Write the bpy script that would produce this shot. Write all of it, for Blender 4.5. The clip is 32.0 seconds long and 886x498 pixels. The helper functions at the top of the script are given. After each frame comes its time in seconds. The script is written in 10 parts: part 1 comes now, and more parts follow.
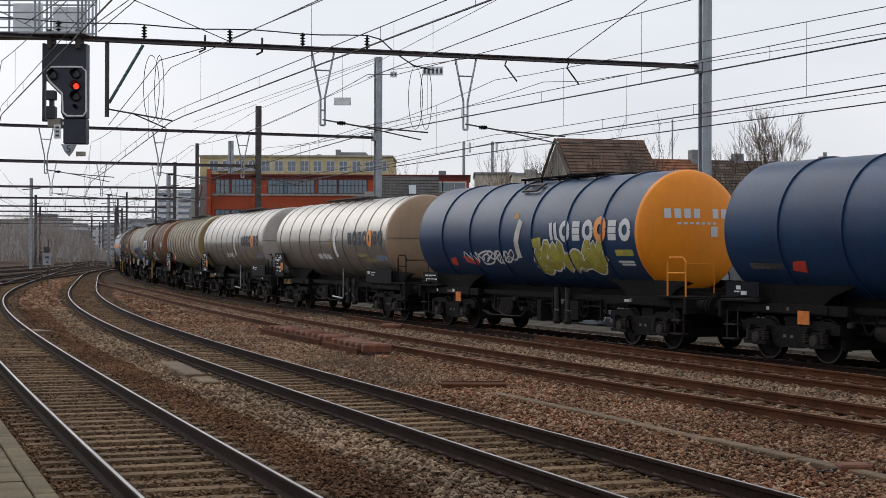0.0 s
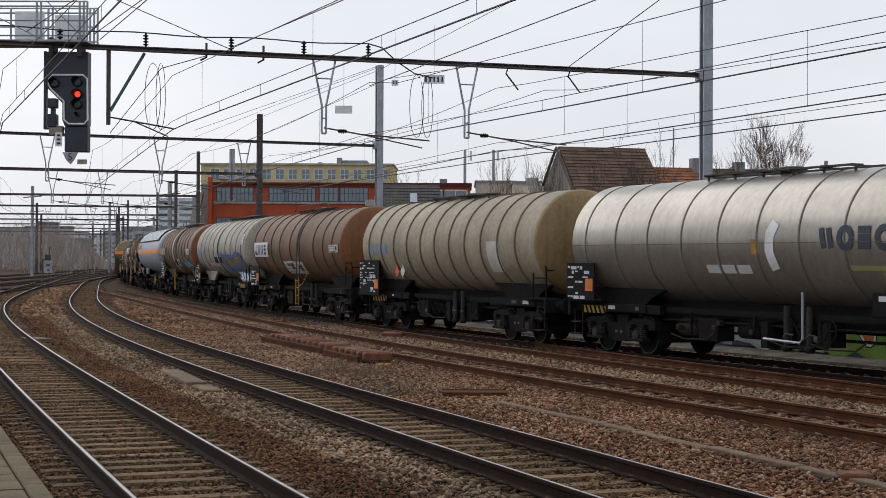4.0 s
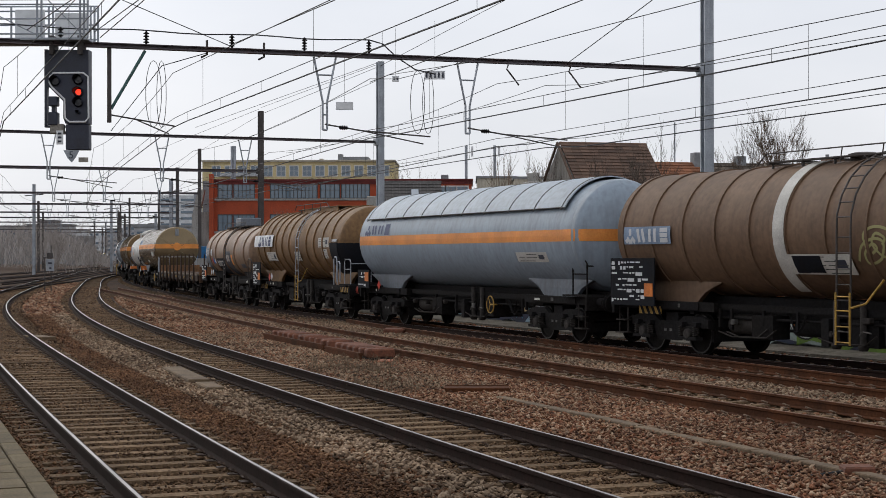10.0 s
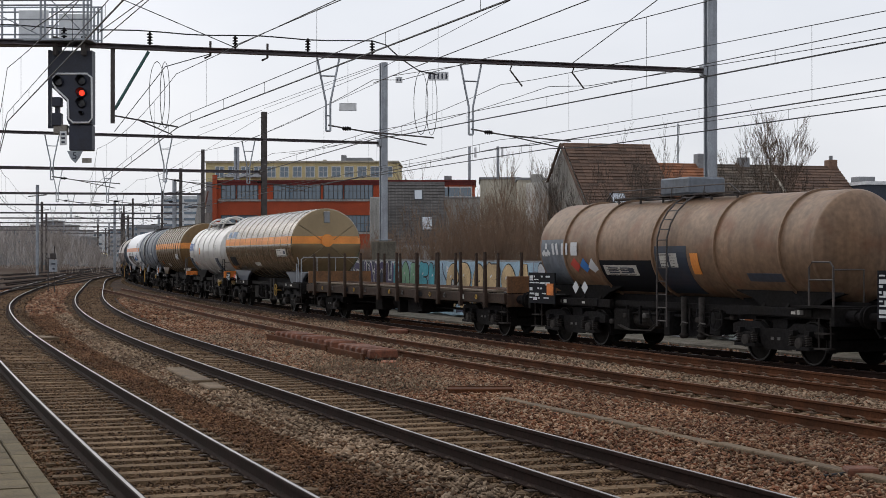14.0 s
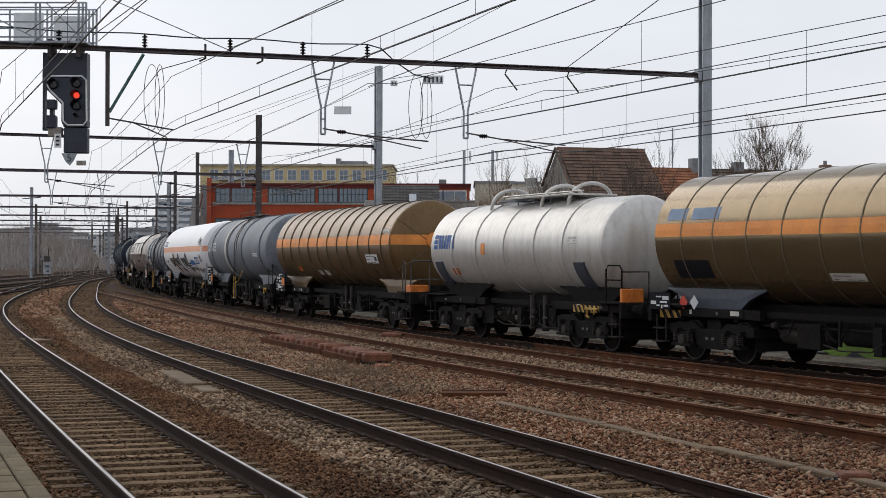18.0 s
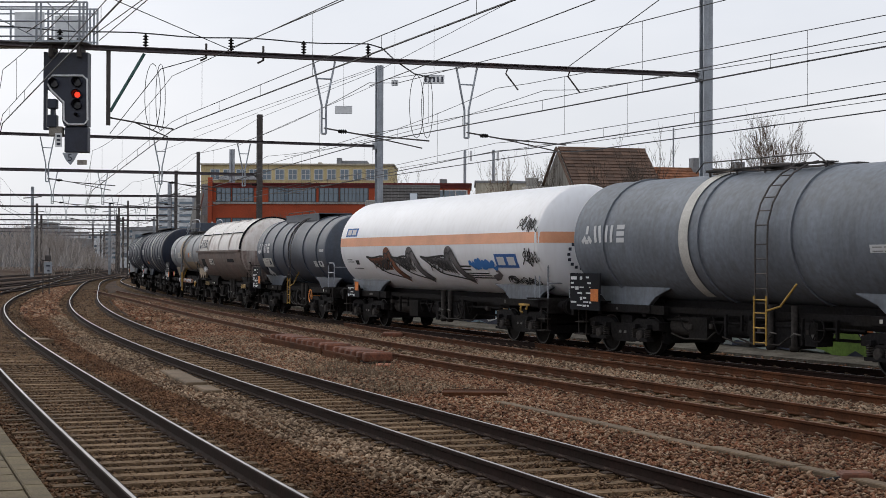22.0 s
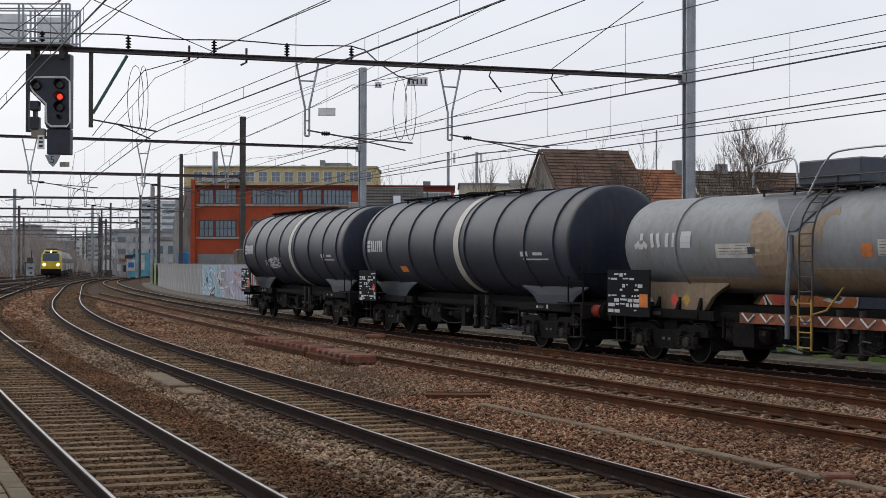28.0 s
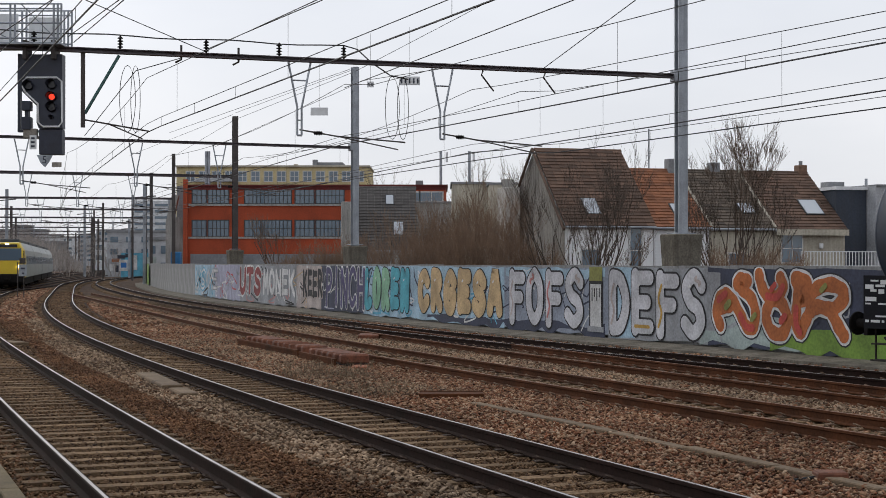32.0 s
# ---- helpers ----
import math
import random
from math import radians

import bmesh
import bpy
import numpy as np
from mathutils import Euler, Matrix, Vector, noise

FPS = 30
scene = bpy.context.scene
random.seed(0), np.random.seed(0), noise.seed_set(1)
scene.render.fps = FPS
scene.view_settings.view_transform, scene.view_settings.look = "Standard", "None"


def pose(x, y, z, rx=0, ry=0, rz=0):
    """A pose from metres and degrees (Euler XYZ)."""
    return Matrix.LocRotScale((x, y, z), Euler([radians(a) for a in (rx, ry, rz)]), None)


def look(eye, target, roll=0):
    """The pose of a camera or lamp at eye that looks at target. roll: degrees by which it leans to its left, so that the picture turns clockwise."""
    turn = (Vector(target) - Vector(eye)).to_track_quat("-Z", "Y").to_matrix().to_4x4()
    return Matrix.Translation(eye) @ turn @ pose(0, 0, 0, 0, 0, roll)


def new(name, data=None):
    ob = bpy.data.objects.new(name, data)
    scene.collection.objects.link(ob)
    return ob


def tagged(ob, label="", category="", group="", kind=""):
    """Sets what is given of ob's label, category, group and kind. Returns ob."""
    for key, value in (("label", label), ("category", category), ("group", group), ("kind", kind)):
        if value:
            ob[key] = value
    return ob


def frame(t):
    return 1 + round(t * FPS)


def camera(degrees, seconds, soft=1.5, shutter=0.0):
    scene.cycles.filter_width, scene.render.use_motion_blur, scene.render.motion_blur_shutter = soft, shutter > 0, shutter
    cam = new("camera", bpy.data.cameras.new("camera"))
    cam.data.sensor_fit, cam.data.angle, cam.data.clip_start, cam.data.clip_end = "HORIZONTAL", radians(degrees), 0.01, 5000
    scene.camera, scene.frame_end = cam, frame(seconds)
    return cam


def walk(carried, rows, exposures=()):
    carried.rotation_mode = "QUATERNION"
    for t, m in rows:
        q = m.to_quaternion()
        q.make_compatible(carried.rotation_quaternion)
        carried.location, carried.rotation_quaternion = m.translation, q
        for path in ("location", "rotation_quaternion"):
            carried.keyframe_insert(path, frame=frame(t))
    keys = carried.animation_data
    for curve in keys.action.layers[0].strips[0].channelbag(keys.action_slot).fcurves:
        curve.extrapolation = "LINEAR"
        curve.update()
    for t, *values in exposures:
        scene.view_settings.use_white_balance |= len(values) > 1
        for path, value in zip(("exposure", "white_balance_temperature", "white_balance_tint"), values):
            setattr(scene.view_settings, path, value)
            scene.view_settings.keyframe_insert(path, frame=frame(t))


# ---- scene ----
# ---------------------------------------------------------------- camera
EYE = (0.0, 0.0, 2.187)
# seconds, yaw, pitch, roll in degrees: a hand-held camera that hardly turns
PATH = [
    (0, 0.820, 0.135, -0.206), (0.5, 0.945, 0.293, -0.310), (1, 0.971, 0.395, -0.263), (1.5, 0.746, 0.258, -0.270), (2, 1.054, 0.226, -0.191),
    (2.5, 0.848, 0.309, -0.256), (3, 1.061, 0.347, -0.218), (3.5, 0.857, 0.433, -0.254), (5.5, 0.921, 0.299, -0.199), (6, 0.992, 0.227, -0.189),
    (6.5, 0.832, 0.241, -0.188), (7, 0.884, 0.262, -0.215), (7.5, 0.890, 0.271, -0.215), (8, 0.898, 0.270, -0.092), (8.5, 0.897, 0.301, -0.091),
    (9, 0.818, 0.304, -0.079), (9.5, 0.756, 0.426, -0.087), (10, 0.922, 0.281, 0.073), (10.5, 0.999, 0.050, 0.094), (11, 1.037, -0.065, 0.132),
    (11.5, 1.059, -0.232, 0.168), (12, 1.170, 0.121, 0.110), (12.5, 1.227, 0.279, 0.097), (13, 1.185, 0.336, -0.026), (13.5, 1.191, 0.391, 0.046),
    (14, 1.036, 0.318, 0.017), (14.5, 0.899, 0.433, -0.023), (16.5, 1.035, 0.535, 0.015), (17, 0.868, 0.513, -0.206), (17.5, 0.918, 0.450, -0.200),
    (18, 0.833, 0.451, -0.156), (18.5, 0.831, 0.364, -0.142), (19, 0.920, 0.242, -0.150), (19.5, 0.902, 0.314, -0.139), (20, 0.902, 0.429, -0.131),
    (20.5, 0.887, 0.646, -0.174), (21, 0.886, 0.606, -0.225), (21.5, 0.951, 0.484, -0.199), (22, 0.860, 0.436, -0.186), (22.5, 0.907, 0.547, -0.231),
    (23, 0.981, 0.534, -0.223), (23.5, 0.985, 0.596, -0.208), (24, 0.883, 0.671, -0.209), (24.5, 0.759, 0.803, -0.227), (25, 0.634, 0.760, -0.335),
    (25.5, 0.543, 0.851, -0.377), (27.5, 0.389, 0.610, -0.186), (28, 0.258, 0.518, -0.169), (28.5, 0.213, 0.515, -0.158), (29, 0.295, 0.516, -0.084),
    (29.5, 0.011, 0.569, -0.133), (30, -0.055, 0.428, -0.179), (30.5, -0.083, 0.296, -0.200), (31, -0.058, 0.267, -0.181),
    (31.5, 0.027, 0.368, -0.047), (32, -0.000, 0.488, -0.000),
]
cam = camera(31.28, 32.0, soft=0.55)
walk(cam, [(t, pose(*EYE, 90 + p, r, y)) for t, y, p, r in PATH])

# ---------------------------------------------------------------- world, sun, exposure
world = bpy.data.worlds.new("overcast_sky")
scene.world = world
world.use_nodes = True
wn, wl = world.node_tree.nodes, world.node_tree.links
bg = wn["Background"]
sky = wn.new("ShaderNodeTexSky")
sky.sky_type, sky.sun_disc = "NISHITA", False
sky.sun_elevation, sky.sun_rotation = radians(28), radians(-35)
sky.air_density, sky.dust_density, sky.ozone_density = 1.0, 4.0, 1.0
hsv = wn.new("ShaderNodeHueSaturation")
hsv.inputs["Saturation"].default_value = 0.22
hsv.inputs["Value"].default_value = 0.10
wl.new(sky.outputs[0], hsv.inputs["Color"])
tc = wn.new("ShaderNodeTexCoord")
mp = wn.new("ShaderNodeMapping")
mp.inputs["Scale"].default_value = (1.0, 1.0, 3.0)
cl = wn.new("ShaderNodeTexNoise")
cl.inputs["Scale"].default_value, cl.inputs["Detail"].default_value = 2.2, 5.0
wl.new(tc.outputs["Generated"], mp.inputs["Vector"])
wl.new(mp.outputs[0], cl.inputs["Vector"])
ramp = wn.new("ShaderNodeValToRGB")
ramp.color_ramp.elements[0].position, ramp.color_ramp.elements[0].color = 0.3, (0.66, 0.69, 0.74, 1)
ramp.color_ramp.elements[1].position, ramp.color_ramp.elements[1].color = 0.72, (0.86, 0.87, 0.90, 1)
wl.new(cl.outputs["Fac"], ramp.inputs["Fac"])
mix = wn.new("ShaderNodeMixRGB")
mix.inputs["Fac"].default_value = 0.93
wl.new(hsv.outputs[0], mix.inputs[1])
wl.new(ramp.outputs[0], mix.inputs[2])
sep = wn.new("ShaderNodeSeparateXYZ")
wl.new(tc.outputs["Generated"], sep.inputs[0])
height = wn.new("ShaderNodeValToRGB")
height.color_ramp.elements[0].position, height.color_ramp.elements[0].color = 0.0, (1.0, 0.98, 0.955, 1)
height.color_ramp.elements[1].position, height.color_ramp.elements[1].color = 0.17, (0.895, 0.91, 0.94, 1)
wl.new(sep.outputs["Z"], height.inputs["Fac"])
grade = wn.new("ShaderNodeMixRGB")
grade.blend_type = "MULTIPLY"
grade.inputs["Fac"].default_value = 1.0
wl.new(mix.outputs[0], grade.inputs[1])
wl.new(height.outputs[0], grade.inputs[2])
wl.new(grade.outputs[0], bg.inputs["Color"])
bg.inputs["Strength"].default_value = 1.17

sun_data = bpy.data.lights.new("sun", "SUN")
sun_data.energy, sun_data.angle, sun_data.color = 0.9, radians(48), (1.0, 0.95, 0.88)
sun = new("sun", sun_data)
sun.matrix_world = look((-60, 80, 60), (0, 10, 0))
scene.view_settings.exposure = 0.0


# ---------------------------------------------------------------- materials
def mat(name, color, rough=0.7, metal=0.0, vary=0.25, scale=2.0, fine=30.0, bump=0.15, streak=0.0, dirt=(0.05, 0.04, 0.03), random_tone=0.0,
        spec=0.5, coords="Object", rust=0.0):
    """A painted or mineral surface: colour with broad stains and fine grain, optional rain streaks and rust."""
    m = bpy.data.materials.new(name)
    m.use_nodes = True
    n, l = m.node_tree.nodes, m.node_tree.links
    b = n["Principled BSDF"]
    b.inputs["Roughness"].default_value, b.inputs["Metallic"].default_value = rough, metal
    b.inputs["Specular IOR Level"].default_value = spec
    t = n.new("ShaderNodeTexCoord")
    out = t.outputs[coords]
    n1, n2 = n.new("ShaderNodeTexNoise"), n.new("ShaderNodeTexNoise")
    for k, s in ((n1, scale), (n2, fine)):
        k.inputs["Scale"].default_value, k.inputs["Detail"].default_value = s, 4.0
        l.new(out, k.inputs["Vector"])
    base = (*color, 1)
    dark = tuple(c * (1 - vary) + d * vary * 0.3 for c, d in zip(color, dirt)) + (1,)
    light = tuple(min(1, c * (1 + vary * 0.6)) for c in color) + (1,)
    r1 = n.new("ShaderNodeValToRGB")
    r1.color_ramp.elements[0].position, r1.color_ramp.elements[0].color = 0.32, dark
    r1.color_ramp.elements[1].position, r1.color_ramp.elements[1].color = 0.68, light
    l.new(n1.outputs["Fac"], r1.inputs["Fac"])
    m1 = n.new("ShaderNodeMixRGB")
    m1.blend_type = "OVERLAY"
    m1.inputs["Fac"].default_value = min(1.0, vary * 1.6)
    l.new(r1.outputs[0], m1.inputs[1])
    l.new(n2.outputs["Fac"], m1.inputs[2])
    col = m1.outputs[0]
    if streak > 0:
        mp2 = n.new("ShaderNodeMapping")
        mp2.inputs["Scale"].default_value = (2.2, 2.2, 0.18)
        l.new(out, mp2.inputs["Vector"])
        n3 = n.new("ShaderNodeTexNoise")
        n3.inputs["Scale"].default_value, n3.inputs["Detail"].default_value = 3.0, 6.0
        l.new(mp2.outputs[0], n3.inputs["Vector"])
        r3 = n.new("ShaderNodeValToRGB")
        r3.color_ramp.elements[0].position, r3.color_ramp.elements[0].color = 0.45, (0, 0, 0, 1)
        r3.color_ramp.elements[1].position, r3.color_ramp.elements[1].color = 0.72, (streak, streak, streak, 1)
        l.new(n3.outputs["Fac"], r3.inputs["Fac"])
        m3 = n.new("ShaderNodeMixRGB")
        m3.inputs[2].default_value = (*dirt, 1)
        l.new(r3.outputs[0], m3.inputs["Fac"])
        l.new(col, m3.inputs[1])
        col = m3.outputs[0]
    if rust > 0:
        n4 = n.new("ShaderNodeTexNoise")
        n4.inputs["Scale"].default_value, n4.inputs["Detail"].default_value = 1.3, 8.0
        l.new(out, n4.inputs["Vector"])
        r4 = n.new("ShaderNodeValToRGB")
        r4.color_ramp.elements[0].position, r4.color_ramp.elements[0].color = 0.52, (0, 0, 0, 1)
        r4.color_ramp.elements[1].position, r4.color_ramp.elements[1].color = 0.7, (rust, rust, rust, 1)
        l.new(n4.outputs["Fac"], r4.inputs["Fac"])
        m4 = n.new("ShaderNodeMixRGB")
        m4.inputs[2].default_value = (0.17, 0.06, 0.025, 1)
        l.new(r4.outputs[0], m4.inputs["Fac"])
        l.new(col, m4.inputs[1])
        col = m4.outputs[0]
    if random_tone > 0:
        oi = n.new("ShaderNodeObjectInfo")
        mr = n.new("ShaderNodeMapRange")
        mr.inputs["To Min"].default_value, mr.inputs["To Max"].default_value = 1 - random_tone, 1 + random_tone
        l.new(oi.outputs["Random"], mr.inputs["Value"])
        hs = n.new("ShaderNodeHueSaturation")
        l.new(mr.outputs[0], hs.inputs["Value"])
        l.new(col, hs.inputs["Color"])
        col = hs.outputs[0]
    l.new(col, b.inputs["Base Color"])
    if bump > 0:
        bp = n.new("ShaderNodeBump")
        bp.inputs["Strength"].default_value, bp.inputs["Distance"].default_value = bump, 0.02
        l.new(n2.outputs["Fac"], bp.inputs["Height"])
        l.new(bp.outputs[0], b.inputs["Normal"])
    return m


def plain(name, color, rough=0.6, metal=0.0, emit=0.0):
    m = bpy.data.materials.new(name)
    m.use_nodes = True
    b = m.node_tree.nodes["Principled BSDF"]
    b.inputs["Base Color"].default_value = (*color, 1)
    b.inputs["Roughness"].default_value, b.inputs["Metallic"].default_value = rough, metal
    if emit:
        b.inputs["Emission Color"].default_value = (*color, 1)
        b.inputs["Emission Strength"].default_value = emit
    return m


def island_mat(name, tones, rough=0.95, fine=60.0):
    """Loose pieces in one mesh, each island with a tone of its own."""
    m = bpy.data.materials.new(name)
    m.use_nodes = True
    n, l = m.node_tree.nodes, m.node_tree.links
    b = n["Principled BSDF"]
    b.inputs["Roughness"].default_value = rough
    b.inputs["Specular IOR Level"].default_value = 0.25
    g = n.new("ShaderNodeNewGeometry")
    r = n.new("ShaderNodeValToRGB")
    r.color_ramp.interpolation = "LINEAR"
    while len(r.color_ramp.elements) < len(tones):
        r.color_ramp.elements.new(0.5)
    for i, (e, c) in enumerate(zip(r.color_ramp.elements, tones)):
        e.position, e.color = i / (len(tones) - 1), (*c, 1)
    l.new(g.outputs["Random Per Island"], r.inputs["Fac"])
    t = n.new("ShaderNodeTexCoord")
    big = n.new("ShaderNodeTexNoise")
    big.inputs["Scale"].default_value, big.inputs["Detail"].default_value = 0.35, 5.0
    l.new(t.outputs["Object"], big.inputs["Vector"])
    mr = n.new("ShaderNodeMapRange")
    mr.inputs["From Min"].default_value, mr.inputs["From Max"].default_value = 0.3, 0.7
    mr.inputs["To Min"].default_value, mr.inputs["To Max"].default_value = 0.65, 1.3
    l.new(big.outputs["Fac"], mr.inputs["Value"])
    hs = n.new("ShaderNodeHueSaturation")
    l.new(mr.outputs[0], hs.inputs["Value"])
    l.new(r.outputs[0], hs.inputs["Color"])
    l.new(hs.outputs[0], b.inputs["Base Color"])
    return m


M = {}
# ground is darker than its stones, which paints depth of shade into their gaps
M["ballast"] = mat("ballast", (0.050, 0.026, 0.014), 0.95, vary=0.5, scale=0.35, fine=22, bump=0.9, spec=0.15)
M["stones"] = island_mat("ballast_stones", [(0.028, 0.012, 0.006), (0.200, 0.088, 0.045), (0.32, 0.188, 0.110), (0.076, 0.031, 0.016), (0.40, 0.282, 0.188), (0.23, 0.088, 0.044), (0.046, 0.019, 0.011)])
M["stones_grey"] = island_mat("grey_stones", [(0.034, 0.020, 0.012), (0.195, 0.128, 0.080), (0.34, 0.240, 0.158), (0.068, 0.038, 0.022), (0.42, 0.310, 0.212)])
M["earth_gravel"] = island_mat("earth_gravel", [(0.026, 0.011, 0.005), (0.140, 0.066, 0.032), (0.220, 0.122, 0.065), (0.066, 0.029, 0.013), (0.165, 0.076, 0.037)])
M["track_gravel"] = island_mat("track_gravel", [(0.022, 0.011, 0.006), (0.120, 0.068, 0.035), (0.20, 0.124, 0.069), (0.045, 0.022, 0.011), (0.155, 0.091, 0.048)])
M["sleeper"] = mat("sleeper", (0.150, 0.098, 0.057), 0.9, vary=0.55, scale=1.6, fine=25, bump=0.5, random_tone=0.3, spec=0.1)
M["rail_steel"] = mat("rail_running_surface", (0.40, 0.37, 0.36), 0.38, 1.0, vary=0.25, scale=1.0, fine=12, bump=0.03)
M["rail_side"] = mat("rail_side", (0.019, 0.0095, 0.0075), 0.9, 0.0, vary=0.4, scale=2, fine=18, bump=0.2, spec=0.12)
M["rail_rust"] = mat("rusty_rail", (0.080, 0.030, 0.013), 0.9, 0.0, vary=0.4, scale=1.4, fine=20, bump=0.25, spec=0.12)
M["rail_rust_top"] = mat("rusty_rail_top", (0.22, 0.112, 0.07), 0.6, 0.2, vary=0.3, scale=1.4, fine=20, bump=0.1, spec=0.3)
M["clip_dark"] = mat("dark_rail_clip", (0.055, 0.034, 0.024), 0.75, 0.0, vary=0.3, spec=0.3)
M["clip"] = mat("rail_clip", (0.20, 0.14, 0.10), 0.8, 0.0, vary=0.3, spec=0.2)
M["old_concrete"] = mat("stained_concrete", (0.15, 0.135, 0.11), 0.95, vary=0.45, scale=1.5, fine=18, bump=0.4, streak=0.5, spec=0.2)
M["concrete"] = mat("concrete", (0.30, 0.275, 0.24), 0.92, vary=0.35, scale=1.2, fine=25, bump=0.35, streak=0.3)
M["platform_tile"] = mat("platform_tile", (0.128, 0.099, 0.058), 0.9, vary=0.35, scale=3, fine=40, bump=0.3, random_tone=0.16, spec=0.2)
M["wall"] = mat("wall_concrete", (0.30, 0.30, 0.30), 0.9, vary=0.3, scale=0.8, fine=18, bump=0.3, streak=0.45)
M["galv"] = mat("galvanised_steel", (0.34, 0.365, 0.40), 0.5, 0.6, vary=0.25, scale=1.5, fine=30, bump=0.08, streak=0.25)
M["dark_steel"] = mat("weathered_dark_steel", (0.075, 0.065, 0.062), 0.7, 0.3, vary=0.35, scale=2, fine=20, bump=0.15)
M["beam_steel"] = mat("beam_steel", (0.10, 0.085, 0.095), 0.65, 0.3, vary=0.3, scale=1, fine=14, bump=0.15, rust=0.25)
M["green_steel"] = mat("green_painted_steel", (0.06, 0.14, 0.13), 0.6, 0.1, vary=0.3)
M["wire"] = plain("contact_wire", (0.035, 0.035, 0.037), 0.6, 0.3)
M["signal_black"] = mat("signal_black", (0.020, 0.024, 0.042), 0.5, vary=0.25, scale=3, fine=20, bump=0.05)
M["white_paint"] = mat("white_paint", (0.72, 0.73, 0.74), 0.6, vary=0.12, scale=4, fine=30, bump=0.05)
M["signal_red"] = plain("signal_red_light", (1.0, 0.05, 0.02), 0.4, emit=1.2)
M["lens_dark"] = plain("dark_lens", (0.02, 0.02, 0.025), 0.2)
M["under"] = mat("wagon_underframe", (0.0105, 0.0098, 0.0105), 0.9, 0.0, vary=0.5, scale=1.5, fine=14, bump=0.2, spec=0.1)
M["gear_dust"] = mat("dusty_running_gear", (0.030, 0.026, 0.024), 0.85, 0.0, vary=0.5, scale=2.5, fine=16, bump=0.2, spec=0.15)
M["gear_grey"] = mat("worn_grey_fittings", (0.10, 0.095, 0.09), 0.7, 0.2, vary=0.45, scale=3, fine=16, bump=0.1, spec=0.2)
M["wheel"] = mat("wheel_steel", (0.009, 0.0075, 0.007), 0.85, 0.0, vary=0.4, scale=3, fine=20, bump=0.1, spec=0.12)
M["wheel_rim"] = plain("wheel_tread", (0.03, 0.027, 0.025), 0.6, 0.4)
M["panel_black"] = mat("black_data_panel", (0.008, 0.009, 0.013), 0.8, vary=0.3, scale=4, spec=0.12)
M["ink_white"] = plain("white_lettering", (0.56, 0.57, 0.58), 0.7)
M["ink_dark"] = plain("dark_lettering", (0.035, 0.04, 0.06), 0.7)
M["orange_plate"] = mat("orange_plate", (0.62, 0.17, 0.02), 0.65, vary=0.3, scale=4, fine=20, bump=0.05)
M["red_sign"] = plain("red_sign", (0.55, 0.05, 0.03), 0.6)
M["hazard_yellow"] = mat("yellow_paint", (0.40, 0.235, 0.035), 0.65, vary=0.35, scale=4, fine=20, bump=0.05)
M["stripe_orange"] = mat("orange_stripe", (0.76, 0.27, 0.05), 0.55, vary=0.2, scale=1.2, fine=20, bump=0.03)
M["rubber"] = plain("black_rubber", (0.012, 0.012, 0.013), 0.8)


def glass_like(name, color, rough=0.06):
    m = plain(name, color, rough)
    m.node_tree.nodes["Principled BSDF"].inputs["Specular IOR Level"].default_value = 0.9
    return m


# bluish base colour stands in for sky reflected in the glass
M["pane"] = glass_like("window_pane", (0.085, 0.13, 0.175))


# ---------------------------------------------------------------- mesh helpers
def part(name, bm, material, parent=None, label="", smooth=False):
    """Links a bmesh as one mesh object under a thing or a part."""
    me = bpy.data.meshes.new(name)
    bm.to_mesh(me)
    bm.free()
    me.materials.append(material)
    if smooth:
        me.polygons.foreach_set("use_smooth", [True] * len(me.polygons))
    ob = new(name, me)
    if parent is not None:
        ob.parent = parent
    if label:
        ob["label"] = label
    if name in ("company_mark", "spray_tag", "label_marking", "stripe_set", "skirt_marking", "end_mark"):
        ob["kind"] = "stuff"
    return ob


def shared(name, me, parent, m=None):
    """A further object on a mesh that others use too."""
    ob = new(name, me)
    ob.parent = parent
    if m is not None:
        ob.matrix_basis = m
    return ob


def bbox(bm, x0, x1, y0, y1, z0, z1, m=None):
    """Adds a box to bm."""
    v = [bm.verts.new((x, y, z)) for x in (x0, x1) for y in (y0, y1) for z in (z0, z1)]
    for f in ((0, 1, 3, 2), (4, 6, 7, 5), (0, 4, 5, 1), (2, 3, 7, 6), (0, 2, 6, 4), (1, 5, 7, 3)):
        bm.faces.new([v[i] for i in f])
    if m is not None:
        bmesh.ops.transform(bm, matrix=m, verts=v)
    return v


def box(x0, x1, y0, y1, z0, z1, bevel=0.0):
    bm = bmesh.new()
    bbox(bm, x0, x1, y0, y1, z0, z1)
    if bevel:
        bmesh.ops.bevel(bm, geom=bm.edges[:], offset=bevel, segments=1, affect="EDGES")
    return bm


def tube(bm, points, r, n=6):
    """Adds a round bar along points."""
    rings = []
    pts = [Vector(p) for p in points]
    for i, p in enumerate(pts):
        d = (pts[min(i + 1, len(pts) - 1)] - pts[max(i - 1, 0)]).normalized()
        a = d.orthogonal().normalized() if abs(d.z) > 0.9 else d.cross(Vector((0, 0, 1))).normalized()
        b = d.cross(a)
        rings.append([bm.verts.new(p + (a * math.cos(2 * math.pi * k / n) + b * math.sin(2 * math.pi * k / n)) * r) for k in range(n)])
    for q, w in zip(rings, rings[1:]):
        for k in range(n):
            bm.faces.new((q[k], q[(k + 1) % n], w[(k + 1) % n], w[k]))
    bm.faces.new(rings[0][::-1])
    bm.faces.new(rings[-1])


def rod(points, r, n=6):
    bm = bmesh.new()
    tube(bm, points, r, n)
    return bm


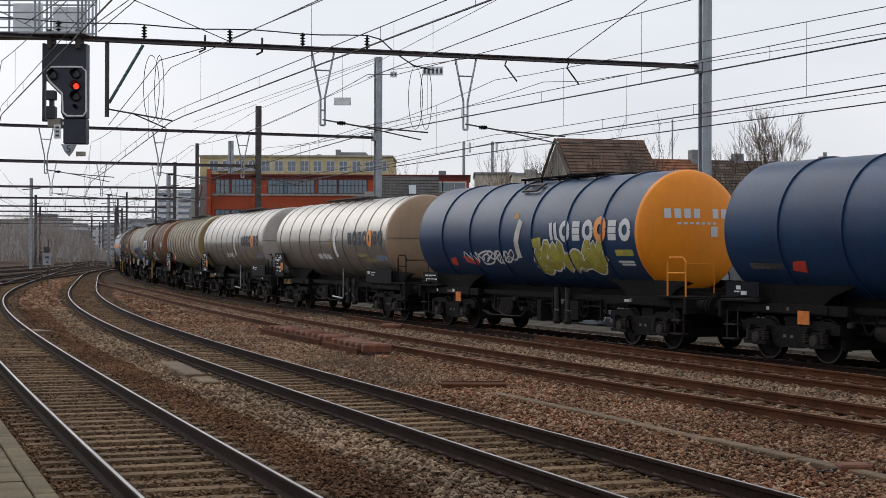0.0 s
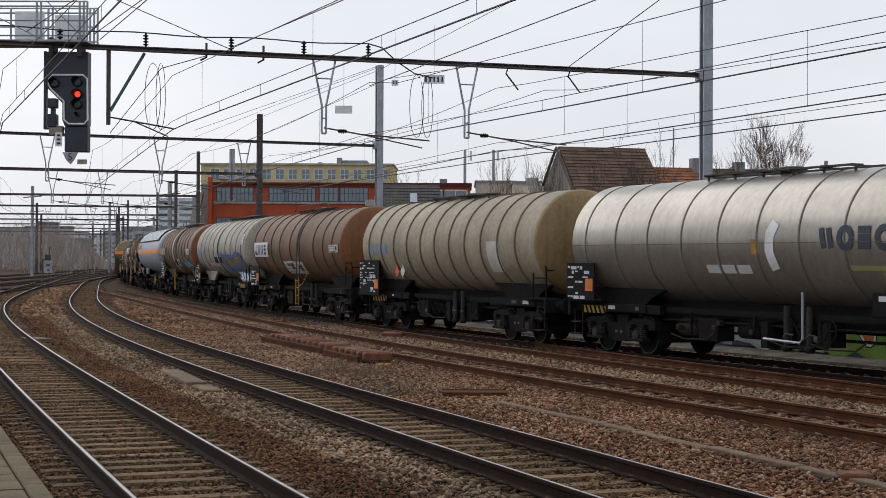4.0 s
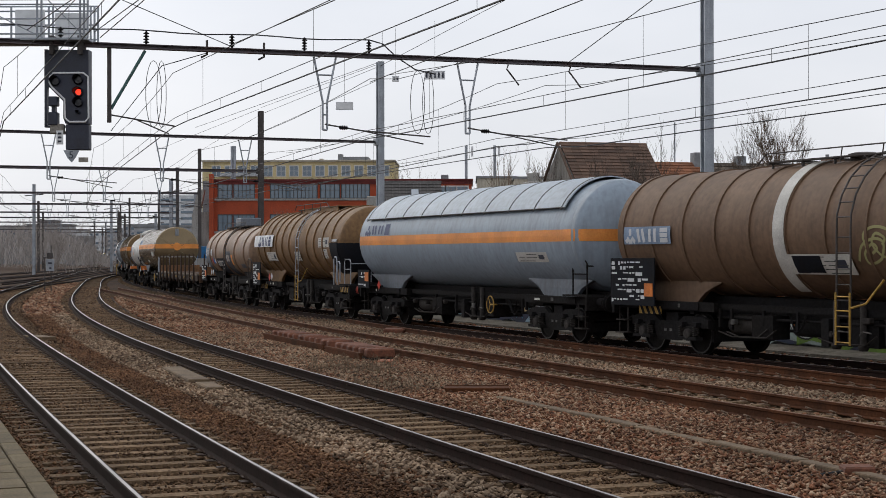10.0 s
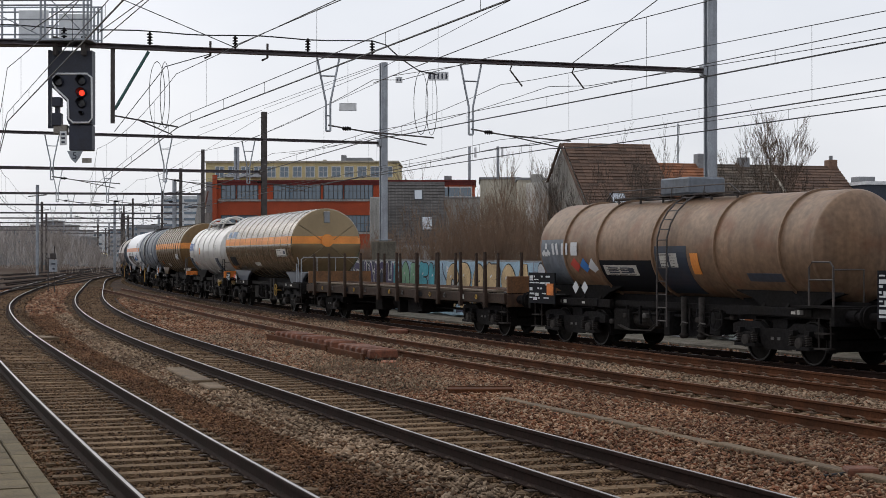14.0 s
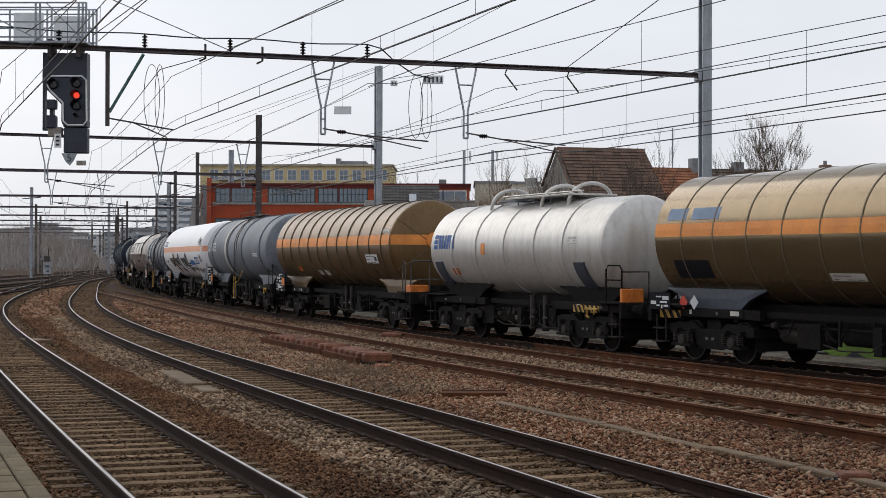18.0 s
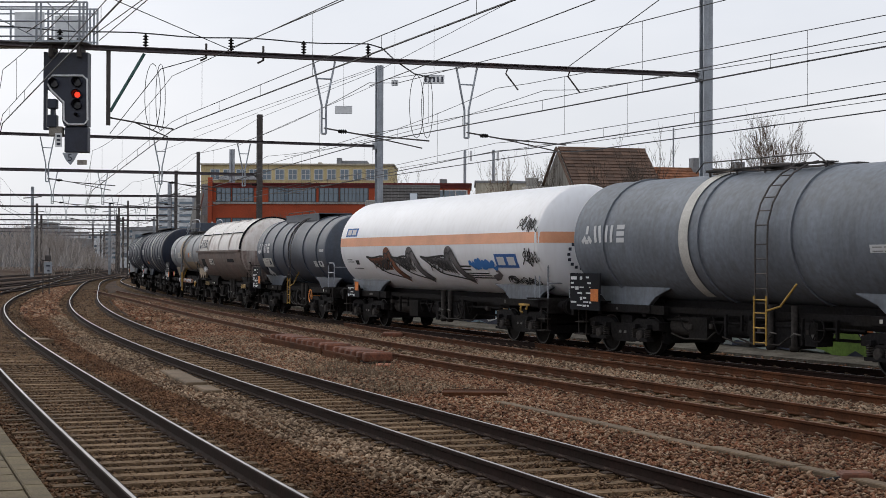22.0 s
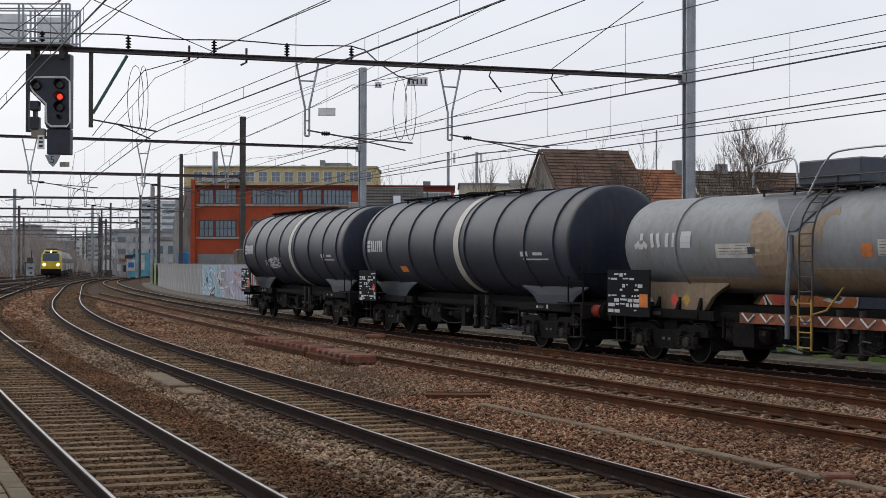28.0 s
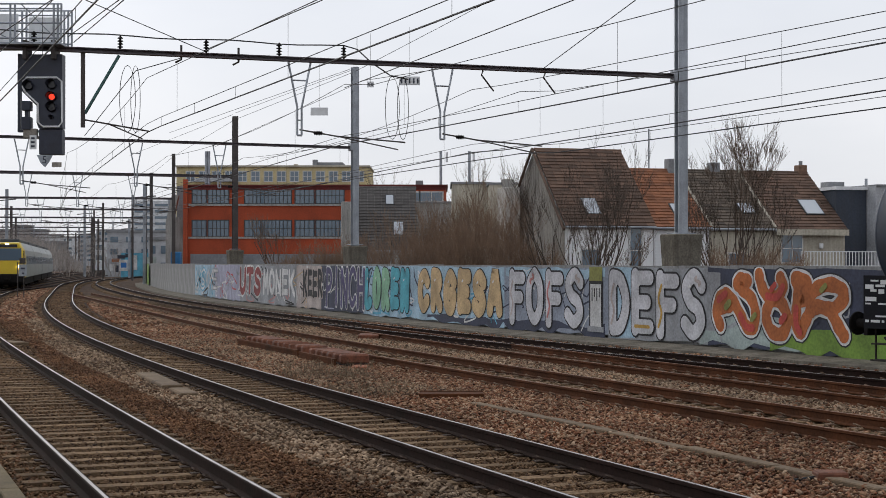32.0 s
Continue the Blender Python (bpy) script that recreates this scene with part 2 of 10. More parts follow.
def turned(profile, n=40, axis="X", closed=True):
    """A turned body: (along, radius) pairs round an axis."""
    bm = bmesh.new()
    rings = []
    for x, r in profile:
        ring = []
        for k in range(n):
            c, s = math.cos(2 * math.pi * k / n) * r, math.sin(2 * math.pi * k / n) * r
            ring.append(bm.verts.new((x, c, s) if axis == "X" else (c, x, s) if axis == "Y" else (c, s, x)))
        rings.append(ring)
    for q, w in zip(rings, rings[1:]):
        for k in range(n):
            bm.faces.new((q[k], q[(k + 1) % n], w[(k + 1) % n], w[k]))
    if closed and profile[0][1] > 1e-6:
        bm.faces.new(rings[0][::-1])
    if closed and profile[-1][1] > 1e-6:
        bm.faces.new(rings[-1])
    bmesh.ops.remove_doubles(bm, verts=bm.verts[:], dist=1e-5)
    bmesh.ops.recalc_face_normals(bm, faces=bm.faces[:])
    return bm


def empty(name, label, category, group="", kind="", m=None):
    ob = tagged(new(name), label, category, group, kind)
    if m is not None:
        ob.matrix_basis = m
    return ob


# ---------------------------------------------------------------- characters of the built-in font, made once
GLYPHS = {}


def make_glyphs(wanted):
    """Meshes of single characters: (character, shear, growth) to a mesh."""
    obs = []
    for ch, shear, grow in wanted:
        cu = bpy.data.curves.new("text", "FONT")
        cu.body, cu.size, cu.extrude, cu.shear, cu.offset, cu.resolution_u = ch, 1.0, 0.001, shear, grow, 4
        ob = bpy.data.objects.new("text", cu)
        scene.collection.objects.link(ob)
        obs.append(((ch, shear, grow), ob))
    dg = bpy.context.evaluated_depsgraph_get()
    for key, ob in obs:
        GLYPHS[key] = bpy.data.meshes.new_from_object(ob.evaluated_get(dg))
    for key, ob in obs:
        cu = ob.data
        bpy.data.objects.remove(ob)
        bpy.data.curves.remove(cu)


def glyph(ch, shear=0.0, grow=0.0, size=1.0):
    """A character as a bmesh, upright in the xz plane."""
    bm = bmesh.new()
    bm.from_mesh(GLYPHS[(ch, shear, grow)])
    bmesh.ops.transform(bm, matrix=Matrix.Rotation(math.pi / 2, 4, "X") @ Matrix.Scale(size, 4), verts=bm.verts[:])
    return bm


# each painted word: letters, start and end along the wall, foot and head, fill, outline, slant, inner streak, stroke width, outline width
WORDS = (("XS", 77.3, 72, 0.3, 1.8, "white", "cyan", 0.2, None, 0.16, 0.1), ("XE", 71, 67, 0.4, 1.8, "white", "midgrey", 0.2, None, 0.14, 0.08),
         ("UTS", 59.2, 53.6, 0.30, 2.0, "crimson", "white", 0.1, None, 0.42, 0.10), ("MONEK", 53.2, 46.4, 0.40, 1.9, "white", "midgrey", 0.0, None, 0.30, 0.06),
         ("KEER", 45.0, 41.0, 0.45, 1.9, "black", "pale", 0.0, None, 0.30, 0.08), ("PINCH", 40.5, 33.9, 0.10, 2.03, "purple", "white", 0.1, None, 0.30, 0.07),
         ("LOREN", 34.1, 28.0, 0.15, 2.03, ("teal", "mint", "mint", "teal", "teal"), "black", 0.12, None, 0.52, 0.05), ("CRGESA", 27.1, 18.7, 0.20, 2.0, "tan", "black", 0.05, None, 0.54, 0.04),
         ("FOFS", 18.3, 12.7, 0.05, 2.03, "silver", "black", 0.0, "pink", 0.42, 0.06), ("DEFS", 11.25, 5.85, -0.02, 2.03, "silver", "black", 0.0, "gold", 0.42, 0.06),
         ("GN", -2.6, -6.5, 0.2, 1.8, "teal", "white", 0.1, None, 0.4, 0.1))
make_glyphs([("5", 0.0, 0.0)])


# ---------------------------------------------------------------- lines of the tracks
NODES = (-16, 20, 60, 100, 140, 180, 260)


class Line:
    """A track's centre line: a start, a heading (left of straight ahead) and curvature at nodes along it (percent per metre)."""

    def __init__(self, x0, y0, heading, bends, straight_from=None):
        self.s = np.arange(-420.0, 460.0, 0.5)
        bend = np.interp(self.s, NODES, bends) / 100
        bend[self.s < -25] *= 0.0
        if straight_from is not None:
            bend[self.s > straight_from] = 0
        th = np.cumsum(bend) * 0.5
        i = int(np.argmin(abs(self.s)))
        self.th = th - th[i] + heading
        self.x = np.cumsum(-np.sin(self.th)) * 0.5
        self.y = np.cumsum(np.cos(self.th)) * 0.5
        self.x, self.y = self.x - self.x[i] + x0, self.y - self.y[i] + y0

    def at(self, s, off=0.0):
        """Place and heading at s metres, off metres to the far side."""
        x, y, th = (float(np.interp(s, self.s, v)) for v in (self.x, self.y, self.th))
        return x + math.cos(th) * off, y + math.sin(th) * off, th


LINE = {
    "A": Line(-2.875, 16.2, 0.3591, (-0.0602, -0.0813, -0.25, -0.03, 0.0, 0.0, 0.0)),
    "B": Line(0.0501, 19.905, 0.3677, (0.1162, -0.2387, -0.1782, 0.0256, -0.0911, -0.1987, -0.2613)),
    "C": Line(3.6574, 26.2, 0.4008, (-0.3027, -0.238, 0.0193, 0.0009, -0.076, -0.1529, -0.2298)),
    "D": Line(5.6605, 30.7, 0.3887, (-0.2774, -0.2823, -0.2926, -0.303, -0.3133, -0.3236, -0.3339)),
    "E": Line(5.7748, 36.1, 0.4577, (-0.3249, -0.3272, -0.1323, -0.0664, -0.1564, -0.2257, -0.2745)),
}
SPAN = {"A": (-22, 330), "B": (-26, 200), "C": (-30, 92), "D": (-32, 27), "E": (-36, 240)}
GROUND_Z = -0.25

# ---------------------------------------------------------------- ground
bm = bmesh.new()
xs = [-2500, -900, -400, -200, -120, *range(-80, 41, 4), 60, 90, 150, 300, 900, 2500]
ys = [-600, -200, -80, -30, *range(-12, 121, 4), 135, 150, 170, 200, 250, 320, 420, 600, 900, 1500, 3000]
grid = [[bm.verts.new((x, y, GROUND_Z + (noise.noise((x * 0.13, y * 0.13, 0)) * 0.03 if abs(x) < 80 and -12 < y < 120 else -0.03))) for y in ys] for x in xs]
for i in range(len(xs) - 1):
    for j in range(len(ys) - 1):
        bm.faces.new((grid[i][j], grid[i + 1][j], grid[i + 1][j + 1], grid[i][j + 1]))
tagged(part("ground", bm, M["ballast"], smooth=True), "brown railway ballast and earth", "ground", kind="structure")


# ---------------------------------------------------------------- tracks
RAIL_PROFILE = ((-0.036, -0.004), (-0.019, 0.0), (0.019, 0.0), (0.036, -0.004), (0.036, -0.036), (0.010, -0.05), (0.010, -0.135), (0.075, -0.155), (0.075, -0.17),
                (-0.075, -0.17), (-0.075, -0.155), (-0.010, -0.135), (-0.010, -0.05), (-0.036, -0.036))


def rail_mesh(line, s0, s1, side, top_material, side_material, step=1.5):
    """One rail swept along the line; its running surface has a material of its own."""
    verts, faces, mats = [], [], []
    n = len(RAIL_PROFILE)
    steps = max(2, int((s1 - s0) / step))
    for i in range(steps + 1):
        s = s0 + (s1 - s0) * i / steps
        x, y, th = line.at(s, side * 0.7525)
        for u, z in RAIL_PROFILE:
            verts.append((x + math.cos(th) * u, y + math.sin(th) * u, z))
    for i in range(steps):
        for k in range(n):
            a, b = i * n + k, i * n + (k + 1) % n
            faces.append((a, b, b + n, a + n))
            mats.append(1 if k == 1 else 0)
    me = bpy.data.meshes.new("rail")
    me.from_pydata(verts, [], faces)
    me.materials.append(side_material)
    me.materials.append(top_material)
    me.polygons.foreach_set("material_index", mats)
    return me


def sleeper_bmesh(length=2.55, w=0.25):
    bm = bmesh.new()
    bbox(bm, -length / 2, length / 2, -w / 2, w / 2, -0.34, -0.178)
    for v in bm.verts:
        if v.co.z > -0.2:
            v.co.y *= 0.88
            v.co.x *= 0.985
    return bm


sleeper_me = bpy.data.meshes.new("sleeper")
b_ = sleeper_bmesh()
b_.to_mesh(sleeper_me)
b_.free()
sleeper_me.materials.append(M["sleeper"])


def joined(name, places, source, material, parent, smooth=False):
    """Many alike pieces at poses (numpy 4x4) as one mesh of kind stuff."""
    sv = np.array([v.co for v in source.verts])
    sf = [[v.index for v in f.verts] for f in source.faces]
    k = len(sv)
    allv = np.concatenate([sv @ m[:3, :3].T + m[:3, 3] for m in places])
    faces = [[i + q * k for i in f] for q in range(len(places)) for f in sf]
    me = bpy.data.meshes.new(name)
    me.from_pydata(allv.tolist(), [], faces)
    me.materials.append(material)
    ob = new(name, me)
    ob.parent = parent
    ob["kind"] = "stuff"
    return ob


def flat_pose(x, y, z, rz, sx=1.0, sy=1.0, sz=1.0):
    c, s = math.cos(rz), math.sin(rz)
    return np.array([[c * sx, -s * sy, 0, x], [s * sx, c * sy, 0, y], [0, 0, sz, z], [0, 0, 0, 1.0]])


def clip_source():
    """A curled spring clip on its base plate."""
    bm = bmesh.new()
    bbox(bm, -0.06, 0.06, -0.07, 0.07, 0, 0.014)
    tube(bm, [(0.03, -0.05, 0.03), (-0.03, -0.045, 0.055), (-0.045, 0.0, 0.065), (-0.02, 0.045, 0.06), (0.03, 0.04, 0.045), (0.035, 0.0, 0.03)], 0.013, 4)
    bm.verts.index_update()
    return bm


TRACK_LOOK = {"A": ("rail_steel", "rail_side", "running track with bright rails on brown sleepers"),
              "B": ("rail_steel", "rail_side", "running track with bright rails on brown sleepers"),
              "C": ("rail_rust_top", "rail_rust", "siding with rusty rails bedded in ballast"),
              "D": ("rail_rust_top", "rail_rust", "siding with rusty rails bedded in ballast"),
              "E": ("rail_steel", "rail_side", "running track with dark rails beside the wall")}


def build_tracks():
    for k, line in LINE.items():
        s0, s1 = SPAN[k]
        top, side, label = TRACK_LOOK[k]
        track = empty("track", label, "railway track", kind="structure")
        for sd in (-1, 1):
            ob = new("rail", rail_mesh(line, s0, s1, sd, M[top], M[side]))
            ob.parent = track
        # sleepers 0.6 m apart; the far ones joined
        far, clips = [], []
        s, count = s0, 0
        while s < min(s1, 190):
            x, y, th = line.at(s)
            wob = random.uniform(-0.015, 0.015)
            m = flat_pose(x, y, random.uniform(-0.012, 0.004), th + wob)
            if s < 95 and count < 200:
                shared("sleeper", sleeper_me, track, Matrix(m.tolist()))
                count += 1
            else:
                far.append(m)
            if s < 75:
                for sd in (-1, 1):
                    for e in (-0.115, 0.115):
                        cx, cy, _ = line.at(s, sd * 0.7525 + e)
                        clips.append(flat_pose(cx, cy, -0.178, th))
            s += 0.6
        if far:
            src = sleeper_bmesh()
            src.verts.index_update()
            joined("far_sleepers", far, src, M["sleeper"], track)
            src.free()
        src = clip_source()
        joined("rail_fastenings", clips, src, M["clip_dark"] if k in "AB" else M["clip"], track)
        src.free()


build_tracks()


# loose ballast: faceted stones, dense near the platform and thinner further off
def stone_field(name, areas, material, label, seed):
    rng = np.random.default_rng(seed)
    base = np.array([(1, 0, 0), (-0.5, 0.87, 0), (-0.5, -0.87, 0), (0.2, 0.1, 0.62), (-0.1, -0.1, -0.6)], float)
    tri = np.array([(0, 1, 3), (1, 2, 3), (2, 0, 3), (1, 0, 4), (2, 1, 4), (0, 2, 4)])
    P, R = [], []
    for line, s0, s1, o0, o1, density, size, dz in areas:
        n = int(abs(s1 - s0) * abs(o1 - o0) * density)
        ss, oo = rng.uniform(s0, s1, n), rng.uniform(o0, o1, n)
        x, y, th = (np.interp(ss, line.s, v) for v in (line.x, line.y, line.th))
        P.append(np.c_[x + np.cos(th) * oo, y + np.sin(th) * oo, np.full(n, GROUND_Z + dz) + rng.uniform(-0.035, 0.04, n)])
        R.append(size * rng.uniform(0.6, 1.5, n))
    P, R = np.concatenate(P), np.concatenate(R)
    n = len(P)
    a = rng.uniform(0, 2 * np.pi, n)
    jit = 1 + rng.uniform(-0.35, 0.35, (n, 5, 3))
    V = base[None] * jit * R[:, None, None]
    V[..., 0] *= rng.uniform(0.8, 1.6, n)[:, None]
    c, s = np.cos(a)[:, None], np.sin(a)[:, None]
    tilt = rng.uniform(-0.7, 0.7, (n, 1))
    z = V[..., 2] + V[..., 0] * tilt
    X = V[..., 0] * c - V[..., 1] * s
    Y = V[..., 0] * s + V[..., 1] * c
    V = np.stack([X, Y, z], -1) + P[:, None]
    F = tri[None] + (np.arange(n) * 5)[:, None, None]
    me = bpy.data.meshes.new(name)
    me.vertices.add(n * 5)
    me.vertices.foreach_set("co", V.reshape(-1))
    me.loops.add(n * 18)
    me.loops.foreach_set("vertex_index", F.reshape(-1))
    me.polygons.add(n * 6)
    me.polygons.foreach_set("loop_start", np.arange(n * 6) * 3)
    me.update()
    me.validate()
    me.materials.append(material)
    return tagged(new(name, me), label, "gravel", kind="stuff")


# ---------------------------------------------------------------- wall along the line
def wall_off(s):
    return float(np.interp(s, (-60, 45, 60, 95, 155, 200), (4.5, 4.55, 3.95, 3.8, 4.9, 5.0)))


def build_wall():
    wall = empty("wall_trackside", "grey concrete panel wall covered with painted graffiti", "wall", kind="structure")
    s = -60.0
    while s < 150:
        e = s + 2.5
        (x0, y0, _), (x1, y1, _) = LINE["E"].at(s, wall_off(s)), LINE["E"].at(e, wall_off(e))
        ln, a = math.hypot(x1 - x0, y1 - y0), math.atan2(y1 - y0, x1 - x0)
        m = Matrix.Translation((x0, y0, 0)) @ Matrix.Rotation(a, 4, "Z")
        bm = bmesh.new()
        bbox(bm, 0.008, ln - 0.008, -0.14, 0.0, -0.4, 2.10 + random.uniform(-0.02, 0.015))
        part("wall_panel", bm, M["wall"], wall).matrix_basis = m
        s = e
    # a low concrete footing in front of it
    bm = bmesh.new()
    prev = None
    for i in range(70):
        s = -60 + i * 3.1
        ring = []
        for o, z in ((-1.3, -0.4), (-1.25, -0.17), (-0.02, -0.10), (-0.02, -0.4)):
            x, y, _ = LINE["E"].at(s, wall_off(s) + o)
            ring.append(bm.verts.new((x, y, z)))
        if prev:
            for k in range(3):
                bm.faces.new((prev[k], prev[k + 1], ring[k + 1], ring[k]))
        prev = ring
    tagged(part("kerb", bm, M["old_concrete"]), "low grey concrete strip at the foot of the wall", "kerb", kind="structure")


build_wall()


# ---------------------------------------------------------------- platform
def build_platform():
    line = LINE["A"]
    plat = empty("platform", "station platform paved with worn tiles and a stone edge", "platform", kind="structure")
    bm = bmesh.new()
    prev = None
    for i in range(20):
        s = -22 + i * 2.5
        ring = []
        for o, z in ((-1.74, -0.4), (-1.74, 0.245), (-12.0, 0.245)):
            x, y, _ = line.at(s, o)
            ring.append(bm.verts.new((x, y, z)))
        if prev:
            for k in range(2):
                bm.faces.new((prev[k], ring[k], ring[k + 1], prev[k + 1]))
        prev = ring
    part("platform_body", bm, M["platform_tile"], plat)
    bm = bmesh.new()
    bbox(bm, -0.085, 0.085, -0.495, 0.495, 0.2, 0.30)
    edge = bpy.data.meshes.new("edge_stone")
    bmesh.ops.bevel(bm, geom=bm.edges[:], offset=0.01, segments=1, affect="EDGES")
    bm.to_mesh(edge)
    bm.free()
    edge.materials.append(M["platform_tile"])
    bm = bmesh.new()
    bbox(bm, -0.143, 0.143, -0.242, 0.242, 0.2, 0.295)
    tile = bpy.data.meshes.new("paving_tile")
    bm.to_mesh(tile)
    bm.free()
    tile.materials.append(M["platform_tile"])
    for i in range(34):
        s = -12 + i
        x, y, th = line.at(s, -1.745)
        shared("edge_stone", edge, plat, Matrix.Translation((x, y, 0)) @ Matrix.Rotation(th, 4, "Z"))
    for i in range(40):
        for j in range(8):
            x, y, th = line.at(-7.0 + (i + 0.5 * (j % 2)) * 0.5, -1.995 - j * 0.3)
            shared("paving_tile", tile, plat, Matrix.Translation((x, y, random.uniform(-0.004, 0.003))) @ Matrix.Rotation(th, 4, "Z"))


build_platform()


# ---------------------------------------------------------------- unseen plain wall added behind the camera: closes the place, blocks low sky
def build_unseen_wall():
    bm = bmesh.new()
    (xa, ya, th), (xb, yb, _) = LINE["A"].at(-150, -15.5), LINE["A"].at(-12, -15.5)
    bbox(bm, 0, math.hypot(xb - xa, yb - ya), 0, 8.0, -0.4, 6.2)
    ob = part("wall_station", bm, M["unseen_wall_brick"])
    ob.matrix_basis = Matrix.Translation((xa, ya, 0)) @ Matrix.Rotation(math.atan2(yb - ya, xb - xa), 4, "Z")
    tagged(ob, "unseen plain brown brick wall that closes the place", "wall", kind="structure")


M["unseen_wall_brick"] = mat("unseen_wall_brick", (0.16, 0.10, 0.075), 0.9, vary=0.3, scale=0.8, fine=14, bump=0.3)
build_unseen_wall()


# ---------------------------------------------------------------- tank wagons
def paint(name, color, rough=0.5, **k):
    M[name] = mat(name, color, rough, **{"vary": 0.22, "scale": 0.7, "fine": 9.0, "bump": 0.04, "streak": 0.35, "spec": 0.28, **k})


paint("navy", (0.009, 0.039, 0.104), 0.38, streak=0.2, spec=0.25)
paint("tank_orange", (0.78, 0.25, 0.015), 0.45, vary=0.08, streak=0.06)
paint("silver", (0.335, 0.312, 0.28), 0.30, metal=0.55, vary=0.12, streak=0.3, dirt=(0.16, 0.13, 0.10), spec=0.5)
paint("tan_end", (0.33, 0.225, 0.145), 0.55, vary=0.1, streak=0.2, dirt=(0.20, 0.13, 0.08))
paint("silver_end", (0.36, 0.335, 0.305), 0.55, vary=0.1, streak=0.2, dirt=(0.16, 0.13, 0.10))
paint("seam_grey", (0.16, 0.15, 0.13), 0.6)
paint("cream", (0.33, 0.29, 0.21), 0.6, dirt=(0.13, 0.10, 0.07))
paint("cream_ring", (0.20, 0.17, 0.12), 0.65)
paint("ochre_end", (0.24, 0.165, 0.075), 0.6, dirt=(0.10, 0.07, 0.04))
paint("brown", (0.155, 0.088, 0.052), 0.62, dirt=(0.05, 0.035, 0.025))
paint("red_brown_end", (0.195, 0.078, 0.032), 0.62)
paint("pale_grey", (0.34, 0.315, 0.27), 0.6, dirt=(0.12, 0.10, 0.075))
paint("brown_two", (0.160, 0.096, 0.058), 0.6, dirt=(0.045, 0.03, 0.022))
paint("blue_grey", (0.28, 0.335, 0.395), 0.45, vary=0.1, dirt=(0.12, 0.12, 0.12))
paint("pale_shield", (0.40, 0.455, 0.51), 0.5, vary=0.1, metal=0.0, dirt=(0.18, 0.17, 0.16))
paint("ochre", (0.19, 0.103, 0.042), 0.6, vary=0.3, dirt=(0.05, 0.032, 0.018))
paint("earth", (0.24, 0.152, 0.096), 0.5, rust=0.6, vary=0.3, dirt=(0.05, 0.035, 0.025))
paint("tan_shell", (0.20, 0.146, 0.082), 0.17, metal=0.62, vary=0.1, streak=0.2, dirt=(0.12, 0.085, 0.05), spec=0.5)
paint("tan_seam", (0.13, 0.10, 0.06), 0.6)
paint("white_tank", (0.56, 0.545, 0.52), 0.33, metal=0.3, spec=0.5, vary=0.1, streak=0.3, dirt=(0.22, 0.18, 0.14))
paint("tan_ribbed", (0.158, 0.098, 0.046), 0.32, metal=0.5, vary=0.14, streak=0.25, dirt=(0.08, 0.05, 0.03))
paint("mid_grey", (0.165, 0.185, 0.215), 0.55, dirt=(0.07, 0.06, 0.05))
paint("bright_white", (0.84, 0.84, 0.86), 0.4, vary=0.05, streak=0.12, dirt=(0.45, 0.40, 0.34))
paint("slate", (0.055, 0.068, 0.094), 0.5, spec=0.42)
paint("rusty_white", (0.74, 0.71, 0.68), 0.55, vary=0.1, streak=0.15, rust=0.45, dirt=(0.3, 0.2, 0.14))
paint("rust_end", (0.76, 0.71, 0.67), 0.55, vary=0.15, streak=0.35, rust=0.85, dirt=(0.3, 0.18, 0.1))
paint("mud_brown", (0.135, 0.098, 0.084), 0.65, vary=0.4, streak=0.45, rust=0.3, dirt=(0.20, 0.17, 0.15))
paint("mud_end", (0.22, 0.165, 0.145), 0.65, vary=0.5, rust=0.6, streak=0.8, dirt=(0.46, 0.42, 0.39))
paint("dust_tan", (0.33, 0.25, 0.17), 0.6, vary=0.2, rust=0.2, dirt=(0.14, 0.09, 0.05))
paint("dusty_grey", (0.235, 0.25, 0.265), 0.5, vary=0.1, rust=0.15, dirt=(0.14, 0.10, 0.06))
paint("black_end", (0.013, 0.019, 0.036), 0.45, spec=0.22)
paint("black_tank", (0.027, 0.039, 0.062), 0.5, streak=0.3, rust=0.12, spec=0.42)
paint("flat_rust", (0.085, 0.046, 0.028), 0.8, vary=0.4, streak=0.6, rust=0.4, dirt=(0.02, 0.015, 0.012))
M["sill_dark"] = mat("dark_rusty_sill", (0.040, 0.024, 0.017), 0.85, vary=0.5, scale=2, fine=18, bump=0.2, streak=0.3, spec=0.2)
M["flap_wood"] = mat("rusty_end_board", (0.17, 0.078, 0.030), 0.85, vary=0.4, scale=2, fine=18, bump=0.2, streak=0.3)
M["plank_grey"] = mat("weathered_planks", (0.16, 0.12, 0.085), 0.9, vary=0.4, scale=2, fine=25, bump=0.3)
M["band_white"] = mat("white_band", (0.52, 0.50, 0.46), 0.6, vary=0.2)
M["stripe_salmon"] = mat("salmon_stripe", (0.78, 0.36, 0.20), 0.5, vary=0.12, scale=1.2, fine=20, bump=0.02)
M["faded_blue"] = mat("faded_blue", (0.20, 0.27, 0.38), 0.7, vary=0.3)
M["logo_blue"] = plain("logo_blue", (0.02, 0.10, 0.32), 0.6)
M["logo_navy"] = plain("logo_navy", (0.03, 0.045, 0.12), 0.6)
M["tag_yellow"] = mat("yellow_spray", (0.37, 0.33, 0.05), 0.7, vary=0.3, scale=1.5, fine=8)
M["tag_white"] = plain("white_spray", (0.62, 0.64, 0.66), 0.75)
M["tag_blue"] = plain("blue_spray", (0.03, 0.16, 0.45), 0.7)
M["tag_cyan"] = plain("cyan_spray", (0.12, 0.42, 0.52), 0.7)
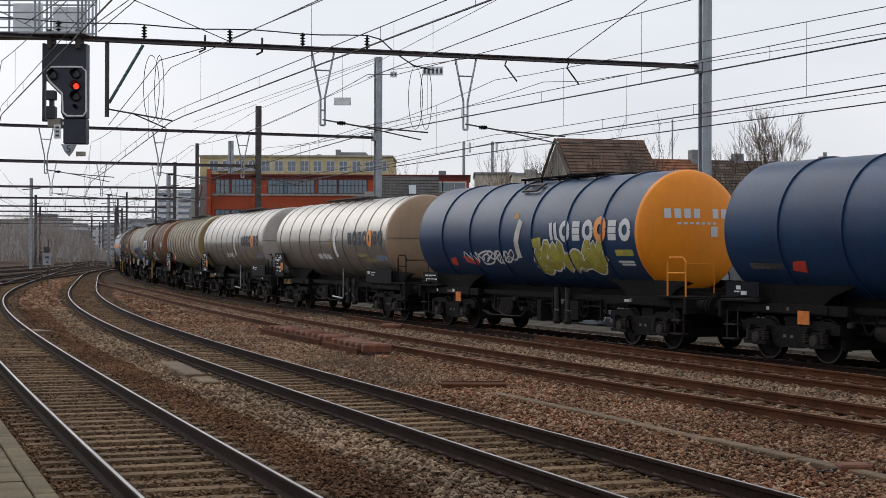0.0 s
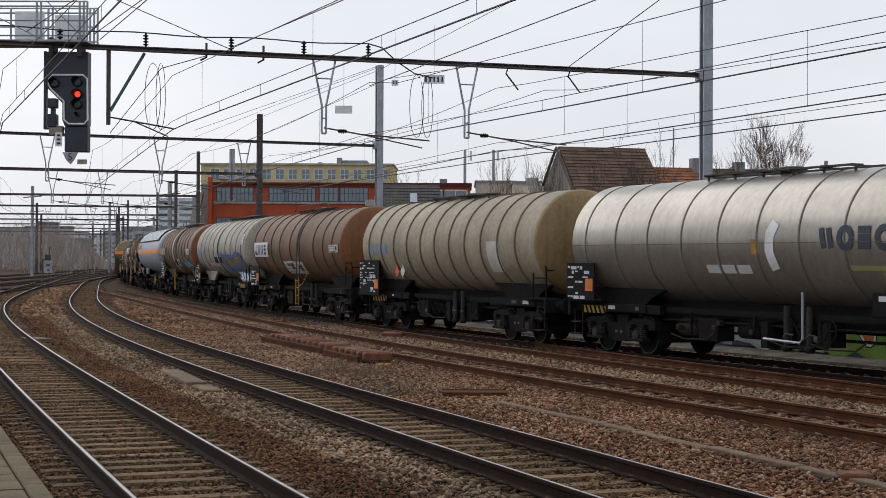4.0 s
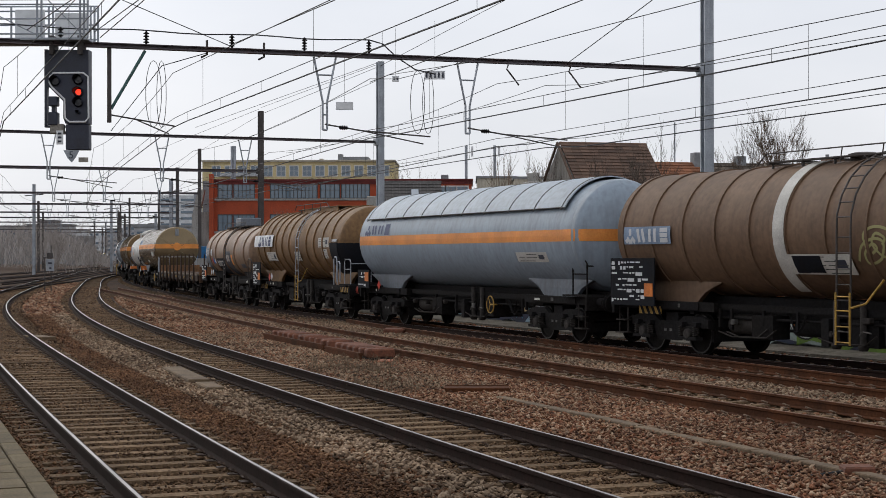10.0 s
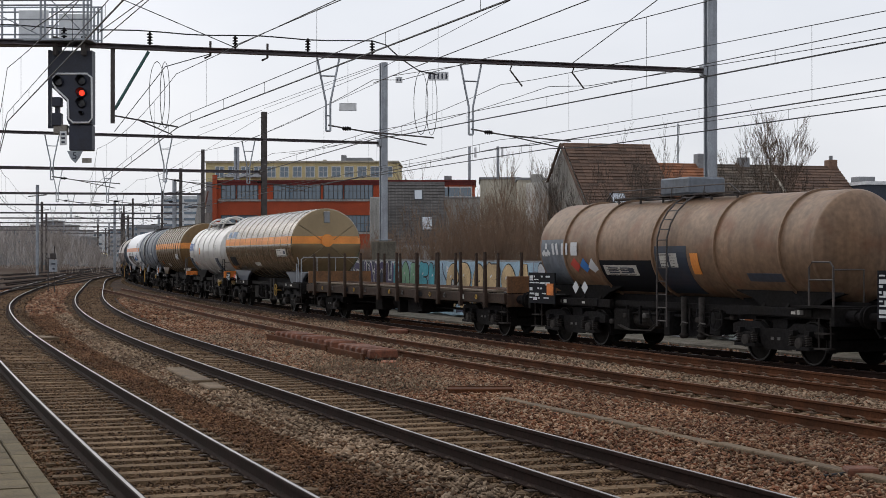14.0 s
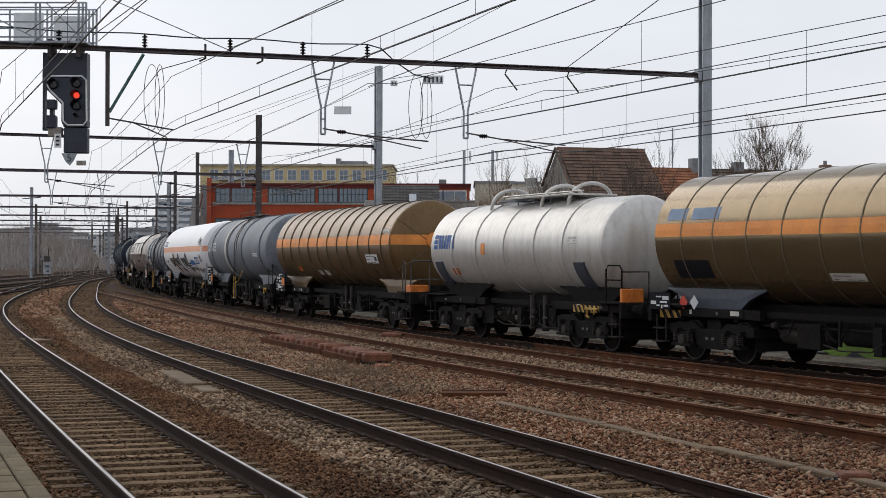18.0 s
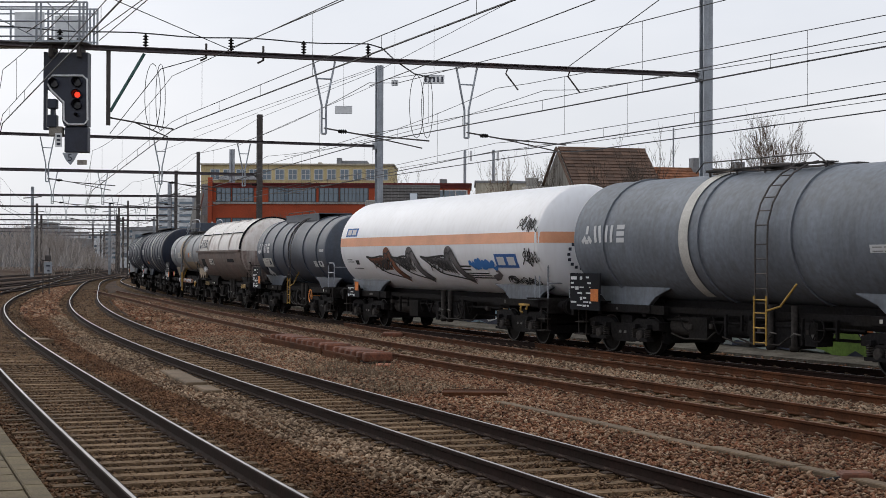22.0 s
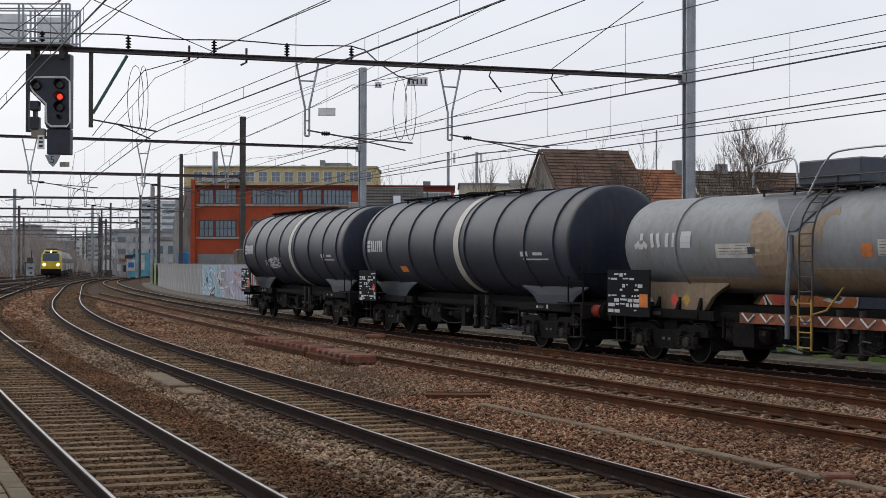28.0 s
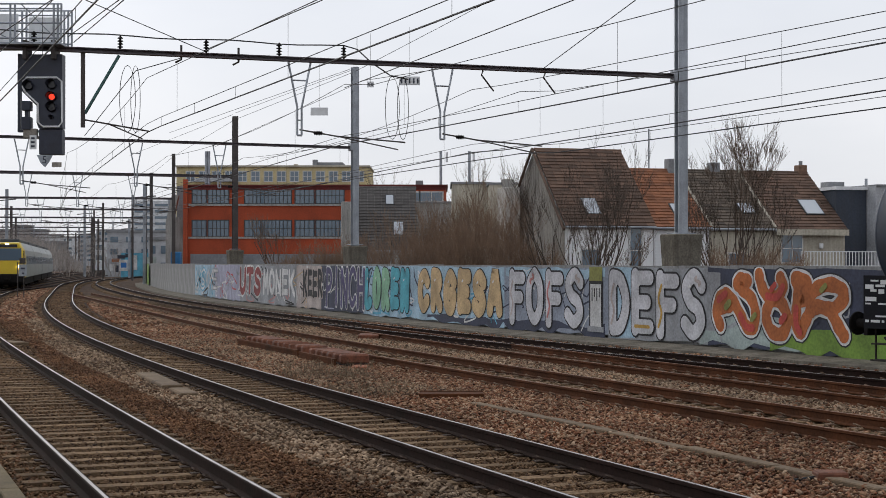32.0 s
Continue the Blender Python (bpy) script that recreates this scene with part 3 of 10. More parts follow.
M["tag_red"] = plain("red_spray", (0.50, 0.06, 0.04), 0.7)
M["tag_black"] = plain("black_spray", (0.02, 0.02, 0.022), 0.75)
M["tag_smoke"] = mat("smoke_grey_spray", (0.13, 0.12, 0.125), 0.75, vary=0.55, scale=1.6, fine=8)
M["tag_rust"] = mat("rust_brown_spray", (0.22, 0.07, 0.03), 0.75, vary=0.5, scale=1.6, fine=8)
M["tag_olive"] = plain("olive_spray", (0.30, 0.28, 0.12), 0.75)


# shared meshes of the running gear
def mesh_of(name, bm, *materials, smooth=False):
    me = bpy.data.meshes.new(name)
    bm.to_mesh(me)
    bm.free()
    for m in materials:
        me.materials.append(m)
    if smooth:
        me.polygons.foreach_set("use_smooth", [True] * len(me.polygons))
    return me


WHEEL = mesh_of("wheel", turned([(-0.065, 0.07), (-0.03, 0.10), (-0.025, 0.40), (-0.065, 0.405), (-0.065, 0.455), (0.045, 0.46), (0.05, 0.485), (0.07, 0.485),
                                 (0.07, 0.40), (0.03, 0.395), (0.03, 0.10), (0.05, 0.09)], 28, "Y"), M["wheel"])
TREAD = mesh_of("tread", turned([(-0.068, 0.415), (-0.07, 0.43), (-0.066, 0.452), (-0.062, 0.415)], 28, "Y", closed=False), M["wheel_rim"])
AXLE = mesh_of("axle", turned([(-1.05, 0.075), (1.05, 0.075)], 10, "Y"), M["under"])
# axle box with a round cover on its outer face
b_ = bmesh.new()
bbox(b_, -0.17, 0.17, -0.10, 0.10, -0.13, 0.18)
bmesh.ops.bevel(b_, geom=b_.edges[:], offset=0.03, segments=1, affect="EDGES")
AXLE_BOX = mesh_of("axle_box", b_, M["under"])
AXLE_CAP = mesh_of("axle_cap", turned([(-0.10, 0.125), (-0.16, 0.12), (-0.175, 0.09), (-0.18, 0.0)], 14, "Y"), M["gear_dust"])
# cast bogie frame: arched over the axle boxes, deep in the middle
SIDE_FRAME = ((-1.52, 0.60), (-1.52, 0.78), (-1.24, 0.85), (-0.58, 0.85), (-0.36, 0.72), (0.36, 0.72), (0.58, 0.85), (1.24, 0.85), (1.52, 0.78), (1.52, 0.60),
              (1.28, 0.58), (1.20, 0.66), (0.62, 0.66), (0.50, 0.38), (0.36, 0.29), (-0.36, 0.29), (-0.50, 0.38), (-0.62, 0.66), (-1.20, 0.66), (-1.28, 0.58))
b_ = bmesh.new()
for yy in (-1.05, 0.93):
    f = b_.faces.new([b_.verts.new((px_, yy, pz_)) for px_, pz_ in SIDE_FRAME])
    g = bmesh.ops.extrude_face_region(b_, geom=[f])
    for q in g["geom"]:
        if isinstance(q, bmesh.types.BMVert):
            q.co.y += 0.12
bmesh.ops.recalc_face_normals(b_, faces=b_.faces[:])
bbox(b_, -0.24, 0.24, -0.95, 0.95, 0.46, 0.92)
bbox(b_, -1.50, -1.36, -0.95, 0.95, 0.56, 0.78)
bbox(b_, 1.36, 1.50, -0.95, 0.95, 0.56, 0.78)
for xx in (-0.9, 0.9):
    for yy in (-1.10, 1.10):
        bbox(b_, xx - 0.36, xx + 0.36, yy - 0.10, yy + 0.10, 0.33, 0.40)
        bbox(b_, xx - 0.34, xx - 0.18, yy - 0.08, yy + 0.06, 0.62, 0.72)
        bbox(b_, xx + 0.18, xx + 0.34, yy - 0.08, yy + 0.06, 0.62, 0.72)
    for q in (-0.52, 0.52):
        bbox(b_, xx + q - 0.04, xx + q + 0.04, -0.86, 0.86, 0.30, 0.52)
        for yy in (-0.75, 0.75):
            bbox(b_, xx + q - 0.05, xx + q + 0.05, yy - 0.06, yy + 0.06, 0.28, 0.62)
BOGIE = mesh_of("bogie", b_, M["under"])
# coil springs beside each axle box
b_ = bmesh.new()
for xx in (-0.9, 0.9):
    for q in (-0.26, 0.26):
        for yy in (-1.12, 1.12):
            tube(b_, [(xx + q + 0.075 * math.cos(k * 1.26), yy + 0.075 * math.sin(k * 1.26), 0.40 + k * 0.0092) for k in range(25)], 0.02, 4)
SPRINGS = mesh_of("spring_set", b_, M["gear_dust"])
BUFFER = mesh_of("buffer", turned([(0.0, 0.12), (0.28, 0.12), (0.28, 0.09), (0.52, 0.09), (0.53, 0.22), (0.56, 0.225), (0.58, 0.19), (0.585, 0.0)], 18, "X"), M["under"])
DOT = mesh_of("reflector", box(-0.05, 0.05, -0.012, 0.0, -0.03, 0.03), M["gear_grey"])


def add_bogie(root, x):
    bogie = shared("bogie", BOGIE, root, Matrix.Translation((x, 0, 0)))
    shared("spring_set", SPRINGS, bogie)["kind"] = "stuff"
    for ax in (-0.9, 0.9):
        shared("axle", AXLE, bogie, Matrix.Translation((ax, 0, 0.46)))
        for sd in (-1, 1):
            turn = Matrix.Rotation(math.pi if sd > 0 else 0, 4, "Z")
            shared("wheel", WHEEL, bogie, Matrix.Translation((ax, sd * 0.75, 0.46)) @ turn)
            shared("tread", TREAD, bogie, Matrix.Translation((ax, sd * 0.75, 0.46)) @ turn)
            shared("axle_box", AXLE_BOX, bogie, Matrix.Translation((ax, sd * 1.03, 0.46)) @ turn)
            shared("axle_cap", AXLE_CAP, bogie, Matrix.Translation((ax, sd * 1.03, 0.46)) @ turn)
    for dx in (-0.12, 0.1):
        shared("reflector", DOT, bogie, Matrix.Translation((dx, -1.052, 0.52)))


class Tank:
    """Frames of reference on a tank: near side is -y; angles go up from the horizontal on that side."""

    def __init__(self, x0, x1, r, zc):
        self.x0, self.x1, self.r, self.zc = x0, x1, r, zc

    def point(self, x, ang, lift=0.008):
        a, r = radians(ang), self.r + lift
        return Vector((x, -r * math.cos(a), self.zc + r * math.sin(a)))


def patch(tank, rects, lift=0.008, thick=0.006):
    """Thin curved plates on the tank's shell: rects of (x0, x1, angle0, angle1)."""
    bm = bmesh.new()
    for x0, x1, a0, a1 in rects:
        n = max(1, int(abs(a1 - a0) / 6))
        lo = []
        for i in range(n + 1):
            a = a0 + (a1 - a0) * i / n
            lo.append([bm.verts.new(tank.point(x, a, l)) for x, l in ((x0, lift - thick), (x0, lift), (x1, lift), (x1, lift - thick))])
        for p, q in zip(lo, lo[1:]):
            for k in range(3):
                bm.faces.new((p[k], p[k + 1], q[k + 1], q[k]))
        bm.faces.new(lo[0][::-1])
        bm.faces.new(lo[-1])
    bmesh.ops.recalc_face_normals(bm, faces=bm.faces[:])
    return bm


def quad_patch(tank, polys, lift=0.012):
    """Painted four-sided fields laid on the shell, corners as (x, angle)."""
    bm = bmesh.new()
    for p0, p1, p2, p3 in polys:
        prev = None
        for i in range(9):
            u = i / 8
            row = []
            for j in range(4):
                v = j / 3
                x = (p0[0] * (1 - v) + p1[0] * v) * (1 - u) + (p3[0] * (1 - v) + p2[0] * v) * u
                q = (p0[1] * (1 - v) + p1[1] * v) * (1 - u) + (p3[1] * (1 - v) + p2[1] * v) * u
                row.append(bm.verts.new(tank.point(x, q, lift)))
            if prev:
                for j in range(3):
                    bm.faces.new((prev[j], prev[j + 1], row[j + 1], row[j]))
            prev = row
    return bm


def ribbon(tank, pts, w, lift=0.012):
    """A painted stroke of width w along (x, angle) points."""
    bm = bmesh.new()
    fine = []
    for (xa, aa), (xb, ab) in zip(pts, pts[1:]):
        n = max(1, int(abs(ab - aa) / 5))
        fine += [(xa + (xb - xa) * k / n, aa + (ab - aa) * k / n) for k in range(n)]
    P = [tank.point(x, a, lift) for x, a in fine + [pts[-1]]]
    prev = None
    for i, p in enumerate(P):
        d = (P[min(i + 1, len(P) - 1)] - P[max(0, i - 1)]).normalized()
        nrm = Vector((0, p.y, p.z - tank.zc)).normalized()
        side = d.cross(nrm).normalized() * w / 2
        pair = (bm.verts.new(p - side), bm.verts.new(p + side))
        if prev:
            bm.faces.new((prev[0], prev[1], pair[1], pair[0]))
        prev = pair
    return bm


def merge(*bms):
    out = bmesh.new()
    for b in bms:
        me = bpy.data.meshes.new("tmp")
        b.to_mesh(me)
        b.free()
        out.from_mesh(me)
        bpy.data.meshes.remove(me)
    return out


RING = tuple((0.5 + 0.42 * math.cos(k * math.pi / 6), 0.5 + 0.46 * math.sin(k * math.pi / 6)) for k in range(13))
SHAPES = {"ring": (RING,), "pair": (((0.2, 0.0), (0.2, 1.0)), ((0.75, 0.0), (0.75, 1.0))), "lean": (((0.1, 1.0), (0.3, 0.0)), ((0.6, 1.0), (0.8, 0.0))),
          "stack": (((0.1, 0.12), (0.9, 0.12)), ((0.1, 0.5), (0.9, 0.5)), ((0.1, 0.88), (0.9, 0.88))), "gap": (),
          "fan": (((0.0, 0.0), (0.35, 0.35)), ((1.0, 0.0), (0.65, 0.35)), ((0.5, 1.0), (0.5, 0.5)), ((0.3, 0.05), (0.7, 0.05)))}


def marks(tank, kinds, x, w, a0, a1, thick, gap=0.25, lift=0.014):
    """A company mark as a row of plain geometric shapes on the shell."""
    out = []
    for i, kind in enumerate(kinds):
        for k, st in enumerate(SHAPES[kind]):
            out.append(ribbon(tank, [(x + i * w * (1 + gap) + px * w, a0 + (a1 - a0) * pz) for px, pz in st], thick, lift + 0.001 * k))
    return merge(*out)


LONG_MARK = ("lean", "ring", "stack", "ring", "gap", "stack", "ring")
SHORT_MARK = ("fan", "lean", "pair", "stack")
FOUR_MARK = ("stack", "lean", "pair", "lean")


def eased(pts, n=5):
    """Points of a smooth curve through the given ones."""
    out = []
    for i in range(len(pts) - 1):
        p0, p1, p2, p3 = pts[max(0, i - 1)], pts[i], pts[i + 1], pts[min(len(pts) - 1, i + 2)]
        for k in range(n):
            t = k / n
            out.append(tuple(0.5 * (2 * b + (c - a) * t + (2 * a - 5 * b + 4 * c - d) * t * t + (3 * b - a - 3 * c + d) * t ** 3) for a, b, c, d in zip(p0, p1, p2, p3)))
    return out + [pts[-1]]


# flourishes of a spray can in a unit box; they spell nothing
SWIRLS = (((0.0, 0.3), (0.15, 0.9), (0.35, 0.5), (0.1, 0.15), (0.45, 0.0), (0.75, 0.6), (0.55, 1.0), (0.4, 0.55), (0.9, 0.2), (1.1, 0.7)),
          ((0.0, 0.5), (0.2, 1.0), (0.35, 0.1), (0.5, 0.9), (0.62, 0.05), (0.8, 1.0), (0.9, 0.2), (1.1, 0.5)),
          ((0.5, 0.5), (0.65, 0.7), (0.4, 0.85), (0.2, 0.5), (0.45, 0.1), (0.9, 0.3), (0.85, 0.9), (0.4, 1.05), (0.0, 0.8), (0.0, 0.2)),
          ((0.0, 0.1), (0.3, 0.75), (0.1, 1.0), (0.0, 0.7), (0.5, 0.35), (0.8, 0.8), (0.62, 1.0), (0.55, 0.6), (1.0, 0.0), (1.15, 0.4)))


def scrawl(tank, x0, x1, a0, a1, n, width, seed, lift=0.013):
    """A sprayed name that nobody can read: n looping flourishes between two angles."""
    rng = random.Random(seed)
    step = (x1 - x0) / n
    out = []
    for q in range(n):
        x, w, h = x0 + q * step * 0.9, step * rng.uniform(1.3, 1.9), rng.uniform(0.7, 1.15)
        lean, sink = rng.uniform(-0.3, 0.45), rng.uniform(-0.15, 0.2)
        pts = [(x + (px_ + lean * pz_) * w, a0 + (a1 - a0) * (pz_ * h + sink)) for px_, pz_ in rng.choice(SWIRLS)]
        out.append(ribbon(tank, eased(pts), width * rng.uniform(0.85, 1.15), lift + 0.0006 * q))
    return merge(*out)


def end_cross(root, tank, bulge, material, cover=None, stripe=None, seams=True, stripe_mat="stripe_orange", angles=(35, 145, 215, 325)):
    """Seams, a round cover and the stripe carried across the wagon's flat end."""
    def at(y, z, lift=0.01):
        rho = min(0.999, math.hypot(y, z) / tank.r)
        return Vector((tank.x1 + bulge * math.sqrt(1 - rho * rho) + lift, y, tank.zc + z))
    for a in angles if seams else ():
        c, q = math.cos(radians(a)), math.sin(radians(a))
        part("end_seam", rod([at(tank.r * f * c, tank.r * f * q) for f in (0.16, 0.35, 0.55, 0.75, 0.9, 0.985)], 0.014, 5), material, root)
    if stripe:
        z0, z1 = (tank.r * math.sin(radians(v)) for v in stripe)
        bm = bmesh.new()
        prev = None
        w = math.sqrt(tank.r ** 2 - max(z0 * z0, z1 * z1)) * 0.995
        for k in range(25):
            y = -w + 2 * w * k / 24
            row = [bm.verts.new(at(y, z0 + (z1 - z0) * j / 3, 0.006)) for j in range(4)]
            if prev:
                for j in range(3):
                    bm.faces.new((prev[j], prev[j + 1], row[j + 1], row[j]))
            prev = row
        part("stripe", bm, M[stripe_mat], root, "orange stripe across the end")
    if cover:
        bm = turned([(tank.x1 + bulge - 0.02, 0.0), (tank.x1 + bulge - 0.01, 0.25), (tank.x1 + bulge + 0.06, 0.25), (tank.x1 + bulge + 0.07, 0.0)], 24)
        bmesh.ops.translate(bm, verts=bm.verts[:], vec=(0, 0, tank.zc + 0.15))
        part("end_cover", bm, M[cover], root, "round end cover")


def add_underframe(root, L, tank, colour="under", saddles=True, saddle="under", wheel_mat=None):
    """Frame, buffers, drawgear, bogies and brake gear below a tank or a deck."""
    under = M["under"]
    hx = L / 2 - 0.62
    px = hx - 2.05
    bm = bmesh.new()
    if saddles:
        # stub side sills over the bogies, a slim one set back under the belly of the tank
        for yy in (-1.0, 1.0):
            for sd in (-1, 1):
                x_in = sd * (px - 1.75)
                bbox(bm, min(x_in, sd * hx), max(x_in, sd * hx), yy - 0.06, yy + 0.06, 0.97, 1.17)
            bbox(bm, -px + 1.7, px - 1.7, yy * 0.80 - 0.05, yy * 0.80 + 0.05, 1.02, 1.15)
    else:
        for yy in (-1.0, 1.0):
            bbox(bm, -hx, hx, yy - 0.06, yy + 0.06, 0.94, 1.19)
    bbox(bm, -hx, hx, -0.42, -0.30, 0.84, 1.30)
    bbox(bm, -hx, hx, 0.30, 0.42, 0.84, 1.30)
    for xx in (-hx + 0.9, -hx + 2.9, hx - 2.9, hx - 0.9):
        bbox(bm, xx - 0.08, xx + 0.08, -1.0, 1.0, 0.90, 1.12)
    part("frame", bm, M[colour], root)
    for sd in (-1, 1):
        part("headstock", box(sd * hx - 0.06, sd * hx + 0.06, -1.25, 1.25, 0.84, 1.20, 0.015), M[colour], root)
        for yy in (-0.875, 0.875):
            shared("buffer", BUFFER, root, Matrix.Translation((sd * (hx + 0.04), yy, 1.04)) @ Matrix.Rotation(0 if sd > 0 else math.pi, 4, "Z"))
        bm = bmesh.new()
        tube(bm, [(sd * (hx + 0.05), 0, 1.0), (sd * (hx + 0.3), 0, 0.92), (sd * (hx + 0.6), 0, 0.94)], 0.05)
        tube(bm, [(sd * (hx + 0.05), -0.35, 0.92), (sd * (hx + 0.3), -0.33, 0.62), (sd * (hx + 0.58), -0.2, 0.75)], 0.025)
        part("coupling", bm, under, root)
        part("end_deck", box(min(sd * hx, sd * (hx - 1.3)), max(sd * hx, sd * (hx - 1.3)), -1.22, 1.22, 1.19, 1.23), under, root)
        # steps at the corner
        for yy in (-1.16, 1.16):
            bm = bmesh.new()
            xs = sd * (hx - 0.35)
            for dx in (-0.18, 0.18):
                tube(bm, [(xs + dx, yy, 1.0), (xs + dx, yy, 0.40)], 0.02)
            bbox(bm, xs - 0.2, xs + 0.2, yy - 0.12, yy + 0.10, 0.38, 0.41)
            bbox(bm, xs - 0.2, xs + 0.2, yy - 0.10, yy + 0.08, 0.68, 0.71)
            part("step", bm, M["gear_dust"], root)
    for sx in (-px, px):
        add_bogie(root, sx)
    if saddles:
        for sx in (-px, px):
            # a winged saddle plate: long where it meets the tank, narrow where it meets the sill
            zc, r = tank.zc, tank.r
            low = 1.165
            top = radians(-51)
            for sd in (-1, 1):
                bm = bmesh.new()
                prev = None
                for k in range(13):
                    u = -1 + k / 6
                    wing = max(0.0, (abs(u) - 0.5) / 0.5) ** 0.6
                    xx = sx + u * 1.8
                    zt_ = zc + r * math.sin(top)
                    zb_ = low + (zt_ - 0.03 - low) * wing
                    yt = -r * math.cos(top) - 0.01
                    yb = yt
                    row = [bm.verts.new((xx, -sd * yt, zt_)), bm.verts.new((xx, -sd * (yt + yb) / 2 * 1.01, (zt_ + zb_) / 2)), bm.verts.new((xx, -sd * yb, zb_)),
                           bm.verts.new((xx, -sd * (yb + 0.12), zb_))]
                    if prev:
                        for j in range(3):
                            bm.faces.new((prev[j], prev[j + 1], row[j + 1], row[j]))
                    prev = row
                bmesh.ops.recalc_face_normals(bm, faces=bm.faces[:])
                part("saddle_flange", bm, M[saddle], root)
            bm = bmesh.new()
            for xx in (sx - 0.85, sx - 0.05, sx + 0.75):
                v = [bm.verts.new(c) for c in ((xx, -0.80, 1.15), (xx, 0.80, 1.15), (xx, r * 0.55, zc - r * 0.83), (xx, r * 0.4, zc - r * 0.9),
                                               (xx, -r * 0.4, zc - r * 0.9), (xx, -r * 0.55, zc - r * 0.83))]
                f = bm.faces.new(v)
                g = bmesh.ops.extrude_face_region(bm, geom=[f])
                for q in g["geom"]:
                    if isinstance(q, bmesh.types.BMVert):
                        q.co.x += 0.1
            bmesh.ops.recalc_face_normals(bm, faces=bm.faces[:])
            part("saddle", bm, M[colour], root)
    # brake cylinder, air tank and rods between the bogies
    bm = turned([(-0.55, 0.0), (-0.5, 0.17), (0.5, 0.17), (0.55, 0.0)], 16, "X")
    bmesh.ops.translate(bm, verts=bm.verts[:], vec=(-0.8, -0.55, 0.70))
    part("air_reservoir", bm, under, root, smooth=True)
    bm = bmesh.new()
    tube(bm, [(-px + 1.5, -0.5, 0.62), (px - 1.5, -0.5, 0.62)], 0.025)
    tube(bm, [(-px + 1.5, 0.2, 0.75), (px - 1.5, 0.2, 0.75)], 0.03)
    tube(bm, [(-px + 1.6, -0.85, 0.86), (px - 1.6, -0.85, 0.86)], 0.03)
    tube(bm, [(-px + 1.6, 0.6, 0.55), (px - 1.6, 0.6, 0.55)], 0.035)
    bbox(bm, 0.5, 1.4, -0.85, -0.45, 0.42, 0.95)
    bbox(bm, 1.7, 2.1, -0.98, -0.6, 0.50, 0.98)
    bbox(bm, -2.4, -1.7, -0.95, -0.5, 0.45, 0.95)
    bbox(bm, -0.1, 0.12, -1.0, 0.9, 0.40, 0.95)
    part("brake_gear", bm, under, root)
    rng = random.Random(int(L * 100))
    if saddles:
        bm = turned([(-0.75, 0.0), (-0.7, 0.22), (0.7, 0.22), (0.75, 0.0)], 16, "X")
        bmesh.ops.translate(bm, verts=bm.verts[:], vec=(-px + 2.35 + rng.uniform(0, 0.6), -0.62, 0.72))
        part("air_reservoir", bm, M["gear_dust"], root, smooth=True)
        xo = rng.uniform(0.2, 1.4)
        for xx in (xo, xo + rng.uniform(0.5, 0.8)):
            bm = turned([(0.36, 0.0), (0.36, 0.08), (0.42, 0.11), (0.46, 0.11), (0.48, 0.07), (1.3, 0.07)], 12, "Z")
            bmesh.ops.translate(bm, verts=bm.verts[:], vec=(xx, -0.92, 0.0))
            part("outlet_pipe", bm, M["gear_dust"], root, smooth=True)
            part("outlet_lever", rod([(xx, -1.02, 0.66), (xx + 0.2, -1.10, 0.74), (xx + 0.42, -1.10, 0.72)], 0.016), M["gear_grey"], root)
        for k in range(5):
            xx = rng.uniform(-px + 1.8, px - 1.8)
            part("hanger", box(xx - 0.03, xx + 0.03, -0.96, -0.9, rng.uniform(0.5, 0.75), 1.05), under, root)
        for k in range(3):
            xx = rng.uniform(-px + 1.6, px - 2.4)
            part("brake_rod", rod([(xx, -0.98, 0.56), (xx + 0.5, -1.0, 0.46), (xx + 1.4, -1.0, 0.48), (xx + 1.7, -0.98, 0.66)], 0.018), M["gear_dust"], root)
        # sagging hoses, valves and little worn plates
        for k in range(4):
            xx, w = rng.uniform(-px + 1.7, px - 2.3), rng.uniform(0.35, 0.8)
            part("hose", rod([(xx + w * q / 8, -0.93, 0.98 - rng.uniform(0.9, 1.1) * 0.35 * math.sin(q * math.pi / 8)) for q in range(9)], 0.02, 5), under, root)
        for k in range(5):
            xx, zz = rng.uniform(-px + 1.6, px - 1.6), rng.uniform(0.62, 0.95)
            part("valve", box(xx - 0.07, xx + 0.07, -0.99, -0.86, zz - 0.06, zz + 0.06, 0.02), M["gear_dust"] if k else M["gear_grey"], root)
        for sx in (-px, px):
            part("sill_plate", box(sx - 1.2, sx + 1.2, -1.09, -1.062, 0.99, 1.16, 0.008), under, root)
            for k in range(rng.choice((1, 2, 3))):
                dx, w = rng.uniform(-1.1, 0.8), rng.choice((0.08, 0.14, 0.30))
                part("sill_marking", box(sx + dx, sx + dx + w, -1.097, -1.091, 1.04, 1.04 + rng.uniform(0.05, 0.10)), M["band_white"] if k else M["gear_grey"], root)
    wx = rng.uniform(1.8, 2.7)
    bm = bmesh.new()
    tube(bm, [(wx + 0.24 * math.cos(a * math.pi / 8), -1.08, 0.84 + 0.24 * math.sin(a * math.pi / 8)) for a in range(17)], 0.018)
    for a in range(3):
        c, s = 0.23 * math.cos(a * 2.09), 0.23 * math.sin(a * 2.09)
        tube(bm, [(wx, -1.08, 0.84), (wx + c, -1.08, 0.84 + s)], 0.015)
    tube(bm, [(wx, -1.08, 0.84), (wx, -0.5, 0.84)], 0.025)
    part("brake_wheel", bm, M[wheel_mat] if wheel_mat else under, root)
    return hx, px


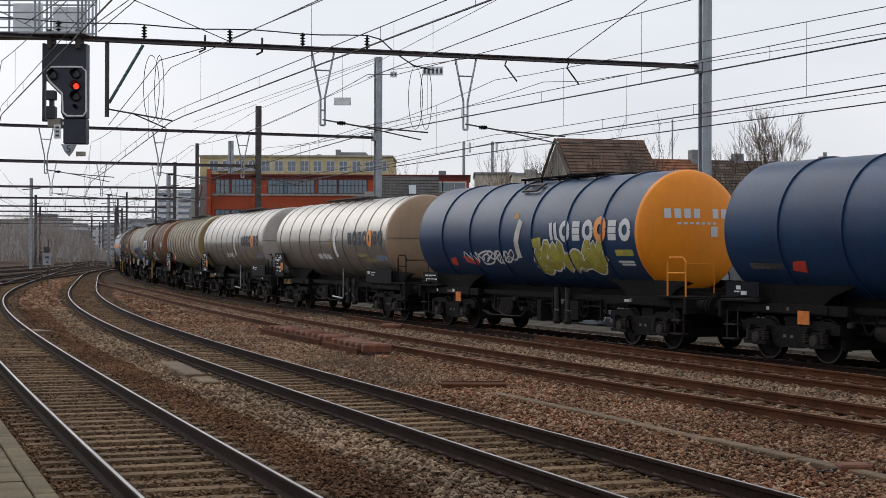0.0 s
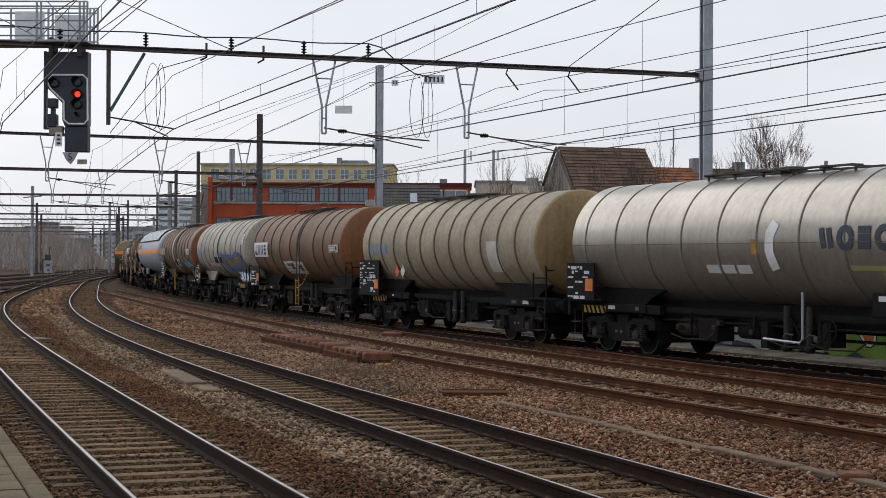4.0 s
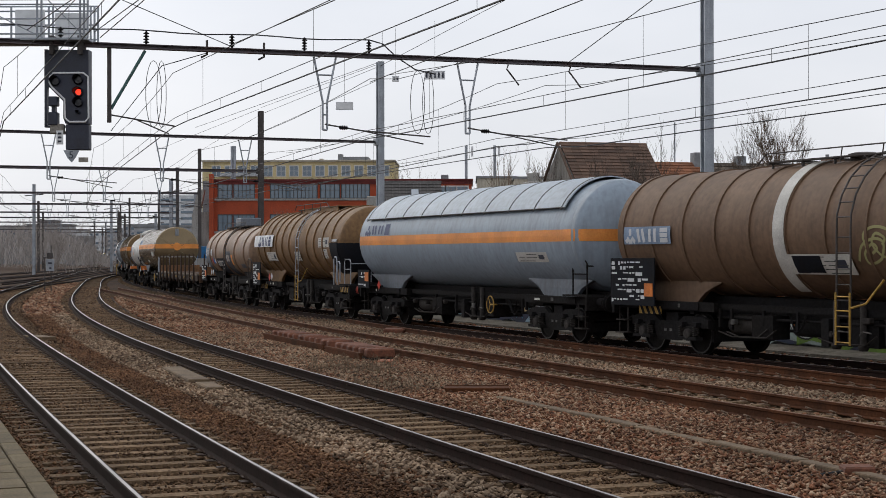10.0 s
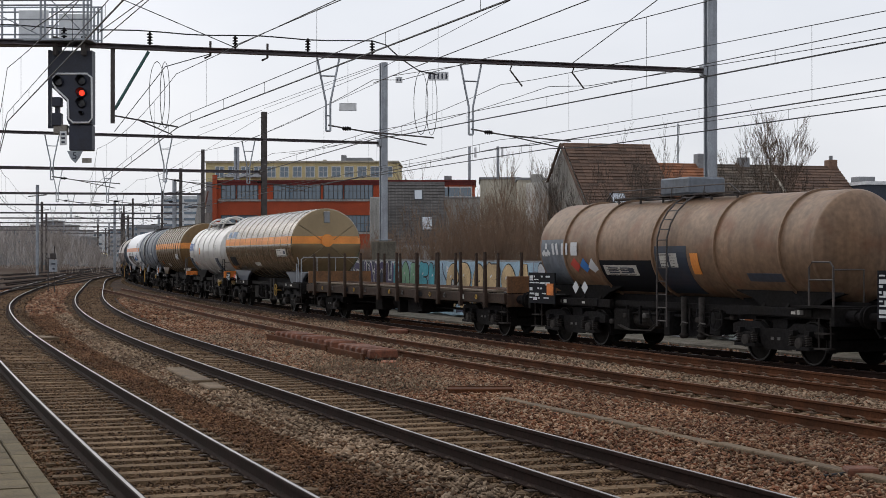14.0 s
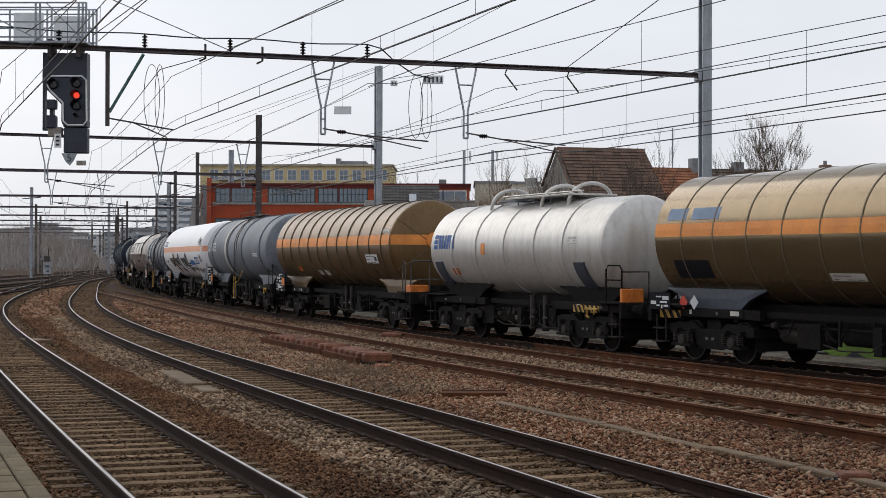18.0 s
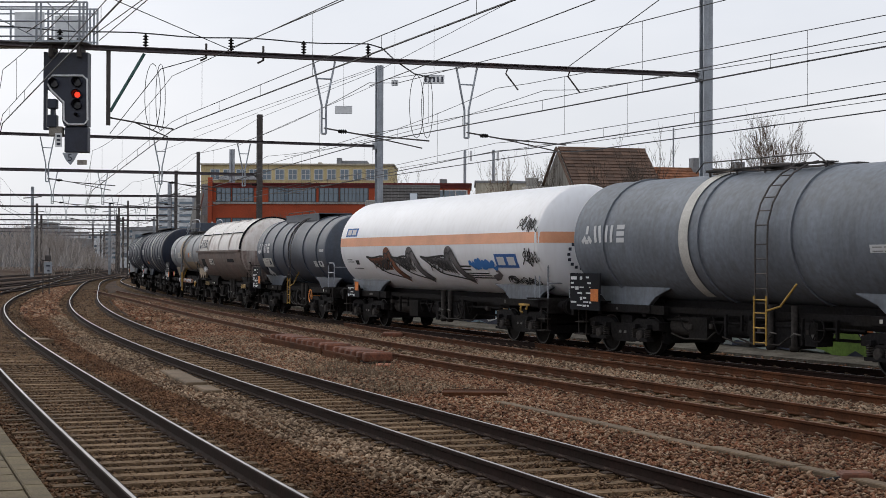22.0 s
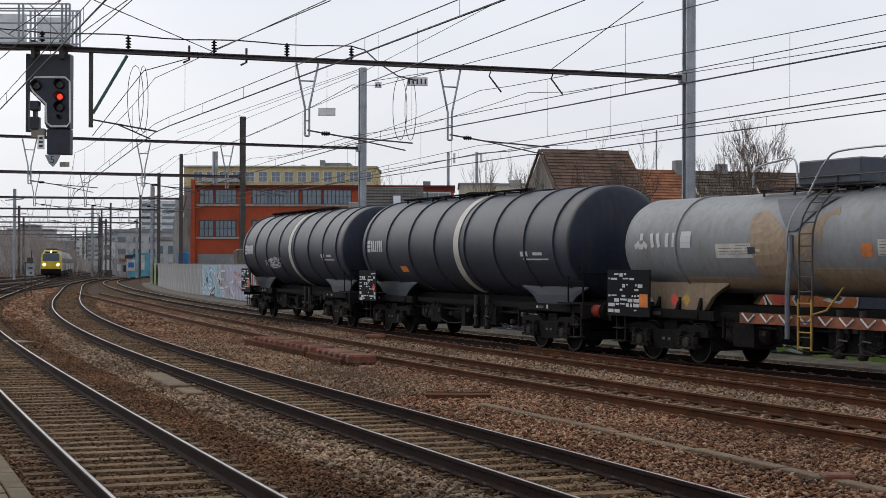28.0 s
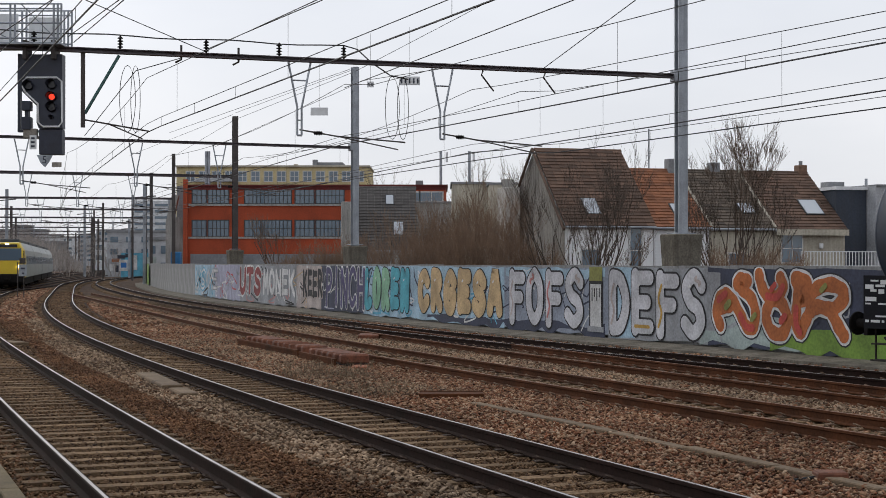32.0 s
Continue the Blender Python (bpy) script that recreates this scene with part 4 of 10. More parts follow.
def end_rails(root, x, sd, material, z1=2.1):
    """Guard rails on the end platform."""
    for yy in (-1.15, 1.15):
        a, b = x, x - sd * 0.75
        part("handrail", rod([(a, yy, 1.2), (a, yy, z1 - 0.1), (a - sd * 0.1, yy, z1), (b + sd * 0.1, yy, z1), (b, yy, z1 - 0.1), (b, yy, 1.2)], 0.022), material, root)
        part("mid_rail", rod([(a, yy, 1.75), (b, yy, 1.75)], 0.018), material, root)
        part("end_rail", rod([(x, yy, z1 - 0.15), (x, yy * 0.35, z1 - 0.15), (x, yy * 0.35, 1.2)], 0.02), material, root)


def wide_rails(root, x, material, z1=2.2):
    """A guard rail across the whole end platform."""
    part("guard_rail", rod([(x, -1.18, 1.2), (x, -1.18, z1 - 0.08), (x, -1.10, z1), (x, 1.10, z1), (x, 1.18, z1 - 0.08), (x, 1.18, 1.2)], 0.026), material, root)
    part("mid_rail", rod([(x, -1.18, 1.62), (x, 1.18, 1.62)], 0.02), material, root)
    for yy in (-0.55, 0.2):
        part("rail_brace", rod([(x, yy, 1.2), (x, yy, z1)], 0.018), material, root)
    part("hoop_rail", rod([(x - 0.75, -1.18, 1.2), (x - 0.75, -1.18, z1 - 0.1), (x - 0.65, -1.18, z1), (x - 0.5, -1.18, z1 - 0.1), (x - 0.5, -1.18, 1.2)], 0.022), material, root)


def ladder(root, tank, x, material, low=None):
    """A ladder up the near side of the tank and down to step height."""
    bm = bmesh.new()
    for dx in (-0.2, 0.2):
        pts = [(x + dx, -tank.r - 0.12, 0.62), (x + dx, -tank.r - 0.12, tank.zc - 0.1)]
        pts += [tuple(tank.point(x + dx, a, 0.13)) for a in (10, 25, 40, 55, 70, 80)]
        tube(bm, pts, 0.02)
    z = 0.75
    while z < tank.zc:
        tube(bm, [(x - 0.2, -tank.r - 0.12, z), (x + 0.2, -tank.r - 0.12, z)], 0.014)
        z += 0.3
    for a in range(8, 80, 11):
        p, q = tank.point(x - 0.2, a, 0.13), tank.point(x + 0.2, a, 0.13)
        tube(bm, [p, q], 0.014)
    part("ladder", bm, material, root)
    if low:
        bm = bmesh.new()
        for dx in (-0.2, 0.2):
            tube(bm, [(x + dx, -tank.r - 0.145, 0.5), (x + dx, -tank.r - 0.145, 1.5)], 0.021)
        for z in (0.55, 0.85, 1.15, 1.42):
            tube(bm, [(x - 0.2, -tank.r - 0.145, z), (x + 0.2, -tank.r - 0.145, z)], 0.015)
        tube(bm, [(x + 0.2, -tank.r - 0.14, 1.2), (x + 0.6, -tank.r - 0.1, 1.3), (x + 0.95, -tank.r * 0.98, 1.75)], 0.022)
        part("lower_ladder", bm, M[low], root)


def walkway(root, tank, x0, x1, material, rail=False):
    """A thin grating on short legs along the tank's crown, with a manhole and a low folding rail."""
    zt = tank.zc + tank.r
    bm = bmesh.new()
    for yy in (-0.50, -0.39, -0.28, 0.28, 0.39, 0.50):
        bbox(bm, x0, x1, yy - 0.035, yy + 0.035, zt + 0.05, zt + 0.075)
    for i in range(int((x1 - x0) / 1.0) + 1):
        xx = min(x0 + i * 1.0, x1 - 0.04)
        bbox(bm, xx, xx + 0.04, -0.54, 0.54, zt + 0.02, zt + 0.05)
        for yy in (-0.42, 0.42):
            bbox(bm, xx, xx + 0.04, yy - 0.02, yy + 0.02, zt - 0.12, zt + 0.03)
    part("walkway", bm, material, root)
    xm = (x0 + x1) / 2
    bm = turned([(zt - 0.1, 0.28), (zt + 0.08, 0.28), (zt + 0.09, 0.32), (zt + 0.12, 0.32), (zt + 0.15, 0.2), (zt + 0.16, 0.0)], 20, "Z")
    bmesh.ops.translate(bm, verts=bm.verts[:], vec=(xm, 0, 0))
    part("manhole", bm, material, root)
    if rail:
        bm = bmesh.new()
        h = 0.24
        tube(bm, [(x0 - 0.25, -0.62, zt + 0.02), (x0 + 0.05, -0.62, zt + h), (x1 - 0.3, -0.62, zt + h), (x1 + 0.1, -0.62, zt + 0.02)], 0.016)
        for i in range(1, 4):
            xx = x0 + (x1 - x0) * i / 4
            tube(bm, [(xx, -0.62, zt - 0.05), (xx + 0.06, -0.62, zt + h)], 0.013)
        part("roof_rail", bm, material, root)


def data_panel(root, x0, x1, z0=0.98, z1=1.78, y=-1.30, orange=True, bars=True, seed=1):
    """The black board of wagon data with rows of unreadable white marks."""
    rng = random.Random(seed)
    board = part("data_panel", box(x0, x1, y - 0.015, y + 0.015, z0, z1), M["panel_black"], root, "black data panel with rows of white marks")
    bm = bmesh.new()
    z = z1 - 0.08
    while z > z0 + 0.08:
        x = x0 + 0.05
        while x < x1 - (0.45 if orange else 0.1):
            w = rng.uniform(0.05, 0.28)
            if rng.random() < 0.62:
                bbox(bm, x, min(x + w, x1 - 0.05), y - 0.021, y - 0.016, z - rng.choice((0.03, 0.045, 0.08)), z)
            x += w + 0.05
        z -= rng.choice((0.085, 0.11, 0.14))
    part("data_marking", bm, M["ink_white"], board)["kind"] = "stuff"
    if orange:
        part("hazard_plate", box(x1 - 0.40, x1 - 0.06, y - 0.03, y - 0.017, z0 + 0.22, z0 + 0.52), M["orange_plate"], root, "orange hazard plate")
    return board


def label_board(root, tank, rects, lift, material):
    """A pale board on the shell with rows of small unreadable marks and a dark square."""
    for x0, x1, a0, a1 in rects:
        board = part("label_board", patch(tank, [(x0, x1, a0, a1)], lift), M[material], root, "pale board with rows of small marks")
        rng = random.Random(int(x0 * 37 + a0 * 11))
        w, h = x1 - x0, a1 - a0
        rows, n = [], max(2, int(h / 3.2))
        for k in range(n):
            b0 = a0 + h * (k + 0.3) / n
            x = x0 + 0.08 * w
            while x < x1 - 0.2 * w:
                e = min(x + rng.uniform(0.12, 0.35) * w, x1 - 0.08 * w)
                if rng.random() < 0.8:
                    rows.append((x, e, b0, b0 + h * 0.20 / n))
                x = e + 0.05 * w
        if rows:
            part("board_marking", patch(tank, rows, lift + 0.005, 0.004), M["gear_grey"], board)["kind"] = "stuff"
        if w > 1.0:
            part("board_square", patch(tank, [(x1 - 0.26 * w, x1 - 0.1 * w, a0 + 0.3 * h, a0 + 0.75 * h)], lift + 0.008, 0.005), M["ink_dark"], board)


def end_marks(root, tank, bulge, blocks, material, label=""):
    """Small blocks laid on the dished end: (y, z above the centre, half width, half height)."""
    bm = bmesh.new()
    for y, z, hw, hh in blocks:
        ring = []
        for yy, zz in ((y - hw, z - hh), (y + hw, z - hh), (y + hw, z + hh), (y - hw, z + hh)):
            rho = min(0.995, math.hypot(yy, zz) / tank.r)
            ring.append(bm.verts.new((tank.x1 + bulge * math.sqrt(1 - rho * rho) + 0.012, yy, tank.zc + zz)))
        bm.faces.new(ring)
    part("end_mark", bm, material, root, label)


def hazard_strip(root, x0, x1, z=1.02, y=-1.09):
    part("warning_strip", box(x0, x1, y - 0.012, y + 0.012, z - 0.09, z + 0.09), M["hazard_yellow"], root, "yellow and black striped warning plate")
    bm = bmesh.new()
    n = max(2, int((x1 - x0) / 0.2))
    for i in range(n):
        xx = x0 + (x1 - x0) * (i + 0.2) / n
        w = (x1 - x0) / n * 0.5
        v = [bm.verts.new(c) for c in ((xx, y - 0.016, z + 0.09), (xx + w, y - 0.016, z + 0.09), (xx + w * 2.0, y - 0.016, z - 0.09), (xx + w, y - 0.016, z - 0.09))]
        bm.faces.new(v)
    part("stripe_set", bm, M["panel_black"], root)


def diamond(root, x, z, y, material, r=0.16):
    bm = bmesh.new()
    v = [bm.verts.new(c) for c in ((x - r, y, z), (x, y, z - r), (x + r, y, z), (x, y, z + r))]
    bm.faces.new(v)
    bm.normal_update()
    bmesh.ops.solidify(bm, geom=bm.faces[:], thickness=0.006)
    part("hazard_label", bm, material, root)


WAGONS = []
# left edge of each wagon's tank (or deck) at the start, metres along the line
EDGE = (-2.26, 13.85, 30.30, 46.72, 61.75, 77.37, 91.93, 107.97, 125.42, 140.69, 154.4, 174.1, 189.87, 202.79, 219.66, 234.96, 252.27, 265.5, 279.47, 294.2,
        310.27, 326.15)
SHELL = (13.2, 12.6, 13.4, 13.8, 13.0, 13.0, 12.6, 13.5, 15.3, 12.5, 11.2, 18.6, 13.2, 10.2, 13.7, 13.2, 15.3, 10.5, 11.4, 11.6, 13.9, 13.8)


RED_BUFFERS = (7, 9, 18, 20)
YELLOW_LEVERS = (13, 15, 16, 19)
paint("buffer_red", (0.30, 0.035, 0.022), 0.6, vary=0.4, rust=0.4)


def tank_wagon(i, shell, label, end=None, left_end=None, r=1.45, zc=2.72, rings=8, ring_mat=None, ring_r=0.035, ring_w=0.05, stripe=None, bulge=0.42, frame="under", ring_at=None, saddle="under", wheel_mat=None, stripe_mat="stripe_orange"):
    prev = EDGE[i - 1] + 1.1 if i else EDGE[0] - SHELL[0] - 1.8
    nxt = EDGE[i] + 1.1
    L, mid = nxt - prev, (nxt + prev) / 2
    root = empty("tank_wagon", label, "tank wagon", group="wagons of the freight train")
    x0 = mid - EDGE[i]
    x1 = x0 + SHELL[i]
    tank = Tank(x0, x1, r, zc)
    caps = [(bulge * math.sin(radians(a)), r * math.cos(radians(a))) for a in (0, 15, 30, 45, 60, 72, 82, 90)]
    body = turned([(x0, r), (x1, r)], 64)
    bmesh.ops.translate(body, verts=body.verts[:], vec=(0, 0, zc))
    for f in [f for f in body.faces if len(f.verts) > 4]:
        body.faces.remove(f)
    part("tank_shell", body, M[shell], root, smooth=True)
    for sd, x, mt in ((1, x1, end or shell), (-1, x0, left_end or shell)):
        bm = turned([(x + sd * d, rr) for d, rr in caps], 64)
        bmesh.ops.translate(bm, verts=bm.verts[:], vec=(0, 0, zc))
        part("tank_end", bm, M[mt], root, smooth=True)
    rm = M[ring_mat or shell]
    if rings:
        ring = mesh_of("ring", turned([(-ring_w / 2, r - 0.01), (-ring_w / 2, r + ring_r), (ring_w / 2, r + ring_r), (ring_w / 2, r - 0.01)], 64), rm)
        for x in [x0 + v for v in ring_at] if ring_at else [x0 + SHELL[i] * (k + 0.5) / rings for k in range(rings)]:
            shared("ring", ring, root, Matrix.Translation((x, 0, zc)))
    if stripe:
        a0, a1 = stripe
        part("stripe", patch(tank, [(x0, x1, a0, a1)], 0.006, 0.004), M[stripe_mat], root, "orange stripe")
        bm = patch(tank, [(x0, x1, 180 - a0, 180 - a1)], 0.006, 0.004)
        part("stripe", bm, M[stripe_mat], root, "orange stripe")
        if bulge > 0.3:
            end_cross(root, tank, bulge, M["under"], None, stripe, seams=False, stripe_mat=stripe_mat)
    hx, px = add_underframe(root, L, tank, frame, saddle=saddle, wheel_mat=wheel_mat)
    if i in RED_BUFFERS:
        for yy in (-0.875, 0.875):
            part("buffer_sleeve", turned([(hx + 0.05, 0.135), (hx + 0.05, 0.15), (hx + 0.36, 0.15), (hx + 0.38, 0.11)], 16), M["buffer_red"], root, "worn red buffer sleeve").location = (0, yy, 1.04)
    if i in YELLOW_LEVERS:
        x = hx - 1.9
        part("brake_lever", merge(box(x, x + 0.62, -1.17, -1.13, 1.0, 1.06, 0.01), rod([(x + 0.12, -1.15, 1.0), (x + 0.1, -1.16, 0.86), (x + 0.22, -1.16, 0.82)], 0.03, 6), rod([(x + 0.5, -1.15, 1.0), (x + 0.46, -1.16, 0.9)], 0.028, 6)), M["hazard_yellow"], root, "yellow brake lever")
    WAGONS.append((root, mid, px))
    return root, tank, L, hx, px


def build_train():
    # two navy wagons that lead the view
    for i, end in ((0, "navy"), (1, "tank_orange")):
        root, tk, L, hx, px = tank_wagon(i, "navy", "navy blue tank wagon with black underframe" + (" and bright orange end" if i else ""), end=end, rings=6, r=1.46, zc=2.70, ring_at=(1.7, 3.6, 5.5, 7.4, 9.3, 11.1))
        X = tk.x0
        walkway(root, tk, X + 5.0, X + 9.6, M["under"])
        part("crown_step", patch(tk, [(X + 6.0, X + 6.9, 58, 61), (X + 6.0, X + 6.06, 48, 60), (X + 6.84, X + 6.9, 48, 60), (X + 6.0, X + 6.9, 48, 50)], 0.09, 0.05), M["gear_grey"], root)
        part("company_mark", marks(tk, LONG_MARK, X + 8.4, 0.47, -7, 10, 0.15), M["ink_white"], root, "white company mark of plain bars")
        part("orange_mark", marks(tk, ("ring",), X + 8.4 + 4 * 0.5875, 0.5, -7, 12, 0.2, lift=0.02), M["stripe_orange"], root)
        part("white_mark", ribbon(tk, [(X + 6.75, 14), (X + 6.65, 4), (X + 6.5, -8), (X + 6.5, -26)], 0.26), M["band_white"], root)
        part("warning_sign", patch(tk, [(X + 6.3, X + 6.55, 16, 22)]), M["hazard_yellow"], root)
        if i:
            part("spray_tag", scrawl(tk, X + 7.3, X + 10.9, -38, -14, 5, 0.30, 11 + i), M["tag_white"], root, "pale outline of the tag")
            part("spray_tag", scrawl(tk, X + 7.3, X + 10.9, -38, -14, 5, 0.21, 11 + i, 0.020), M["tag_yellow"], root, "yellow spray-painted tag")
            part("spray_tag", quad_patch(tk, [[(X + 7.35, -6), (X + 7.95, -4), (X + 7.9, -16), (X + 7.45, -15)]], 0.022), M["tag_yellow"], root, "yellow sprayed block")
            part("spray_tag", scrawl(tk, X + 3.2, X + 6.3, -34, -19, 5, 0.045, 21 + i), M["tag_white"], root, "white scribbled tag")
            part("spray_tag", quad_patch(tk, [[(X + 2.9, -24), (X + 3.9, -28), (X + 3.7, -36), (X + 3.0, -32)]]), M["tag_red"], root, "red sprayed patch")
        else:
            label_board(root, tk, [(X + 0.6, X + 1.7, -34, -29)], 0.010, "gear_grey")
        part("label_plate", patch(tk, [(X + 11.6, X + 12.4, -23, -17)]), M["tag_yellow"], root)
        part("label_marking", patch(tk, [(X + 11.6, X + 12.3, -30, -28), (X + 11.7, X + 12.3, -33, -31)]), M["ink_white"], root)
        if i:
            end_marks(root, tk, 0.42, [(-0.78 + q * 0.25, 0.42, 0.085, 0.11) for q in range(4)] + [(0.5, 0.42, 0.085, 0.11), (0.75, 0.42, 0.085, 0.11)]
                      + [(-0.5 + q * 0.16, 0.19, 0.05, 0.025) for q in range(7)] + [(0.45, 0.0, 0.1, 0.12)], M["ink_white"], "white company mark of plain blocks")
        part("hazard_label", quad_patch(tk, [[(X + 2.0, -27), (X + 2.4, -26), (X + 2.3, -37), (X + 1.9, -35)]]), M["red_sign"], root)
        data_panel(root, -hx + 0.2, -hx + 1.3, 1.3, 1.6, y=-1.2, orange=False, seed=i)
        part("hazard_plate", box(-hx + 2.4, -hx + 2.75, -1.12, -1.1, 0.78, 1.05), M["orange_plate"], root, "orange hazard plate")
        end_rails(root, hx - 0.1, 1, M["tank_orange"] if i else M["under"])
    for i, end, lab in ((2, "tan_end", "silver insulated tank wagon with a tan end"), (3, "silver_end", "silver insulated tank wagon with dark lettering")):
        root, tk, L, hx, px = tank_wagon(i, "silver", lab, end=end, rings=10, ring_r=0.012, ring_w=0.045, ring_mat="seam_grey", r=1.42, zc=2.66, ring_at=[0.6 + 1.36 * k for k in range(10)])
        c = (tk.x0 + tk.x1) / 2
        X = tk.x0
        walkway(root, tk, c - 2.6, c + 2.4, M["dark_steel"])
        part("company_mark", marks(tk, LONG_MARK, X + 9.4, 0.43, -8, 8, 0.14), M["ink_dark"], root, "dark company mark of plain bars")
        part("orange_mark", marks(tk, ("ring",), X + 9.4 + 4 * 0.5375, 0.46, -9, 9, 0.17, lift=0.02), M["stripe_orange"], root)
        part("white_mark", ribbon(tk, [(X + 8.0, 14), (X + 7.85, 4), (X + 7.8, -10), (X + 7.9, -26)], 0.28), M["white_paint"], root)
        part("warning_sign", patch(tk, [(X + 7.2, X + 7.45, -12, 0)]), M["hazard_yellow"], root)
        for q in range(3):
            part("label_plate", patch(tk, [(X + 5.5 + q * 0.55, X + 5.95 + q * 0.55, -30, -22)]), M["ink_white"], root)
        part("label_plate", patch(tk, [(X + 12.1, X + 13.2, -31, -24)]), M["faded_blue"], root)
        part("stain", patch(tk, [(X + 10.2, X + 11.2, -26, -22), (X + 11.0, X + 12.0, -33, -29)], 0.009), M["tag_olive"], root)
        part("skirt_board", box(hx - 4.1, hx - 1.5, -1.16, -1.10, 1.16, 1.62, 0.02), M["panel_black"], root, "black skirt board above the bogie")
        part("skirt_marking", merge(box(hx - 3.9, hx - 3.65, -1.17, -1.161, 1.46, 1.56), box(hx - 3.5, hx - 3.1, -1.17, -1.161, 1.50, 1.54), box(hx - 3.5, hx - 3.2, -1.17, -1.161, 1.42, 1.45)),
             M["ink_white"], root)
        end_cross(root, tk, 0.42, M["seam_grey"], end, angles=(0, 180))
        part("shell_seam", patch(tk, [(X, tk.x1, -3.4, -2.9)], 0.014, 0.010), M["seam_grey"], root)
        data_panel(root, -hx + 0.15, -hx + 1.45, 1.25, 2.15, y=-1.38, seed=i)
        hazard_strip(root, -hx + 0.5, -hx + 1.5)
        end_rails(root, hx - 0.1, 1, M["under"])
        bm = bmesh.new()
        tube(bm, [(c + 0.6, -1.3, 0.62), (c + 1.75, -1.3, 0.58), (c + 1.85, -1.3, 0.66), (c + 1.85, -1.3, 1.6)], 0.03)
        part("guard_bar", bm, M["galv"], root)
    root, tk, L, hx, px = tank_wagon(4, "cream", "dusty cream ribbed tank wagon", end="ochre_end", rings=11, r=1.41, zc=2.68, ring_mat="cream_ring", ring_at=[0.65 + 1.12 * k for k in range(11)])
    c = (tk.x0 + tk.x1) / 2
    walkway(root, tk, c - 2.5, c + 2.0, M["dark_steel"])
    part("faded_sign", patch(tk, [(tk.x0 + 0.6, tk.x0 + 1.0, -11, 2), (tk.x0 + 1.2, tk.x0 + 1.45, -11, 2), (tk.x0 + 1.55, tk.x0 + 2.3, -11, 2)]), M["faded_blue"], root)
    part("white_mark", patch(tk, [(tk.x1 - 3.0, tk.x1 - 2.2, -34, 2)]), M["band_white"], root)
    data_panel(root, -hx + 0.1, -hx + 1.95, 1.05, 2.2, y=-1.36, seed=4)
    hazard_strip(root, -hx + 0.7, -hx + 1.9, 0.95)
    diamond(root, tk.x0 + 3.1, 1.85, -1.38, M["red_sign"], 0.2)
    diamond(root, tk.x0 + 3.6, 1.85, -1.38, M["ink_white"], 0.2)
    end_rails(root, hx - 0.1, 1, M["under"])

    def brown_tank(i, shell, end, label, rings, r=1.40, ring_at=None, lad=7.0, saddle="under", bulge=0.42, zc=2.72):
        root, tk, L, hx, px = tank_wagon(i, shell, label, end=end, rings=rings, r=r, ring_r=0.045 if i == 9 else 0.032, ring_w=0.10 if i == 9 else 0.07, ring_at=ring_at, saddle=saddle, bulge=bulge, zc=zc)
        c = (tk.x0 + tk.x1) / 2
        walkway(root, tk, c - 2.2, c + 2.6, M["dark_steel"], rail=True)
        ladder(root, tk, tk.x0 + lad, M["galv"] if i == 9 else M["dark_steel"], "hazard_yellow")
        return root, tk, L, hx, px, c

    root, tk, L, hx, px, c = brown_tank(5, "brown", "red_brown_end", "weathered brown tank wagon with white company board", 9, ring_at=(0.3, 1.8, 3.2, 4.6, 6.2, 7.4, 9.6, 10.9, 12.1), lad=7.9)
    part("company_board", patch(tk, [(tk.x0 + 0.4, tk.x0 + 2.7, -16, 8)], 0.04), M["white_paint"], root, "white board with navy lettering blocks")
    part("company_mark", marks(tk, SHORT_MARK, tk.x0 + 0.55, 0.42, -12, 4, 0.11, 0.2, 0.05), M["logo_navy"], root)
    label_board(root, tk, [(tk.x0 + 4.9, tk.x0 + 7.7, -48, -24)], 0.04, "band_white")
    part("label_marking", patch(tk, [(tk.x0 + 5.3, tk.x0 + 5.7, -32, -27), (tk.x0 + 5.8, tk.x0 + 6.3, -38, -27)], 0.046), M["ink_dark"], root)
    label_board(root, tk, [(tk.x1 - 1.2, tk.x1 - 0.05, -10, 1)], 0.04, "band_white")
    data_panel(root, -hx + 0.1, -hx + 1.5, 1.1, 1.95, y=-1.36, seed=5)
    hazard_strip(root, -hx + 0.4, -hx + 1.5)
    end_rails(root, hx - 0.1, 1, M["under"])

    root, tk, L, hx, px = tank_wagon(6, "pale_grey", "pale grey tank wagon with blue and white graffiti", rings=9, r=1.41, saddle="pale_grey", ring_r=0.02, ring_mat="cream_ring", ring_at=(1.3, 2.4, 3.6, 4.9, 8.1, 9.4, 10.8, 12.0))
    c = (tk.x0 + tk.x1) / 2
    X = tk.x0
    walkway(root, tk, X + 4.8, tk.x1 - 0.2, M["dark_steel"])
    part("faded_sign", patch(tk, [(X + 0.2, X + 1.0, -14, -2), (X + 1.2, X + 2.0, -14, -2)]), M["faded_blue"], root)
    part("dark_band", patch(tk, [(X + 6.1, X + 6.25, -60, 75)], 0.03), M["under"], root)
    letters = ((6.8, 1.7, (((0.0, 0.0), (0.1, 1.0), (0.5, 0.25), (0.85, 1.0), (1.0, 0.0)),)), (8.75, 1.1, (((0.05, 1.0), (0.0, 0.0)), ((0.95, 1.0), (1.0, 0.0)), ((0.0, 0.5), (1.0, 0.5)))),
               (10.2, 1.6, (((1.0, 0.9), (0.3, 1.0), (0.05, 0.75), (0.5, 0.5), (1.0, 0.3), (0.8, 0.0), (0.0, 0.05)),)))
